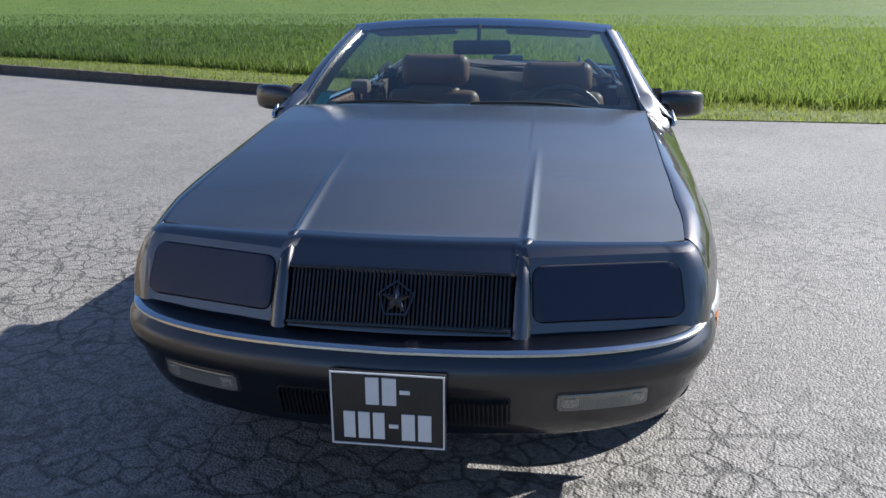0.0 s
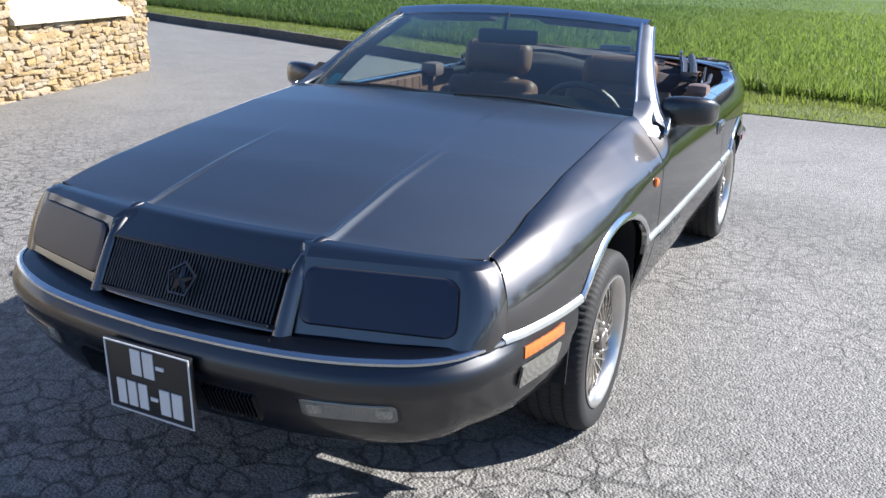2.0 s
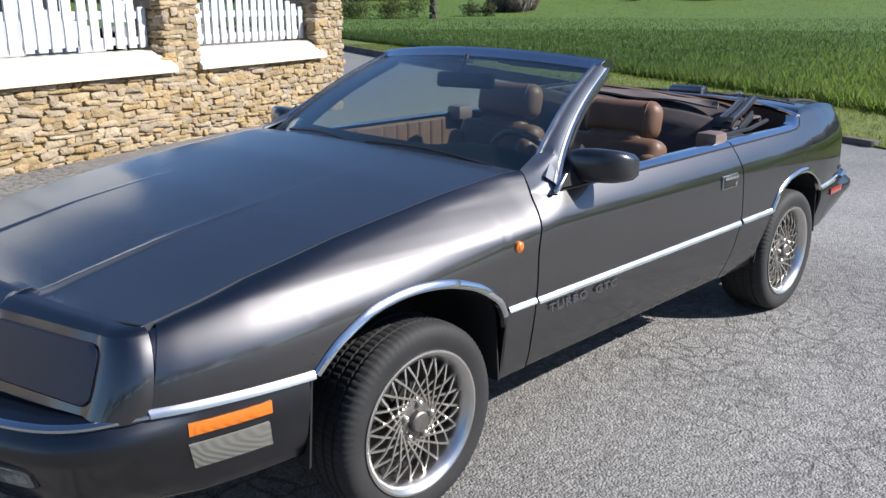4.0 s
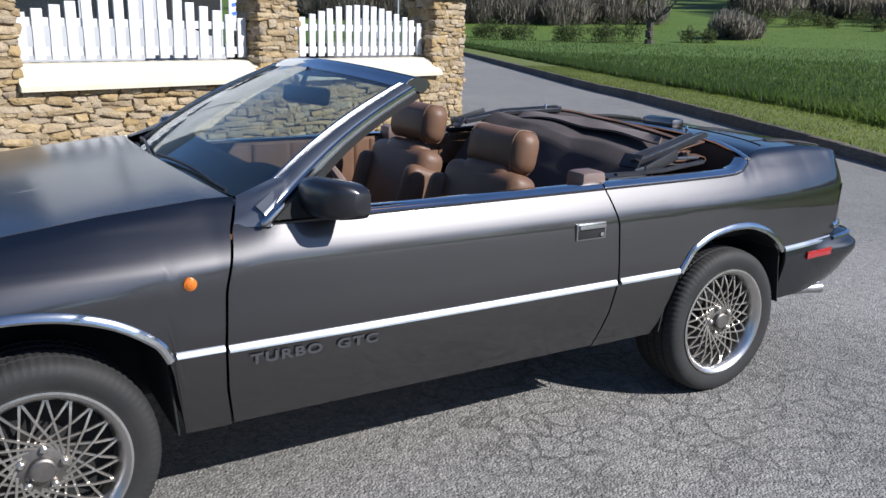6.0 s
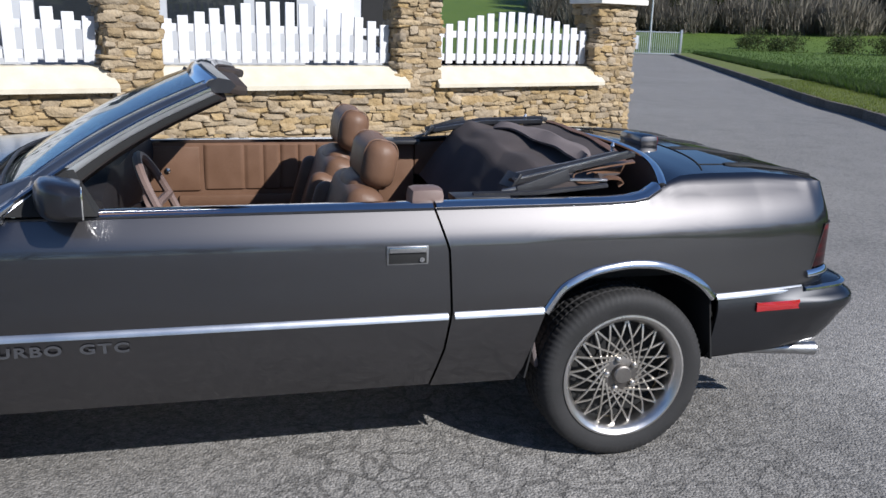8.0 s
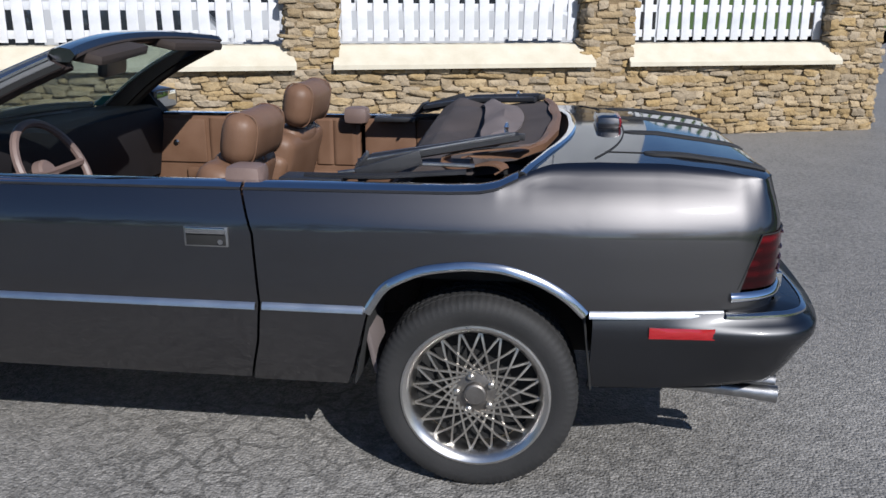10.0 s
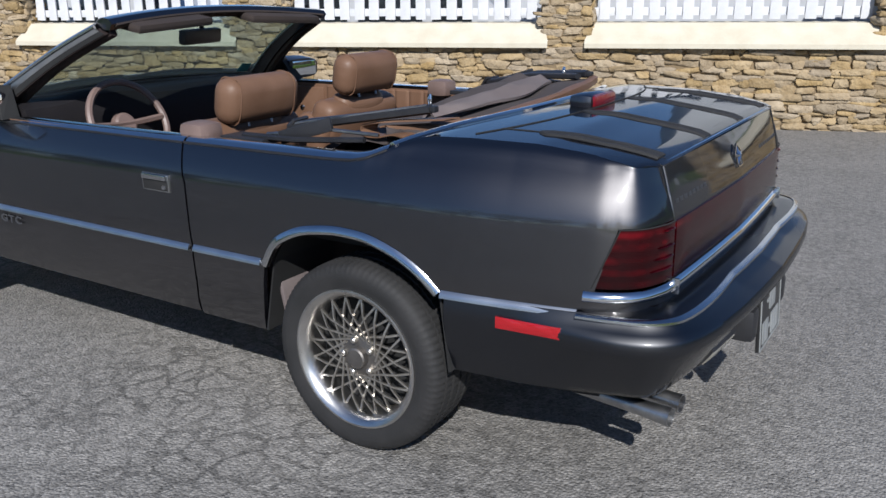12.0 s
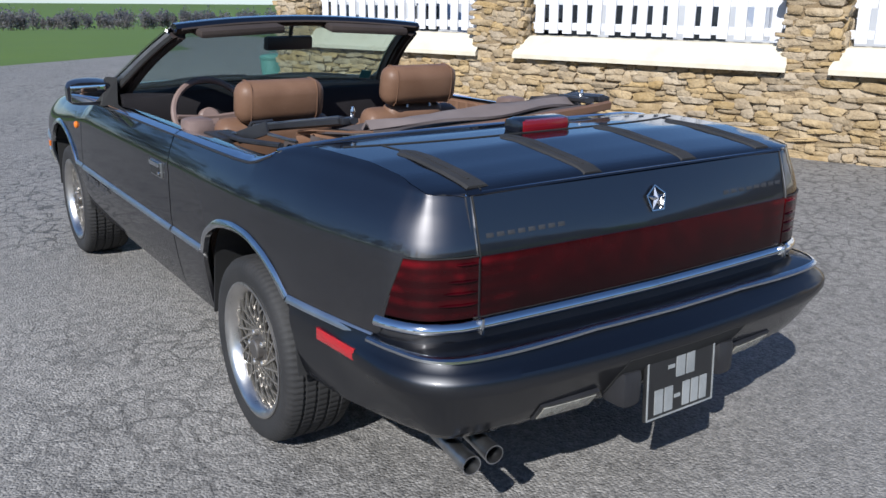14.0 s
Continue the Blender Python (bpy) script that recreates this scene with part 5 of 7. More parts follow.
def star_badge(r, depth):
    """A pentagon ring with a five-pointed cut star, facing -y."""
    vs, fs = [], []
    pent = [(math.sin(k * 2 * math.pi / 5) * r, math.cos(k * 2 * math.pi / 5) * r) for k in range(5)]
    ring = tube([(x, -depth, z) for x, z in pent], r * 0.09, 4, closed=True, up=(0, 1, 0))
    parts = [ring]
    for k in range(5):
        a = k * 2 * math.pi / 5
        tip = np.array([math.sin(a) * r, -depth, math.cos(a) * r]) * np.array([0.92, 1, 0.92])
        l = np.array([math.sin(a - 0.628) * r * 0.33, -depth, math.cos(a - 0.628) * r * 0.33])
        q = np.array([math.sin(a + 0.628) * r * 0.33, -depth, math.cos(a + 0.628) * r * 0.33])
        c = np.array([0, -depth - r * 0.22, 0])
        cb = np.array([0, 0, 0])
        parts.append((np.array([tip, l, c, q, cb]), [(0, 1, 2), (0, 2, 3), (0, 4, 1), (0, 3, 4)]))
    return joined(*parts)


put("badge", moved(star_badge(0.046, 0.01), pose(0, -1.020, 0.675, -29)), BADGE, grille, "dull metal five-pointed star badge")


# ---- bumpers ----
def band(c, cn, u0, u1, rows, n):
    """A bumper: rows of (inset at the middle, at the corner, at the side, z) swept along part of a plan curve."""
    idx = np.linspace(u0, u1, n)
    k = np.arange(len(c))
    p = np.stack([np.interp(idx, k, c[:, 0]), np.interp(idx, k, c[:, 1])], 1)
    q = np.stack([np.interp(idx, k, cn[:, 0]), np.interp(idx, k, cn[:, 1])], 1)
    side = np.interp(p[:, 1], (-0.85, -0.68, 3.08, 3.36), (0, 1, 1, 0))
    middle = np.interp(p[:, 0], (0.30, 0.73), (1, 0)) * (1 - side)
    corner = 1 - side - middle
    out = []
    for dm, dc, ds, z in rows:
        d = dm * middle + dc * corner + ds * side
        out.append(np.concatenate([p - q * d[:, None], (z + lift_low(p))[:, None]], 1))
    return np.stack(out, 1)


def lift_low(p):
    return np.interp(p[:, 1], (-1.13, -1.0, -0.83, -0.4, 3.3, 3.6), (0.0, 0.004, 0.016, 0.008, 0.0, 0.0))


def both(g):
    """A half grid that starts at the middle line, continued on the other side."""
    m = g[::-1].copy()
    m[:, :, 0] *= -1
    return np.concatenate([m[:-1], g])


def index_at(c, y):
    return float(np.interp(y, c[:, 1], np.arange(len(c))))


i1 = index_at(LOW, -0.405)
front_rows = [(0.13, 0.07, 0.03, 0.597), (0.06, 0.04, 0.02, 0.595), (0.018, 0.018, 0.006, 0.588), (0.008, 0.008, 0.002, 0.572), (-0.006, -0.008, 0.0, 0.556), (-0.012, -0.016, -0.002, 0.541), (-0.0135, -0.018, -0.002, 0.530),
              (-0.012, -0.017, -0.002, 0.512), (-0.004, -0.010, 0.002, 0.492), (0.010, 0.006, 0.010, 0.47), (0.021, 0.020, 0.018, 0.43), (0.04, 0.04, 0.030, 0.385), (0.065, 0.065, 0.045, 0.345), (0.10, 0.10, 0.075, 0.322)]
bumper = put("front_bumper", sheet(both(band(LOW, LOW_N, 0, i1, front_rows, 70)), 0.012, (0, -1, 0)), SHADED_PAINT, car, "grey body-colour front bumper with bright strip")
strip_rows = [(0.017, 0.017, 0.006, 0.591), (0.008, 0.008, 0.001, 0.590), (0.0, 0.0, -0.004, 0.585), (-0.001, -0.001, -0.005, 0.579), (0.006, 0.006, 0.002, 0.573)]
put("bumper_strip", sheet(both(band(LOW, LOW_N, 0, index_at(LOW, -0.80), strip_rows, 60)), 0.008, (0, -1, 0)), CHROME, bumper)


def low_face(c, cn, sgn):
    def fn(x, z):
        ax = np.abs(x)
        half = c[: len(c) // 3] if sgn < 0 else c[::-1][: len(c) // 3]
        y = np.interp(ax, half[:, 0], half[:, 1])
        inset = np.interp(z, (0.322, 0.345, 0.385, 0.43, 0.47, 0.492, 0.512), (0.10, 0.065, 0.04, 0.021, 0.010, -0.005, -0.013)) if sgn < 0 else np.interp(z, (0.328, 0.338, 0.36, 0.405, 0.45, 0.488, 0.508), (0.15, 0.112, 0.09, 0.058, 0.027, -0.001, -0.013))
        return np.stack([x, y - sgn * inset, z], -1)
    return fn


front_face, rear_face = low_face(LOW, LOW_N, -1), low_face(LOW, LOW_N, 1)
for s in (1, -1):
    x0, x1 = sorted((s * 0.394, s * 0.630))
    fog = put("fog_lamp", plate_on(front_face, x0, x1, 0.424, 0.489, 0.003, 16, 9, 0.02, (0, -1, 0), 0.014), BLACK, bumper, "rectangular fog lamp with clear lens")
    x0, x1 = sorted((s * 0.402, s * 0.622))
    put("lens", plate_on(front_face, x0, x1, 0.430, 0.483, 0.007, 16, 9, 0.01, (0, -1, 0), 0.012), CLEAR_LENS, fog)
    for xa, xb in ((0.412, 0.455), (0.575, 0.612)):
        x0, x1 = sorted((s * xa, s * xb))
        put("reflector", plate_on(front_face, x0, x1, 0.442, 0.472, 0.0095, 8, 7, 0.004, (0, -1, 0), 0.010), LAMP_BOWL, fog)
    x0, x1 = sorted((s * 0.05, s * 0.292))
    # No hole is cut: a near-black plate draws the slot's shade.
    vent = put("air_slot", plate_on(front_face, x0, x1, 0.378, 0.468, 0.003, 12, 5, 0.01, (0, -1, 0)), DARK, bumper)
    for k in range(14):
        x = s * (0.138 + 0.0112 * k)
        y = float(front_face(np.array(x), np.array(0.42))[1])
        put("slat", moved(box(x - 0.002, x + 0.002, -0.010, 0.004, -0.042, 0.042), pose(0, y - 0.003, 0.423, 23)), SHADED_PAINT, vent)


def number_plate(parent, y, z0, z1, x0, x1, way, lean=0.0, ink=PLATE_WHITE):
    """A black plate with a white rim; its characters are plain bars."""
    w, h = x1 - x0, z1 - z0
    t = 0.006
    plate = put("number_plate", moved(box(-w / 2, w / 2, -t, t, -h / 2, h / 2, 0.003), pose((x0 + x1) / 2, y, (z0 + z1) / 2, lean)), PLATE, parent, "black plate with white rim and white bars")
    f = way * (t + 0.0015)

    def bar(a, b, c, d):
        put("bar", box(a, b, f - 0.0015, f + 0.0015, c, d), ink, plate).matrix_local = pose((x0 + x1) / 2, y, (z0 + z1) / 2, lean)

    m = 0.007
    for a, b, c, d in ((-w / 2 + 0.003, w / 2 - 0.003, h / 2 - m, h / 2 - m + 0.004), (-w / 2 + 0.003, w / 2 - 0.003, -h / 2 + m - 0.004, -h / 2 + m), (-w / 2 + 0.003, -w / 2 + 0.007, -h / 2 + m, h / 2 - m), (w / 2 - 0.007, w / 2 - 0.003, -h / 2 + m, h / 2 - m)):
        bar(a, b, c, d)
    for a, b in ((-0.052, -0.020), (-0.012, 0.022)):
        bar(a, b, 0.014, 0.085)
    bar(0.030, 0.055, 0.045, 0.055)
    for k in range(3):
        bar(-0.108 + 0.036 * k, -0.080 + 0.036 * k, -0.078, -0.008)
    bar(0.003, 0.026, -0.047, -0.037)
    for k in range(2):
        bar(0.034 + 0.040 * k, 0.066 + 0.040 * k, -0.078, -0.008)
    return plate


number_plate(bumper, -1.158, 0.347, 0.547, -0.140, 0.143, -1, 2)


def side_face(y, z):
    return on_low(y, z)


def on_low(y, z):
    p, n = on_curve(LOW, LOW_N, y)
    d = np.interp(z, (0.322, 0.345, 0.385, 0.43, 0.47, 0.492, 0.512, 0.56), (0.075, 0.045, 0.03, 0.018, 0.010, 0.002, -0.002, 0.0))
    q = p - n * d[..., None]
    return np.concatenate([q, z[..., None]], -1)


for s in (1, -1):
    turn = (lambda vf: vf) if s == 1 else flipped
    put("side_marker", turn(plate_on(side_face, -0.722, -0.518, 0.530, 0.562, 0.011, 8, 4, 0.008, (1, 0, 0))), AMBER, bumper, "amber side marker lamp")
    put("cornering_lamp", turn(plate_on(lambda y, z: side_face(y + (0.5 - z) * 0.2, z), -0.722, -0.525, 0.438, 0.508, 0.010, 8, 4, 0.008, (1, 0, 0))), CLEAR_LENS, bumper, "clear ribbed cornering lamp")
    rep = lathe([(-0.002, 0.001), (-0.002, 0.019), (0.008, 0.0175), (0.013, 0.011), (0.0145, 0.001)], 18)
    p = skin(np.array([0.392]), np.array([0.768]))[0]
    put("turn_repeater", turn(moved(rep, pose(p[0] - 0.002, p[1], p[2]))), AMBER, car, "small amber turn repeater")

# rear bumper
j1 = index_at(LOW, 2.878)
rear_rows = [(0.20, 0.10, 0.03, 0.590), (0.12, 0.06, 0.02, 0.587), (0.082, 0.030, 0.008, 0.582), (0.066, 0.022, 0.004, 0.566), (0.030, 0.002, 0.001, 0.550), (-0.004, -0.014, -0.001, 0.538), (-0.011, -0.018, -0.001, 0.528), (-0.012, -0.018, 0.0, 0.508),
             (0.0, -0.008, 0.004, 0.488), (0.028, 0.016, 0.012, 0.45), (0.06, 0.04, 0.022, 0.405), (0.09, 0.07, 0.035, 0.36), (0.112, 0.09, 0.045, 0.338), (0.15, 0.12, 0.07, 0.328)]
rear_bumper = put("rear_bumper", sheet(both(band(LOW[::-1], LOW_N[::-1], 0, len(LOW) - 1 - j1, rear_rows, 80)), 0.012, (0, 1, 0)), SHADED_PAINT, car, "grey body-colour rear bumper with bright strip")
strip_rows = [(0.078, 0.028, 0.008, 0.585), (0.069, 0.020, 0.002, 0.584), (0.060, 0.013, -0.004, 0.579), (0.059, 0.012, -0.005, 0.573), (0.066, 0.020, 0.002, 0.567)]
put("bumper_strip", sheet(both(band(LOW[::-1], LOW_N[::-1], 0, len(LOW) - 1 - index_at(LOW, 3.25), strip_rows, 60)), 0.008, (0, 1, 0)), CHROME, rear_bumper)
for s in (1, -1):
    turn = (lambda vf: vf) if s == 1 else flipped
    put("side_marker", turn(plate_on(lambda y, z: on_low(y, z), 3.036, 3.218, 0.512, 0.544, 0.010, 8, 4, 0.008, (1, 0, 0))), RED_LENS, rear_bumper, "red side marker lamp")
    x0, x1 = sorted((s * 0.280, s * 0.468))
    lamp = put("reversing_lamp", plate_on(rear_face, x0, x1, 0.356, 0.410, 0.014, 8, 4, 0.012, (0, 1, 0)), BLACK, rear_bumper, "clear reversing lamp in a dark frame")
    x0, x1 = sorted((s * 0.290, s * 0.458))
    put("lens", plate_on(rear_face, x0, x1, 0.362, 0.403, 0.018, 8, 4, 0.006, (0, 1, 0)), LAMP_BOWL, lamp)
# Near-black plate laid on the bumper draws the shade of a recess.
put("plate_recess", plate_on(rear_face, -0.235, 0.235, 0.375, 0.50, 0.004, 12, 6, 0.01, (0, 1, 0)), DARK, rear_bumper)
for s in (1, -1):
    put("plate_lamp", box(s * 0.192 - 0.036, s * 0.192 + 0.036, 3.475, 3.568, 0.345, 0.452, 0.022), BLACK, rear_bumper)
number_plate(rear_bumper, 3.562, 0.287, 0.475, -0.136, 0.144, 1, 3, PLATE_WORN)

# ---- deck and tail ----
def deck_point(a, b):
    y_front = 2.675 + 0.15 * (1 - np.abs(a) ** 2.4)
    y = y_front + (3.389 + 0.037 * np.abs(a) ** 8 - y_front) * b
    e = skin(y, top_z(y))
    y = y + (e[..., 1] - y) * np.abs(a) ** 8
    half = np.minimum(e[..., 0], 0.80) - 0.002
    z = e[..., 2] + np.interp(b, (0, 0.5, 0.93, 1), (0.018, 0.018, 0.008, 0.002)) * (1 - a ** 2) + np.interp(b, (0.72, 0.95, 0.975, 1), (0, 0.006, 0.005, -0.003)) * (1 - 0.9 * np.abs(a) ** 6)
    return np.stack([a * half, y, z], -1)


A, B = np.meshgrid(np.linspace(-1, 1, 60), np.concatenate([np.linspace(0, 0.85, 24), np.linspace(0.87, 1, 12)]), indexing="ij")
deck = put("deck_lid", sheet(deck_point(A, B), 0.006, (0, 0, 1)), PAINT, car, "closed boot lid with four black luggage rails")
bb = np.linspace(-0.93, 0.93, 50)
seam = np.stack([deck_point(np.array(a), np.array(0.30 - 0.06 * abs(a) ** 3))for a in bb]) + np.array([0, 0, 0.0008])
# Near-black tube draws the shade in the lid's shut gap.
put("lid_seam", tube(seam, 0.0028, 4), DARK, deck)
lip = np.stack([deck_point(np.array(a), np.array(0.985)) for a in np.linspace(-0.82, 0.82, 50)]) + np.array([0, 0.001, -0.0035])
put("lid_edge", tube(lip, 0.0026, 8), PAINT, deck)
rim = np.stack([deck_point(np.array(a), np.array(0.0)) for a in np.linspace(-1, 1, 60)]) + np.array([0, -0.004, 0.002])
put("opening_rim", tube(rim, 0.014, 8, (1, 0.6)), PAINT, car)
for x, ya, yb in ((0.575, 3.02, 3.366), (0.205, 2.99, 3.380), (-0.175, 2.99, 3.380), (-0.53, 2.98, 3.370)):
    ys = np.linspace(ya, yb, 14)
    bs = [(y - (2.675 + 0.15)) / (3.392 - 2.825) for y in ys]
    hs = [float(skin(np.array([y]), top_z(np.array([y])))[0][0]) for y in ys]
    z = np.array([float(deck_point(np.array(x / h), np.array(b))[2]) for h, b in zip(hs, bs)])
    w = np.concatenate([[0.3], np.full(13, 1.0)]) * 0.034
    rail = sheet(np.stack([np.stack([x - w, ys, z - 0.002], 1), np.stack([x - w * 0.8, ys, z + 0.0035], 1), np.stack([x + w * 0.8, ys, z + 0.0035], 1), np.stack([x + w, ys, z - 0.002], 1)], 1), 0.006, (0, 0, 1))
    r = put("luggage_rail", rail, RUBBER, deck, "flat black luggage rail")
    put("insert", tube(np.stack([np.full(10, x), np.linspace(ya + 0.03, yb - 0.04, 10), np.interp(np.linspace(ya + 0.03, yb - 0.04, 10), ys, z) + 0.0037], 1), 0.004, 6, (1.0, 0.5)), RUBBER, r)


def tail_point(x, b):
    """The rear face between lid edge (b=1) and bumper (b=0)."""
    ax = np.abs(x)
    y0 = np.interp(ax, SIDE[::-1][:160, 0], SIDE[::-1][:160, 1])
    z = np.interp(b, (0, 1), (0.59, 0.942)) + 0 * ax
    y = y0 - 0.006 - 0.05 * np.clip((b - 0.58) / 0.42, 0, 1) ** 1.2 * np.interp(ax, (0, 0.6), (1, 0.8))
    return np.stack([x, y, z], -1)


A, B = np.meshgrid(np.linspace(-0.62, 0.62, 40), np.linspace(0, 1, 20), indexing="ij")
put("tail_panel", sheet(tail_point(A, B), 0.012, (0, 1, 0)), PAINT, car)
put("tail_lamp_strip", plate_on(tail_point, -0.60, 0.60, 0.165, 0.595, 0.008, 40, 6, 0.02, (0, 1, 0)), TAIL_LENS, car, "full-width smoked red tail lamp band")
for s in (1, -1):
    turn = (lambda vf: vf) if s == 1 else flipped
    # the wrapped outer lamp
    i0, ie = index_at(SIDE, 3.278), index_at(SIDE, 3.4262)
    k = np.arange(len(SIDE))
    rows = []
    for b in (0, 0.2, 0.4, 0.6, 0.75, 0.85, 0.92, 0.97, 1.0):
        ii = np.linspace(i0 + (index_at(SIDE, 3.338) - i0) * b, ie, 26)
        pp = np.stack([np.interp(ii, k, SIDE[:, 0]), np.interp(ii, k, SIDE[:, 1])], 1)
        qq = np.stack([np.interp(ii, k, SIDE_N[:, 0]), np.interp(ii, k, SIDE_N[:, 1])], 1)
        rows.append(np.concatenate([pp - qq * 0.002, np.full((26, 1), 0.648 + (0.803 - 0.648) * b)], 1))
    lamp = put("tail_lamp", turn(sheet(np.stack(rows, 1), 0.02, (0.4, 1, 0))), TAIL_LENS, car, "smoked red wrap-round tail lamp with bright bars")
    outline = np.concatenate([np.array([row[0] for row in rows]), rows[-1][1:]])
    put("lamp_gasket", turn(tube(outline, 0.0022, 6)), DARK, lamp)
    for z in (0.684, 0.714, 0.743, 0.786):
        b = (z - 0.648) / 0.155
        ii = np.linspace(i0 + (index_at(SIDE, 3.338) - i0) * b + 14, ie, 20)
        pp = np.stack([np.interp(ii, k, SIDE[:, 0]), np.interp(ii, k, SIDE[:, 1])], 1)
        put("lens_ridge", turn(tube(np.concatenate([pp + np.stack([np.interp(ii, k, SIDE_N[:, 0]), np.interp(ii, k, SIDE_N[:, 1])], 1) * 0.001, np.full((20, 1), z)], 1), np.interp(np.linspace(0, 1, 20), (0, 0.2, 0.8, 1), (0.0004, 0.003, 0.003, 0.0004)), 8)), TAIL_LENS, lamp)
    # bright strip under the lamp, round the corner
    ii = np.linspace(i0 - 2, len(SIDE) - 1, 60)
    pp = np.stack([np.interp(ii, k, SIDE[:, 0]), np.interp(ii, k, SIDE[:, 1])], 1)
    qq = np.stack([np.interp(ii, k, SIDE_N[:, 0]), np.interp(ii, k, SIDE_N[:, 1])], 1)
    rr = [np.concatenate([pp + qq * o, np.full((60, 1), z)], 1) for z, o in ((0.612, 0.0), (0.614, 0.008), (0.619, 0.0115), (0.626, 0.0110), (0.633, 0.0080), (0.638, 0.0035), (0.641, -0.002))]
    put("lamp_strip", turn(sheet(np.stack(rr, 1), 0.01, (0.4, 1, 0))), BELT, car, angle=60)
    rr = [np.concatenate([pp - qq * 0.004, np.full((60, 1), z)], 1) for z in (0.57, 0.60, 0.618)]
    put("tail_corner", turn(sheet(np.stack(rr, 1), 0.01, (0.4, 1, 0))), PAINT, car)
for s in (1, -1):
    put("strip_clip", box(s * 0.608 - 0.004, s * 0.608 + 0.004, 3.42, 3.446, 0.606, 0.648, 0.002), CHROME, car)
for s in (1, -1):
    zz = np.linspace(0.796, 0.941, 14)
    inside, outside = tail_point(np.full(14, 0.606), (zz - 0.59) / 0.352), skin(np.full(14, 3.4258), zz)
    fill = [inside + (outside - inside) * q + np.array([0, 0.004 * math.sin(math.pi * q), 0]) for q in (0.08, 0.4, 0.7, 1.0)]
    turn = (lambda vf: vf) if s == 1 else flipped
    put("tail_side", turn(sheet(np.stack(fill, 1), 0.006, (0.3, 1, 0))), PAINT, car)
    put("lid_seam", turn(tube(fill[0] + np.array([-0.003, 0.0, 0]), 0.0026, 6)), DARK, deck)
    pts = np.stack([deck_point(np.array(s * q), np.array(b)) for q, b in ((0.80, 0.26), (0.805, 0.5), (0.81, 0.75), (0.815, 0.98))]) + np.array([0, 0, 0.0006])
    put("lid_seam", tube(pts, 0.0025, 4), DARK, deck)
put("badge", moved(star_badge(0.038, 0.005), pose(0.0, float(tail_point(np.array(0.0), np.array(0.80))[1]) + 0.001, 0.867, -17, 0, 180)), CHROME, car, "bright five-pointed star badge")
for x0, x1, z in ((0.33, 0.585, 0.845), (-0.59, -0.29, 0.850)):
    n = 8
    w = (x1 - x0) / n
    for kk in range(n):
        u0 = x0 + w * kk
        put("letter_bar", plate_on(tail_point, u0 + w * 0.16, u0 + w * 0.84, (z - 0.59 - 0.0055) / 0.352, (z - 0.59 + 0.0055) / 0.352, 0.0036, 3, 3, 0.003, (0, 1, 0)), FADED, car)
# high brake lamp on the lid
brake = put("high_brake_lamp", box(-0.08, 0.135, 2.90, 2.985, 0.995, 1.045, 0.024), PAINT, deck, "high brake lamp in a dark housing")
put("lens", box(-0.066, 0.121, 2.945, 2.991, 1.001, 1.041, 0.016), BRAKE_LENS, brake)
# twin tail pipes
for x in (0.63, 0.565):
    pr = [(-0.4, 0.022), (0.06, 0.023), (0.15, 0.027), (0.15, 0.024), (0.06, 0.020), (-0.4, 0.019)]
    put("exhaust_pipe", moved(lathe(pr, 20, "y"), pose(x, 3.312 if x > 0.6 else 3.320, 0.273 if x > 0.6 else 0.287, -2, 0, -6)), STEEL, car, "bright exhaust tail pipe")


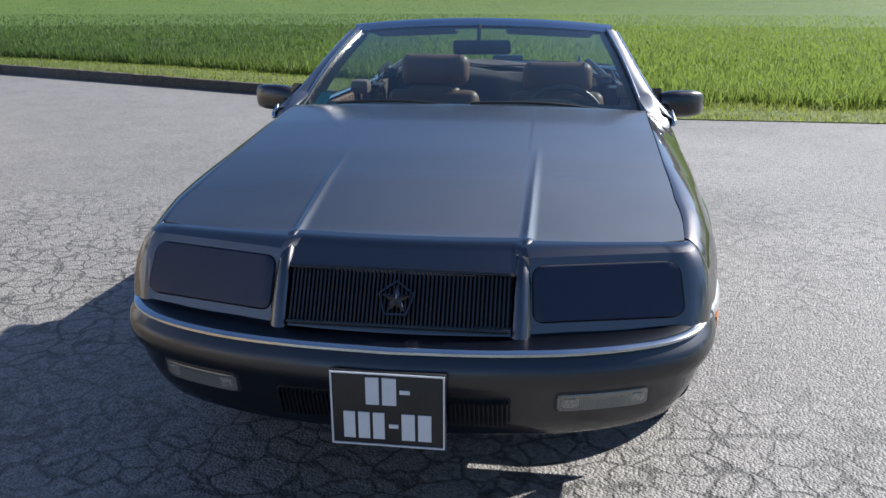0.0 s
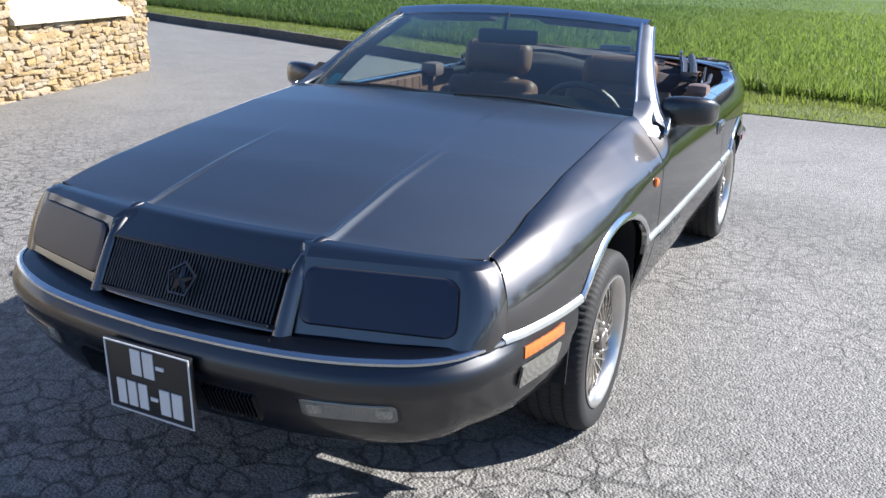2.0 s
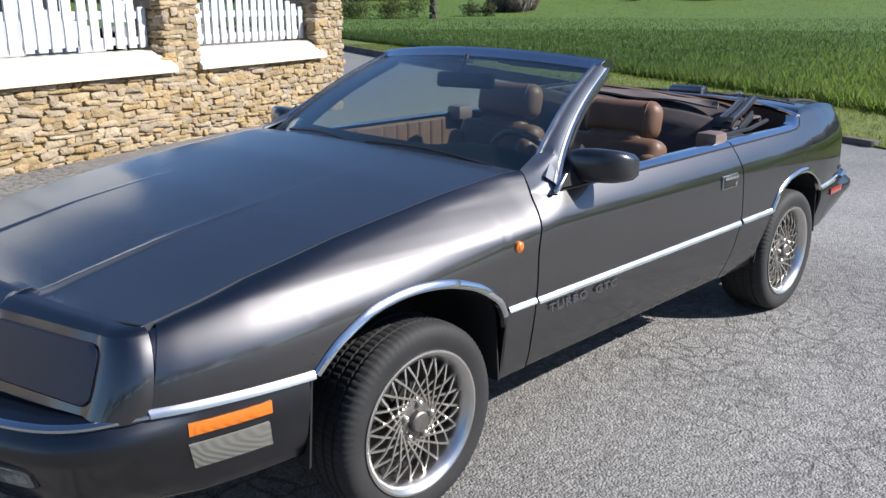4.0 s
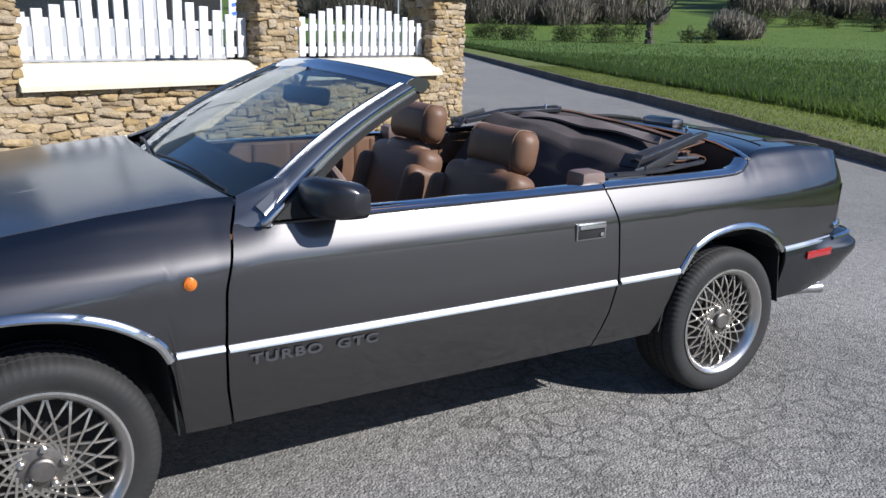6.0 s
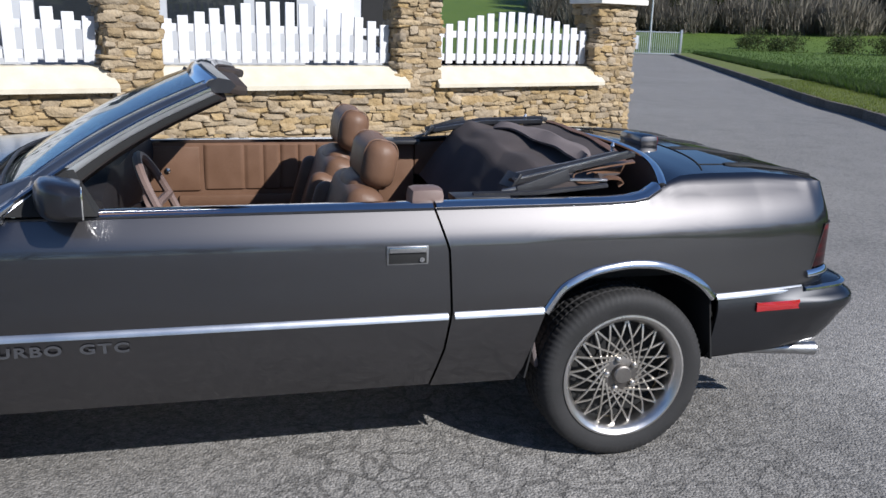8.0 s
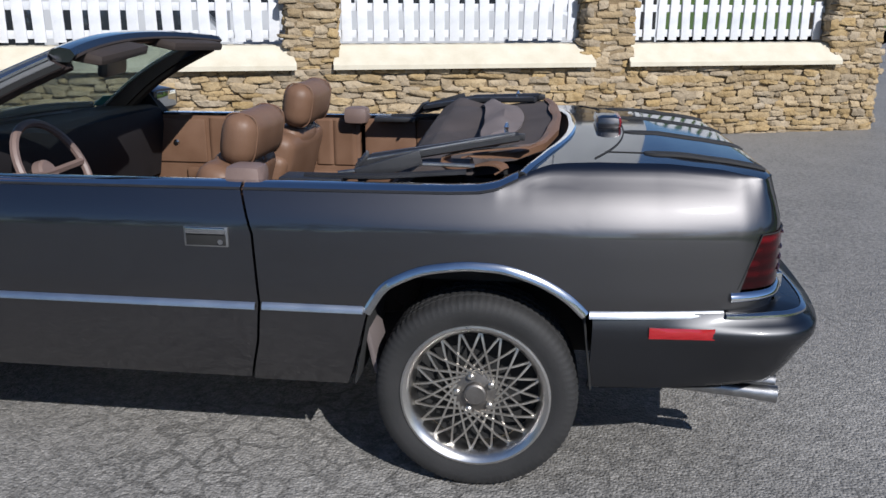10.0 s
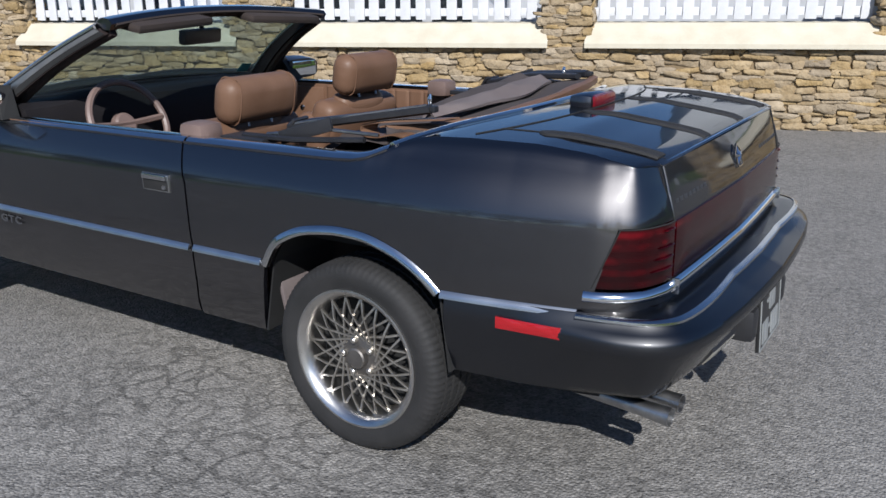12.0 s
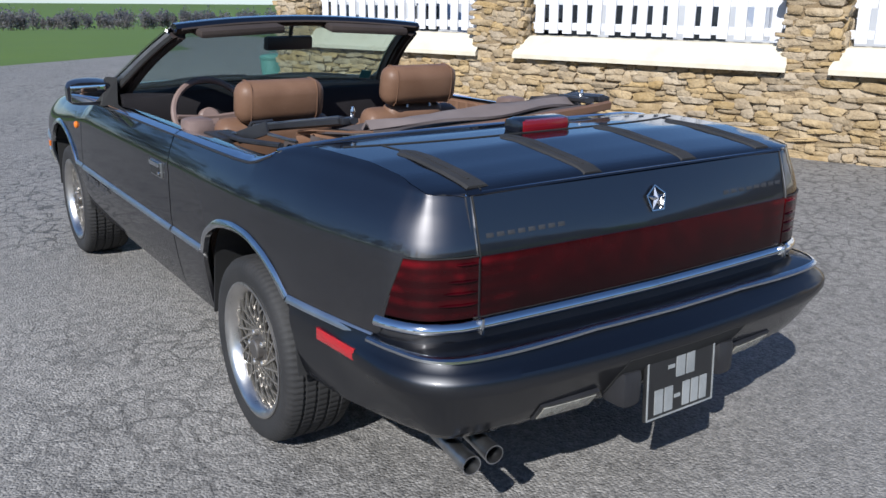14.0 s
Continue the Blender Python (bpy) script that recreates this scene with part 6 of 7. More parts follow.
# ---- wheels ----
def build_wheel():
    prof = [(-0.117, 0.20), (-0.117, 0.245), (-0.123, 0.262), (-0.120, 0.287), (-0.105, 0.300)]
    for xg in (-0.068, -0.027, 0.014, 0.055):
        prof += [(xg - 0.006, 0.3045), (xg - 0.005, 0.298), (xg + 0.005, 0.298), (xg + 0.006, 0.3045)]
    prof += [(0.088, 0.300), (0.103, 0.287), (0.108, 0.262), (0.103, 0.24), (0.099, 0.2225), (0.09, 0.20)]
    seg = 264
    v, f = lathe(prof, seg)
    v = v.reshape(seg, len(prof), 3)
    rad = np.array([q[1] for q in prof])
    for i in range(0, seg, 3):
        for j in np.where(rad > 0.286)[0]:
            v[i, j, 1:] *= (rad[j] - 0.003) / rad[j]
    tyre = (v.reshape(-1, 3), f)
    rim = lathe([(-0.09, 0.21), (0.02, 0.19), (0.045, 0.1865), (0.066, 0.189), (0.082, 0.1945), (0.094, 0.2015), (0.101, 0.209), (0.105, 0.217), (0.104, 0.2235), (0.09, 0.2235), (-0.09, 0.2235)], 72)
    bars = []
    n = 20
    for fam in (1, -1):
        for k in range(n):
            a0 = k * 2 * math.pi / n
            a1 = a0 + fam * 0.9425
            r0, r1 = 0.062, 0.196
            p0, p1 = np.array([r0 * math.cos(a0), r0 * math.sin(a0)]), np.array([r1 * math.cos(a1), r1 * math.sin(a1)])
            ts = np.linspace(0, 1, 4)
            pts = [(0.078 - 0.012 * (1 - t) + (0.004 if fam > 0 else 0.0) + (0.0 if t < 0.9 else -0.018), *(p0 + (p1 - p0) * t)) for t in ts]
            bars.append(tube(pts, [0.0052, 0.0042, 0.0042, 0.0052], 4, up=(1, 0, 0)))
    hub = lathe([(0.03, 0.001), (0.03, 0.075), (0.066, 0.075), (0.072, 0.066), (0.072, 0.001)], 32)
    back = lathe([(0.0, 0.001), (0.0, 0.19), (0.006, 0.19), (0.006, 0.001)], 40)
    cap = lathe([(0.07, 0.001), (0.07, 0.034), (0.090, 0.033), (0.094, 0.028), (0.094, 0.001)], 28)
    nut = lathe([(0.06, 0.001), (0.06, 0.011), (0.084, 0.010), (0.088, 0.006), (0.088, 0.001)], 8)
    return tyre, rim, joined(*bars), hub, back, cap, nut


W_TYRE, W_RIM, W_BARS, W_HUB, W_BACK, W_CAP, W_NUT = build_wheel()
wheel_parts = [("tyre", mesh_data("tyre", *W_TYRE, RUBBER, angle=40)), ("wheel_lace", mesh_data("wheel_lace", *W_BARS, SPOKE, angle=50)), ("hub", mesh_data("hub", *W_HUB, HUB_METAL)), ("brake_plate", mesh_data("brake_plate", *W_BACK, DARK)), ("hub_cap", mesh_data("hub_cap", *W_CAP, HUB_METAL))]
rim_mesh, nut_mesh = mesh_data("rim", *W_RIM, ALLOY), mesh_data("lug_nut", *W_NUT, SPOKE)
for (x, y) in ((0.755, 0.0), (0.755, 2.548), (-0.755, 0.0), (-0.755, 2.548)):
    w = new("wheel", rim_mesh)
    w.parent = car
    w.matrix_local = pose(x, y, 0.303, random.uniform(0, 60), 0, 0 if x > 0 else 180)
    w["label"] = "lace-spoke alloy wheel with black tyre"
    for nm, me in wheel_parts:
        o = new(nm, me)
        o.parent = w
    for k in range(5):
        o = new("lug_nut", nut_mesh)
        o.parent = w
        o.location = (0, 0.055 * math.cos(k * 2 * math.pi / 5), 0.055 * math.sin(k * 2 * math.pi / 5))

# ---- windscreen ----
def screen_point(a, b):
    """a: -1 to 1 across, b: 0 at the cowl to 1 at the header."""
    base = np.stack([0.735 * a, 0.515 + 0.11 * a ** 2, 0.965 - 0.025 * a ** 2], -1)
    head = np.stack([0.590 * a, 1.125 + 0.065 * a ** 2, 1.293 - 0.030 * a ** 2], -1)
    p = base + (head - base) * b[..., None]
    bulge = 0.02 * np.sin(math.pi * b)
    p[..., 2] += bulge
    p[..., 1] -= bulge
    return p


A, B = np.meshgrid(np.linspace(-1, 1, 25), np.linspace(0, 1, 13), indexing="ij")
screen = put("windscreen", sheet(screen_point(A, B), 0.005, (0, -1, 1)), GLASS, car, "raked clear windscreen")
A, B = np.meshgrid(np.linspace(-0.93, -0.85, 4), np.linspace(0.05, 0.17, 4), indexing="ij")
put("windscreen_sticker", sheet(screen_point(A, B) + np.array([0, 0.006, -0.006]), 0.001, (0, -1, 1)), STICKER, screen, "small teal sticker inside the windscreen")
for s in (1, -1):
    turn = (lambda vf: vf) if s == 1 else flipped
    t = np.linspace(0, 1, 20)
    p = screen_point(np.full(20, 1.0), t)
    kk = ((1 - t) ** 4)[:, None]
    sweep = (1 - t)[:, None] * np.array([0, 0.04, 0])
    outer = p + sweep + np.array([0.046, 0.004, -0.014]) + kk * np.array([0.068, -0.05, -0.004])
    inner = p + np.array([-0.012, -0.004, 0.004])
    top = p + 0.75 * sweep + np.array([0.026, -0.004, 0.003]) + kk * np.array([0.055, -0.05, 0.006])
    back = p + sweep + np.array([0.030, 0.045, -0.042]) + kk * np.array([0.055, 0.0, -0.01])
    zf = np.linspace(0.905, 0.966, 8)
    front = skin(np.full(8, 0.53), zf) + np.array([0.001, 0, 0])
    front[:, 1] = np.interp(zf, DOOR_FRONT[:, 0], DOOR_FRONT[:, 1]) + 0.006
    over = np.array([0.003, -0.003, 0.004])
    turns = np.array([outer[1] + over, top[3] + (outer[3] - top[3]) * 0.5 + over, top[3] + over, inner[3] + np.array([0.004, -0.002, 0.003])])
    rear = np.stack([np.interp(np.linspace(0, 3, 8), np.arange(4), turns[:, axis]) for axis in range(3)], 1)
    front = np.concatenate([front[:1] + np.array([[0.002, -0.002, -0.010]]), front])
    rear = np.concatenate([[outer[0] + np.array([0.004, 0.012, -0.027])], rear])
    swell = np.sin(np.linspace(0, 1, 9) * math.pi)[:, None] * np.array([0.006, 0, 0.002])
    put("pillar_foot", turn(sheet(np.stack([front + (rear - front) * q + swell * math.sin(math.pi * q) for q in (0, 0.2, 0.4, 0.6, 0.8, 1)], 1), 0.008, (1, 0, 0.5))), SUNLIT_PAINT, car)
    tip = lathe([(-0.026, 0.001), (-0.023, 0.006), (-0.015, 0.010), (0.0, 0.012), (0.03, 0.010), (0.06, 0.005)], 12, "y")
    put("pillar_tip", turn(moved(tip, pose(*(outer[0] + np.array([0.002, 0.004, -0.006])), 38, 0, 3))), CHROME, car)
    put("pillar_seal", turn(sheet(np.stack([outer + (back - outer) * 0.5 + np.array([0.002, 0.002, 0]), outer + (back - outer) * 0.9 + np.array([0.002, 0.002, 0])], 1), 0.004, (1, 0.3, -0.3))), DARK, car)
    back2 = p + sweep + np.array([-0.03, 0.04, -0.025])
    put("pillar", turn(sheet(np.stack([inner, (inner + top) / 2 + np.array([0, -0.002, 0.002]), top, top + (outer - top) * 0.62 + np.array([0.001, 0, 0.002])], 1), 0.003, (0.5, -0.5, 1))), SUNLIT_PAINT, car)
    put("pillar_cover", turn(sheet(np.stack([top + (outer - top) * 0.58 + np.array([0.001, 0, 0.001]), top + (outer - top) * 0.66 + np.array([0.003, 0, 0.003]), top + (outer - top) * 0.85 + np.array([0.004, 0, 0.002]), outer + np.array([0.001, 0, 0.0])], 1), 0.003, (0.5, -0.5, 1))), STRIP, car)
    put("pillar_band", turn(sheet(np.stack([outer + np.array([0.001, 0, 0.001]), outer + (back - outer) * 0.25 + np.array([0.003, 0.002, 0.0]), outer + (back - outer) * 0.5], 1), 0.003, (1, 0.3, 0))), STRIP, car)
    v = np.stack([inner + np.array([0.004, 0.006, -0.006]), outer + (back - outer) * 0.3 + np.array([-0.006, 0, 0]), back, back2], 1)
    f = grid_faces(20, 4, close_v=True) + [tuple(range(4)), tuple(reversed(range(76, 80)))]
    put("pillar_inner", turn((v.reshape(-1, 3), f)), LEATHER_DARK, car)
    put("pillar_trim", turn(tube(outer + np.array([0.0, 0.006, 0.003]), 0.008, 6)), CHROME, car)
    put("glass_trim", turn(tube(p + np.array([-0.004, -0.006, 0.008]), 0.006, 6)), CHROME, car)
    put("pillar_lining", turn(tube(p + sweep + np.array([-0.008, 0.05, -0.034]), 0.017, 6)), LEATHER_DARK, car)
a = np.linspace(-1.04, 1.04, 40)
p = screen_point(a, np.ones(40))
rows = [p + np.array([0, -0.02, -0.012]), p + np.array([0, 0.0, 0.014]), p + np.array([0, 0.03, 0.024]), p + np.array([0, 0.065, 0.018]), p + np.array([0, 0.08, 0.0]), p + np.array([0, 0.06, -0.022]), p + np.array([0, 0.01, -0.022])]
v = np.stack(rows, 1)
put("header_trim", sheet(np.stack([p + np.array([0, -0.0225, -0.010]), p + np.array([0, -0.012, 0.006]), p + np.array([0, 0.0, 0.0175]), p + np.array([0, 0.014, 0.0225])], 1), 0.004, (0, -0.5, 1)), BELT, car)
put("header_rail", (v.reshape(-1, 3), grid_faces(40, 7, close_v=True) + [tuple(range(7)), tuple(reversed(range(273, 280)))]), PAINT, car)
for s in (1, -1):
    put("sun_visor", moved(box(-0.205, 0.205, -0.075, 0.075, -0.018, 0.018, 0.016), pose(s * 0.325, 1.222, 1.258, -10, s * 2.5, s * 5)), VISOR, car, "brown padded sun visor, folded up")
a = np.linspace(-1.0, 1.0, 30)
p = screen_point(a, np.ones(30))
put("header_lining", sheet(np.stack([p + np.array([0, 0.0, -0.026]), p + np.array([0, 0.05, -0.026]), p + np.array([0, 0.088, -0.006])], 1), 0.008, (0, 0, -1)), VISOR, car)
rv = put("rear_view_mirror", box(-0.135, 0.135, -0.02, 0.02, -0.033, 0.033, 0.016), BLACK, car, "black rear-view mirror")
rv.matrix_local = pose(0.015, 1.078, 1.185, -8, 0, 12)
put("mirror_stem", tube([(0, 1.068, 1.20), (0.0, 1.075, 1.235), (0.0, 1.10, 1.285)], 0.010, 6), BLACK, car)
# cowl, wipers
A, B = np.meshgrid(np.linspace(-1, 1, 30), np.linspace(0, 1, 5), indexing="ij")
cw = np.stack([0.72 * A, 0.49 + 0.05 * A ** 2 + B * (0.06 + 0.10 * A ** 2), 0.955 - 0.02 * A ** 2 + 0.0 * B], -1)
put("cowl_panel", sheet(cw, 0.02, (0, 0, 1)), BLACK, car)
for x0, x1 in ((0.60, 0.02), (0.0, -0.55)):
    across = np.linspace(x0, x1, 7) / 0.72
    pts = screen_point(across, np.array([0.0, 0.015, 0.035, 0.045, 0.045, 0.04, 0.03])) + np.array([0, -0.012, 0.012])
    put("wiper", joined(tube(smooth_line(pts, 12), 0.006, 6)), BLACK, car, "black wiper arm and blade")

# ---- mirrors and handles ----
for s in (1, -1):
    turn = (lambda vf: vf) if s == 1 else flipped
    u, vv = np.meshgrid(np.linspace(0, 2 * math.pi, 24, endpoint=False), np.linspace(0, 1, 12), indexing="ij")
    h = np.interp(vv, (0, 0.12, 0.35, 0.7, 0.9, 1), (0.050, 0.056, 0.060, 0.060, 0.054, 0.036))
    d = np.interp(vv, (0, 0.12, 0.35, 0.7, 0.92, 1), (0.082, 0.090, 0.092, 0.082, 0.060, 0.030))
    cx, sz = np.cos(u), np.sin(u)
    sq = lambda q: np.sign(q) * np.abs(q) ** 0.52
    px = 0.81 + 0.188 * vv
    py = np.minimum(0.825 + 0.03 * vv + sq(cx) * d * np.where(cx < 0, 1.2, 1.0), 0.838 + 0.030 * vv)
    pz = 0.970 + sq(sz) * h + 0.006 * vv - np.where(sz > 0, sz, 0) * np.clip(py - 0.77, -0.03, 0.1) * 0.2
    shell = (np.stack([px, py, pz], -1).reshape(-1, 3), grid_faces(24, 12, close_u=True) + [tuple(24 * 0 + i * 12 + 11 for i in range(24)), tuple(reversed([i * 12 for i in range(24)]))])
    m = put("door_mirror", turn(shell), MIRROR_SHELL, car, "dark door mirror housing")
    gl = box(-0.080, 0.080, -0.003, 0.003, -0.040, 0.036, 0.002)
    put("mirror_glass", turn(moved(gl, pose(0.906, 0.8545, 0.968, 0, 0, 9))), MIRROR, m)
    put("mirror_foot", turn(joined((np.array([(0.858, 0.640, 0.914), (0.862, 0.885, 0.911), (0.812, 0.800, 1.035), (0.79, 0.640, 0.916), (0.79, 0.885, 0.912), (0.765, 0.815, 1.03)]), [(0, 1, 2), (5, 4, 3), (0, 3, 4, 1), (1, 4, 5, 2), (2, 5, 3, 0)]))), DARK, m)
    hd = put("door_handle", turn(joined(moved(box(-0.006, 0.004, -0.066, 0.066, -0.030, 0.030, 0.004), pose(0.888, 1.771, 0.773)))), STEEL, car, "chrome flap door handle")
    # Near-black plate draws the shaded hollow behind the handle.
    put("handle_recess", turn(box(0.890, 0.8935, 1.712, 1.830, 0.748, 0.782, 0.001)), DARK, hd)
    put("handle_flap", turn(box(0.888, 0.900, 1.712, 1.830, 0.783, 0.801, 0.003)), CHROME, hd)
    put("lock", turn(moved(lathe([(0, 0.001), (0, 0.009), (0.006, 0.008), (0.006, 0.001)], 12), pose(0.892, 1.815, 0.760))), CHROME, hd)

# badge lettering under the rub strip
for s in (1, -1):
    for word, y0, y1 in (("TURBO", 0.548, 0.765), ("GTC", 0.812, 0.948)):
        cu = bpy.data.curves.new("badge_text", "FONT")
        cu.body, cu.size, cu.extrude, cu.space_character = word, 0.041, 0.0008, 1.2
        cu.offset = 0.0013
        o = new("badge_text", cu)
        dg = bpy.context.evaluated_depsgraph_get()
        me = bpy.data.meshes.new_from_object(o.evaluated_get(dg))
        bpy.data.objects.remove(o)
        me.materials.clear()
        me.materials.append(LETTER)
        o = new("badge_text", me)
        o.parent = car
        w = max(q.co.x for q in me.vertices)
        o.matrix_local = (pose(0.8885, y0, 0.512, 90, 0, 90) if s == 1 else pose(-0.8885, y1, 0.512, 90, 0, -90)) @ Matrix.Diagonal(((y1 - y0) / w, 1, 1, 1))
        o["label"] = "silver lettering on the lower door"

# ---- inside the car ----
for s in (1, -1):
    turn = (lambda vf: vf) if s == 1 else flipped
    dp = put("door_panel", turn(joined(box(0.775, 0.835, 0.62, 1.86, 0.42, 0.915, 0.014), box(0.755, 0.785, 1.0, 1.80, 0.60, 0.655, 0.012))), LEATHER, car, "tan leather inner door panel with pleats")
    yy = np.linspace(1.12, 1.84, 145)
    seams = np.array([1.12, 1.307, 1.394, 1.475, 1.56, 1.645, 1.73, 1.84])
    near_seam = np.abs(yy[:, None] - seams[None, :]).min(1)
    wave_x = 0.774 - 0.0085 * np.clip(near_seam / 0.016, 0, 1) ** 0.5
    g = np.stack([np.stack([wave_x + o, yy, np.full(145, z)], 1) for z, o in ((0.676, 0.010), (0.684, 0.001), (0.70, 0.0), (0.78, -0.002), (0.875, 0.0), (0.891, 0.001), (0.899, 0.010))], 1)
    put("pleated_pad", turn(sheet(g, 0.012, (-1, 0, 0))), LEATHER, dp)
    put("front_pad", turn(box(0.764, 0.79, 0.66, 1.104, 0.676, 0.885, 0.010)), LEATHER, dp)
    put("side_trim", turn(joined(box(0.755, 0.82, 1.885, 2.13, 0.42, 0.905, 0.014), box(0.755, 0.82, 2.13, 2.55, 0.74, 0.905, 0.014))), LEATHER, car, "tan rear side trim panel")
    put("belt_anchor", turn(box(0.695, 0.80, 1.797, 1.908, 0.885, 0.962, 0.026)), MAUVE, car, "brown moulded trim block")
put("lock_knob", moved(lathe([(0, 0.001), (0, 0.016), (0.007, 0.013), (0.010, 0.006), (0.010, 0.001)], 16), pose(-0.765, 0.954, 0.773)), CHROME, car, "round chrome door knob")
A, B = np.meshgrid(np.linspace(-1, 1, 30), np.linspace(0, 1, 14), indexing="ij")
prof_y = np.interp(B, (0, 0.45, 0.62, 0.75, 1.0), (0.54, 0.79, 0.855, 0.88, 0.86))
prof_z = np.interp(B, (0, 0.45, 0.62, 0.75, 1.0), (0.945, 0.955, 0.935, 0.88, 0.62))
hump = np.exp(-((0.76 * A - 0.35) / 0.19) ** 4) * np.interp(B, (0.2, 0.55, 0.8), (0, 0.035, 0.0))
put("dashboard", sheet(np.stack([0.765 * A, prof_y + 0.08 * A ** 2 * (1 - B), prof_z + hump], -1), 0.03, (0, 0.5, 1)), DASH, car, "dark grey-brown padded dashboard")
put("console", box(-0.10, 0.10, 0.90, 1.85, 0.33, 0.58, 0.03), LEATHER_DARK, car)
ring = [(0.178 * math.cos(t), 0.178 * math.sin(t), 0) for t in np.linspace(0, 2 * math.pi, 40, endpoint=False)]
wheel_st = put("steering_wheel", joined(tube(ring, 0.015, 8, closed=True), tube([(-0.17, 0, 0), (-0.05, 0, -0.03), (0.05, 0, -0.03), (0.17, 0, 0)], 0.014, 6, (1, 1.4)), tube([(0, 0.17, 0), (0, 0.04, -0.03)], 0.016, 6), moved(lathe([(-0.05, 0.001), (-0.05, 0.055), (-0.025, 0.05), (-0.018, 0.04), (-0.018, 0.001)], 24, "z"), pose(0, 0, 0))), MAUVE, car, "tan leather steering wheel")
wheel_st.matrix_local = pose(0.40, 1.03, 0.855, -64, 0, 0)
put("steering_column", tube([(0.40, 1.01, 0.85), (0.40, 0.85, 0.77)], 0.035, 8), LEATHER_DARK, car)
put("carpet", box(-0.75, 0.75, 0.46, 2.12, 0.33, 0.36, 0.01), CARPET, car)


def pad(w, d, h, r, puff=0.0, nu=14, nv=10):
    """A soft rounded cushion, w wide, d deep, h high, about its middle."""
    bm = bmesh.new()
    bmesh.ops.create_cube(bm, size=1.0)
    bmesh.ops.scale(bm, vec=(w, d, h), verts=bm.verts)
    bmesh.ops.bevel(bm, geom=bm.edges[:], offset=r, segments=4, profile=0.5, affect="EDGES", clamp_overlap=True)
    bmesh.ops.subdivide_edges(bm, edges=[e for e in bm.edges if e.calc_length() > 0.08], cuts=4, use_grid_fill=True)
    for q in bm.verts:
        k = (1 - (2 * q.co.x / w) ** 2) * (1 - (2 * q.co.z / h) ** 2)
        q.co.y *= 1 + puff * max(k, 0)
    bm.verts.index_update()
    v, f = np.array([tuple(q.co) for q in bm.verts]), [tuple(q.index for q in g.verts) for g in bm.faces]
    bm.free()
    return v, f


def seat(x, zh, turn):
    back = put("seat_back", moved(pad(0.50, 0.13, 0.55, 0.05, 0.25), pose(x, 1.62, 0.66, -17)), LEATHER, car, "tan leather bucket seat")
    put("shoulder_pad", moved(pad(0.30, 0.10, 0.13, 0.045, 0.3), pose(x, 1.69, 0.885, -14)), LEATHER, back)
    for s in (1, -1):
        put("bolster", moved(pad(0.09, 0.17, 0.46, 0.04), pose(x + s * 0.225, 1.585, 0.64, -17, 0, 0)), LEATHER, back)
    put("seat_cushion", moved(pad(0.52, 0.52, 0.16, 0.06, 0.0), pose(x, 1.22, 0.47, 6)), LEATHER, back)
    hr = put("headrest", moved(pad(0.375, 0.114, 0.170, 0.052, 0.15), pose(x, 1.745, zh, -10, 0, turn)), LEATHER, back)
    for s in (1, -1):
        a = np.linspace(0, 2 * math.pi, 36, endpoint=False)
        ring = np.stack([np.full(36, s * 0.140), 0.0592 * np.sign(np.cos(a)) * np.abs(np.cos(a)) ** 0.62, 0.0845 * np.sign(np.sin(a)) * np.abs(np.sin(a)) ** 0.62], 1)
        put("piping", moved(tube(ring, 0.0028, 5, closed=True, up=(1, 0, 0)), pose(x, 1.745, zh, -10, 0, turn)), LEATHER, hr)
        put("post", tube([(x + s * 0.06, 1.75, zh - 0.10), (x + s * 0.06, 1.742, zh - 0.02)], 0.007, 6), STEEL, back)


seat(0.368, 0.994, 0)
seat(-0.300, 1.030, 0)
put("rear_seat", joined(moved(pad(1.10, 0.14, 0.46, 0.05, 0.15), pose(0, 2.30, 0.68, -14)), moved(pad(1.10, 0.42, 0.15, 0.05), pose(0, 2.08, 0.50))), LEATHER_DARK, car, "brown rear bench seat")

# ---- the folded roof ----
def roof_rear(a):
    """The rear edge of the folded roof, from its right tip (a = 0) to the loop at its left end (a = 1)."""
    x = np.interp(a, (0, 1), (-0.50, 0.585))
    y = np.interp(a, (0, 0.12, 0.35, 0.6, 0.8, 0.92, 1), (2.735, 2.76, 2.775, 2.765, 2.72, 2.64, 2.50))
    z = np.interp(a, (0, 0.3, 0.6, 1), (1.036, 1.020, 1.000, 0.968))
    return np.stack([x, y, z], -1)


A, B = np.meshgrid(np.linspace(0, 1, 90), np.linspace(0, 1, 44), indexing="ij")
R = roof_rear(A)
front_x = np.interp(A, (0, 1), (-0.64, 0.64))
crest = np.interp(A, (0, 0.25, 0.7, 1), (1.022, 1.008, 0.968, 0.942))
y_line = (2.13, 2.20, 2.28, 2.35, 2.50)
z_drop = (-0.26, -0.15, -0.04, 0.0, -0.014)
nb = np.array([0.0, 0.18, 0.38, 0.52, 0.68])
yb = np.interp(np.minimum(B, 0.68), nb, y_line)
zb = crest + np.interp(np.minimum(B, 0.68), nb, z_drop)
k = np.clip((B - 0.68) / 0.32, 0, 1)
px = front_x + (R[..., 0] - front_x) * np.clip(B, 0, 1)
py = yb + (R[..., 1] - yb) * k
pz = zb + (R[..., 2] - 0.006 - zb) * k
ripple = 0.016 * (np.abs(np.sin(A * 8 + B * 4)) - 0.6) * np.sin(math.pi * B) ** 0.7 + 0.012 * (np.abs(np.sin(A * 4 - B * 9)) - 0.6) * np.sin(math.pi * B)
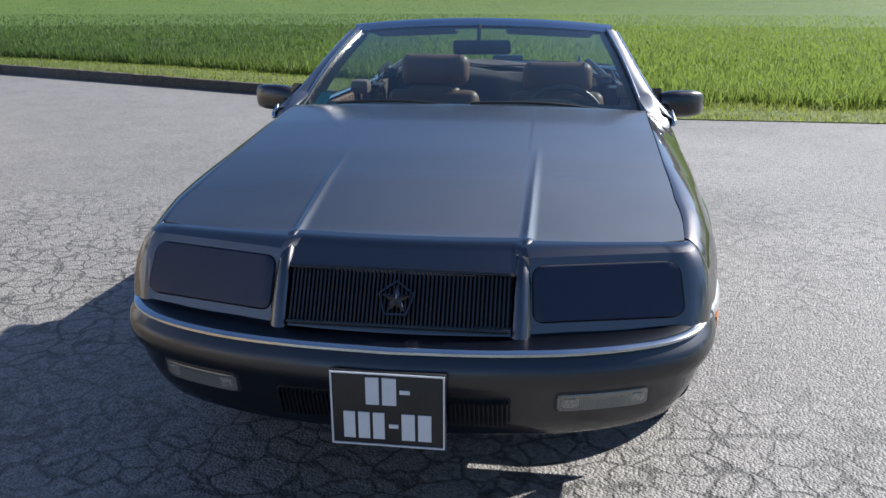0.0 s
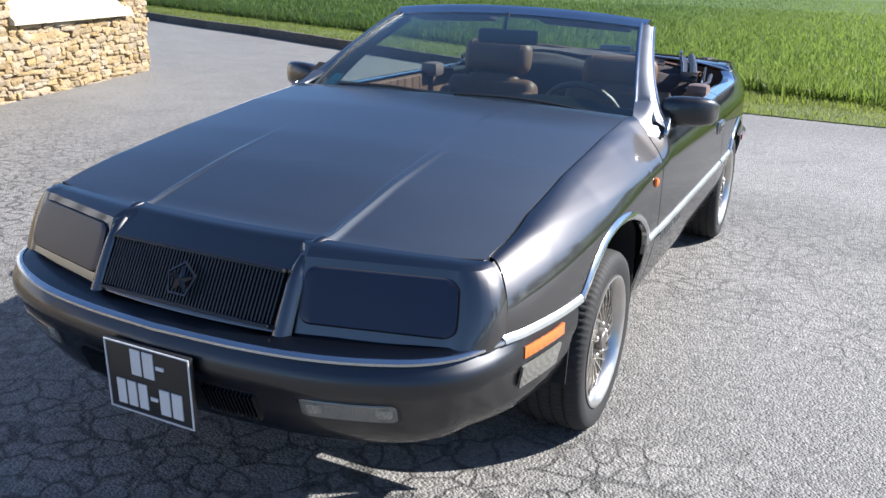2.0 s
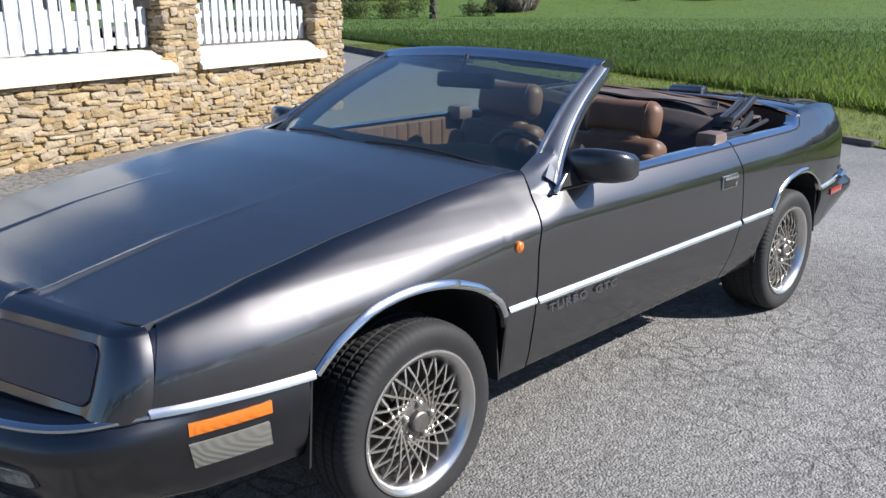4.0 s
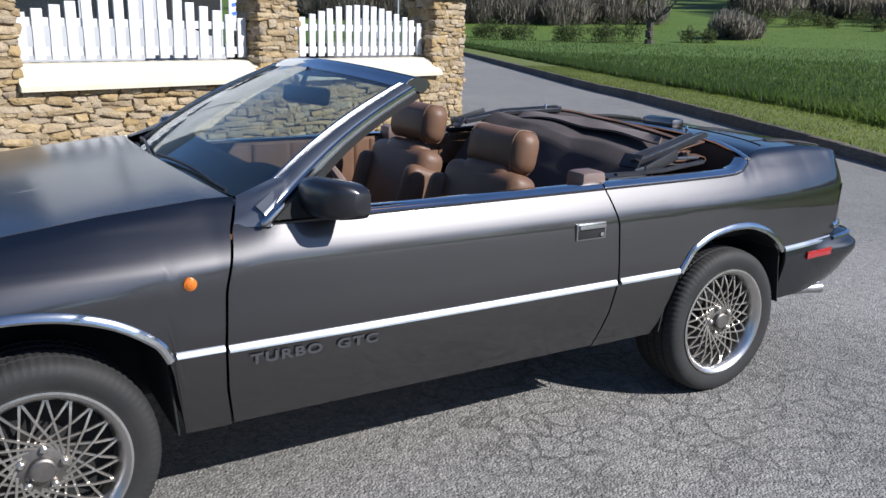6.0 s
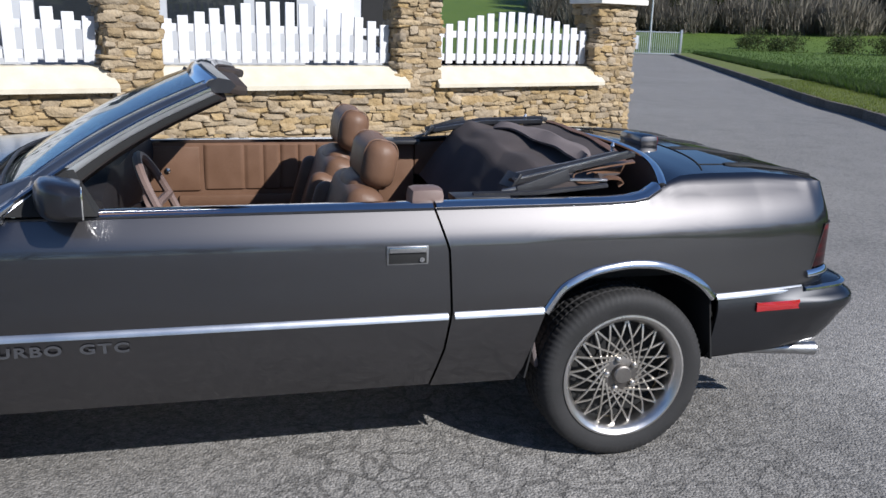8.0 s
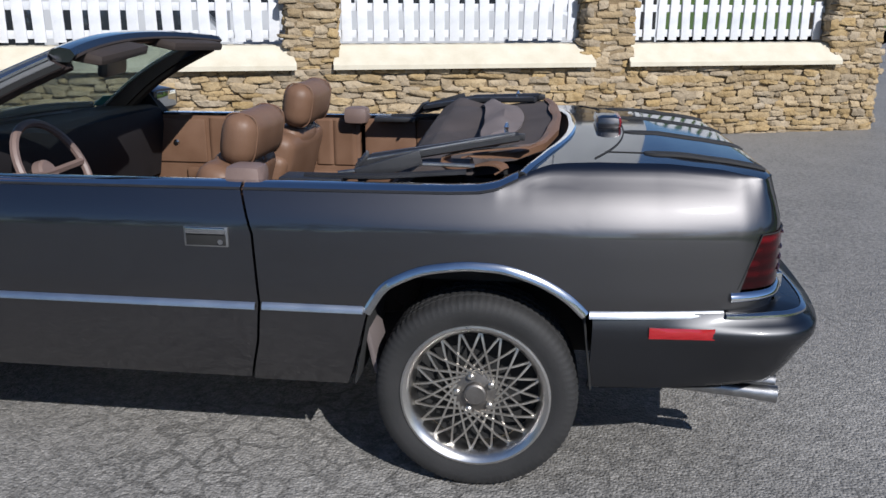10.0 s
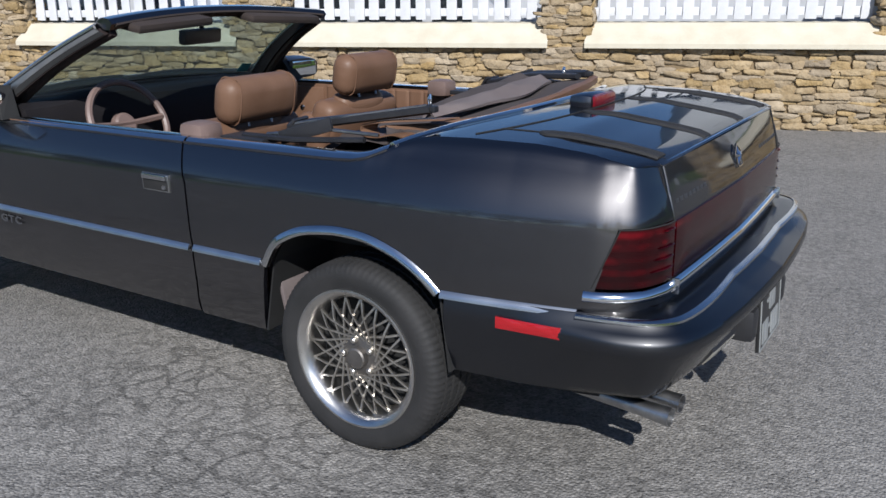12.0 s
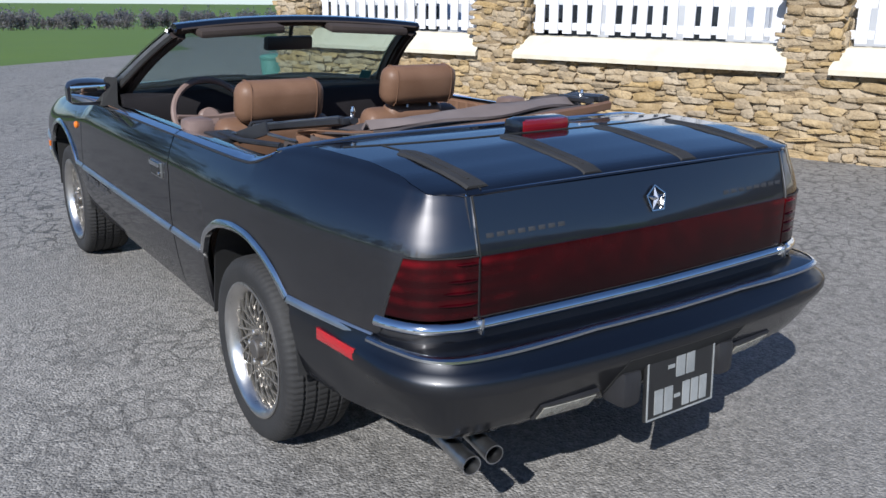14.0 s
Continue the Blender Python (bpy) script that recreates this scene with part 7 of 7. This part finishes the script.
roof = put("folded_roof", sheet(np.stack([px, py + 0.5 * ripple, pz + ripple], -1), 0.02, (0, -0.4, 1)), CLOTH, car, "folded dark brown cloth roof", angle=60)
# lining that lies on the crest, and the tan edge
t = np.linspace(0, 1, 30)
mid_line = smooth_line([(-0.62, 2.45, 1.0), (-0.45, 2.51, 1.035), (-0.2, 2.56, 1.036), (0.08, 2.575, 1.026), (0.28, 2.565, 1.015), (0.42, 2.545, 1.005)], 30)
wide = np.interp(t, (0, 0.15, 0.5, 0.85, 1), (0.012, 0.05, 0.075, 0.06, 0.02))
g = np.stack([mid_line + np.stack([-0.3 * wide * o, wide * o, -0.018 * abs(o) + 0.006 * np.sin(t * 14 + 3 * o)], 1) for o in (-1, -0.5, 0, 0.5, 1)], 1)
put("roof_lining", sheet(g, 0.010, (0, 0, 1)), LINING, roof)
line = roof_rear(np.linspace(0, 1, 50))
wig = 0.006 * np.sin(np.linspace(0, 19, 50))
g = np.stack([line + np.stack([0 * wig, -0.028 + wig, 0.001 + 0 * wig], 1), line + np.stack([0 * wig, -0.008 + wig * 0.5, 0.006 + 0 * wig], 1), line + np.array([0, 0.008, 0.0]), line + np.array([0, 0.006, -0.022])], 1)
put("boot_flap", sheet(g, 0.005, (0, 0, 1)), LEATHER, roof, "tan leather edge of the folded roof")
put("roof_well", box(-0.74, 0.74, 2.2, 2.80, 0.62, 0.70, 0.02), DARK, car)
rim_line = np.stack([deck_point(np.array(a), np.array(0.0)) for a in np.linspace(-0.985, 0.985, 60)])
put("well_lining", sheet(np.stack([rim_line + np.array([0, 0.004, -0.016]), rim_line * np.array([0.98, 1, 1]) + np.array([0, -0.01, -0.12]), rim_line * np.array([0.96, 1, 1]) + np.array([0, -0.03, -0.25])], 1), 0.006, (0, -1, 0)), WELL, car)
for s in (1, -1):
    put("well_side", (flipped if s < 0 else (lambda vf: vf))(box(0.745, 0.765, 2.40, 2.69, 0.70, 0.905, 0.006)), WELL, car)
# the tan end of the flap, looped over on the left side
loop = smooth_line([(0.54, 2.68, 0.995), (0.59, 2.52, 0.985), (0.606, 2.43, 0.972), (0.61, 2.418, 0.955), (0.615, 2.44, 0.942), (0.62, 2.49, 0.944), (0.625, 2.54, 0.955), (0.63, 2.58, 0.954), (0.63, 2.60, 0.938), (0.63, 2.58, 0.924)], 44)
put("flap_end", sheet(np.stack([loop, loop + np.array([-0.03, 0.008, 0.001]), loop + np.array([-0.06, 0.02, 0.0])], 1), 0.005, None), LEATHER, roof)
for s in (1, -1):
    up = 0.0 if s == 1 else 0.035
    rear = (0.555, 2.645, 1.03) if s == 1 else (-0.50, 2.70, 1.045)
    put("frame_arm", tube([(s * 0.66, 2.17, 0.955 + up * 0.5), (s * 0.61, 2.42, 0.995 + up * 0.8), rear], 0.019, 6, (1.2, 0.8)), BLACK, roof, "black steel roof frame arm")
    put("frame_arm", tube([(s * 0.605, 2.19, 0.962 + up * 0.5), (s * 0.56, 2.42, 0.993 + up * 0.8), (rear[0] - s * 0.05, rear[1] - 0.02, rear[2] - 0.006)], 0.015, 6, (1.3, 0.8)), BLACK, roof)
    put("arm_edge", tube([(s * 0.60, 2.20, 0.974 + up * 0.5), (s * 0.555, 2.42, 1.004 + up * 0.8), (rear[0] - s * 0.052, rear[1] - 0.03, rear[2] + 0.004)], 0.003, 5), STEEL, roof)
    put("arm_plate", moved(box(-0.045, 0.045, -0.006, 0.006, -0.03, 0.03, 0.004), pose(s * 0.635, 2.175, 0.958 + up * 0.5, -38, 0, s * 10)), BLACK, roof)
    put("arm_edge", tube([(s * 0.672, 2.18, 0.967 + up * 0.5), (s * 0.622, 2.42, 1.007 + up * 0.8), (rear[0] + s * 0.010, rear[1] - 0.01, rear[2] + 0.012)], 0.0035, 5), STEEL, roof)
    put("link_plate", moved(box(-0.006, 0.006, -0.10, 0.10, -0.022, 0.022, 0.004), pose(s * 0.70, 2.27, 0.955 + up, 16, 0, s * 8)), BLACK, roof)
    put("link_rod", tube([(s * 0.715, 2.12, 0.935), (s * 0.69, 2.34, 0.965 + up), (s * 0.655, 2.52, 0.955 + up)], 0.006, 6), STEEL, roof)
    put("frame_link", tube([(s * 0.72, 2.02, 0.925), (s * 0.73, 2.25, 0.93), (s * 0.70, 2.50, 0.945)], 0.012, 6, (1, 0.8)), BLACK, roof)
    put("frame_plate", box(*sorted((s * 0.66, s * 0.76)), 1.95, 2.14, 0.905, 0.925, 0.006), BLACK, roof)
    put("frame_bracket", moved(box(-0.013, 0.013, -0.02, 0.02, -0.010, 0.010, 0.004), pose(*rear)), BLACK, roof)
put("latch_pin", tube([(-0.479, 2.605, 1.03), (-0.479, 2.605, 1.060), (-0.479, 2.607, 1.072)], [0.008, 0.008, 0.004], 8), CHROME, roof)
put("latch_pin", tube([(0.50, 2.605, 1.02), (0.50, 2.605, 1.052), (0.50, 2.607, 1.066)], [0.008, 0.008, 0.004], 8), CHROME, roof)
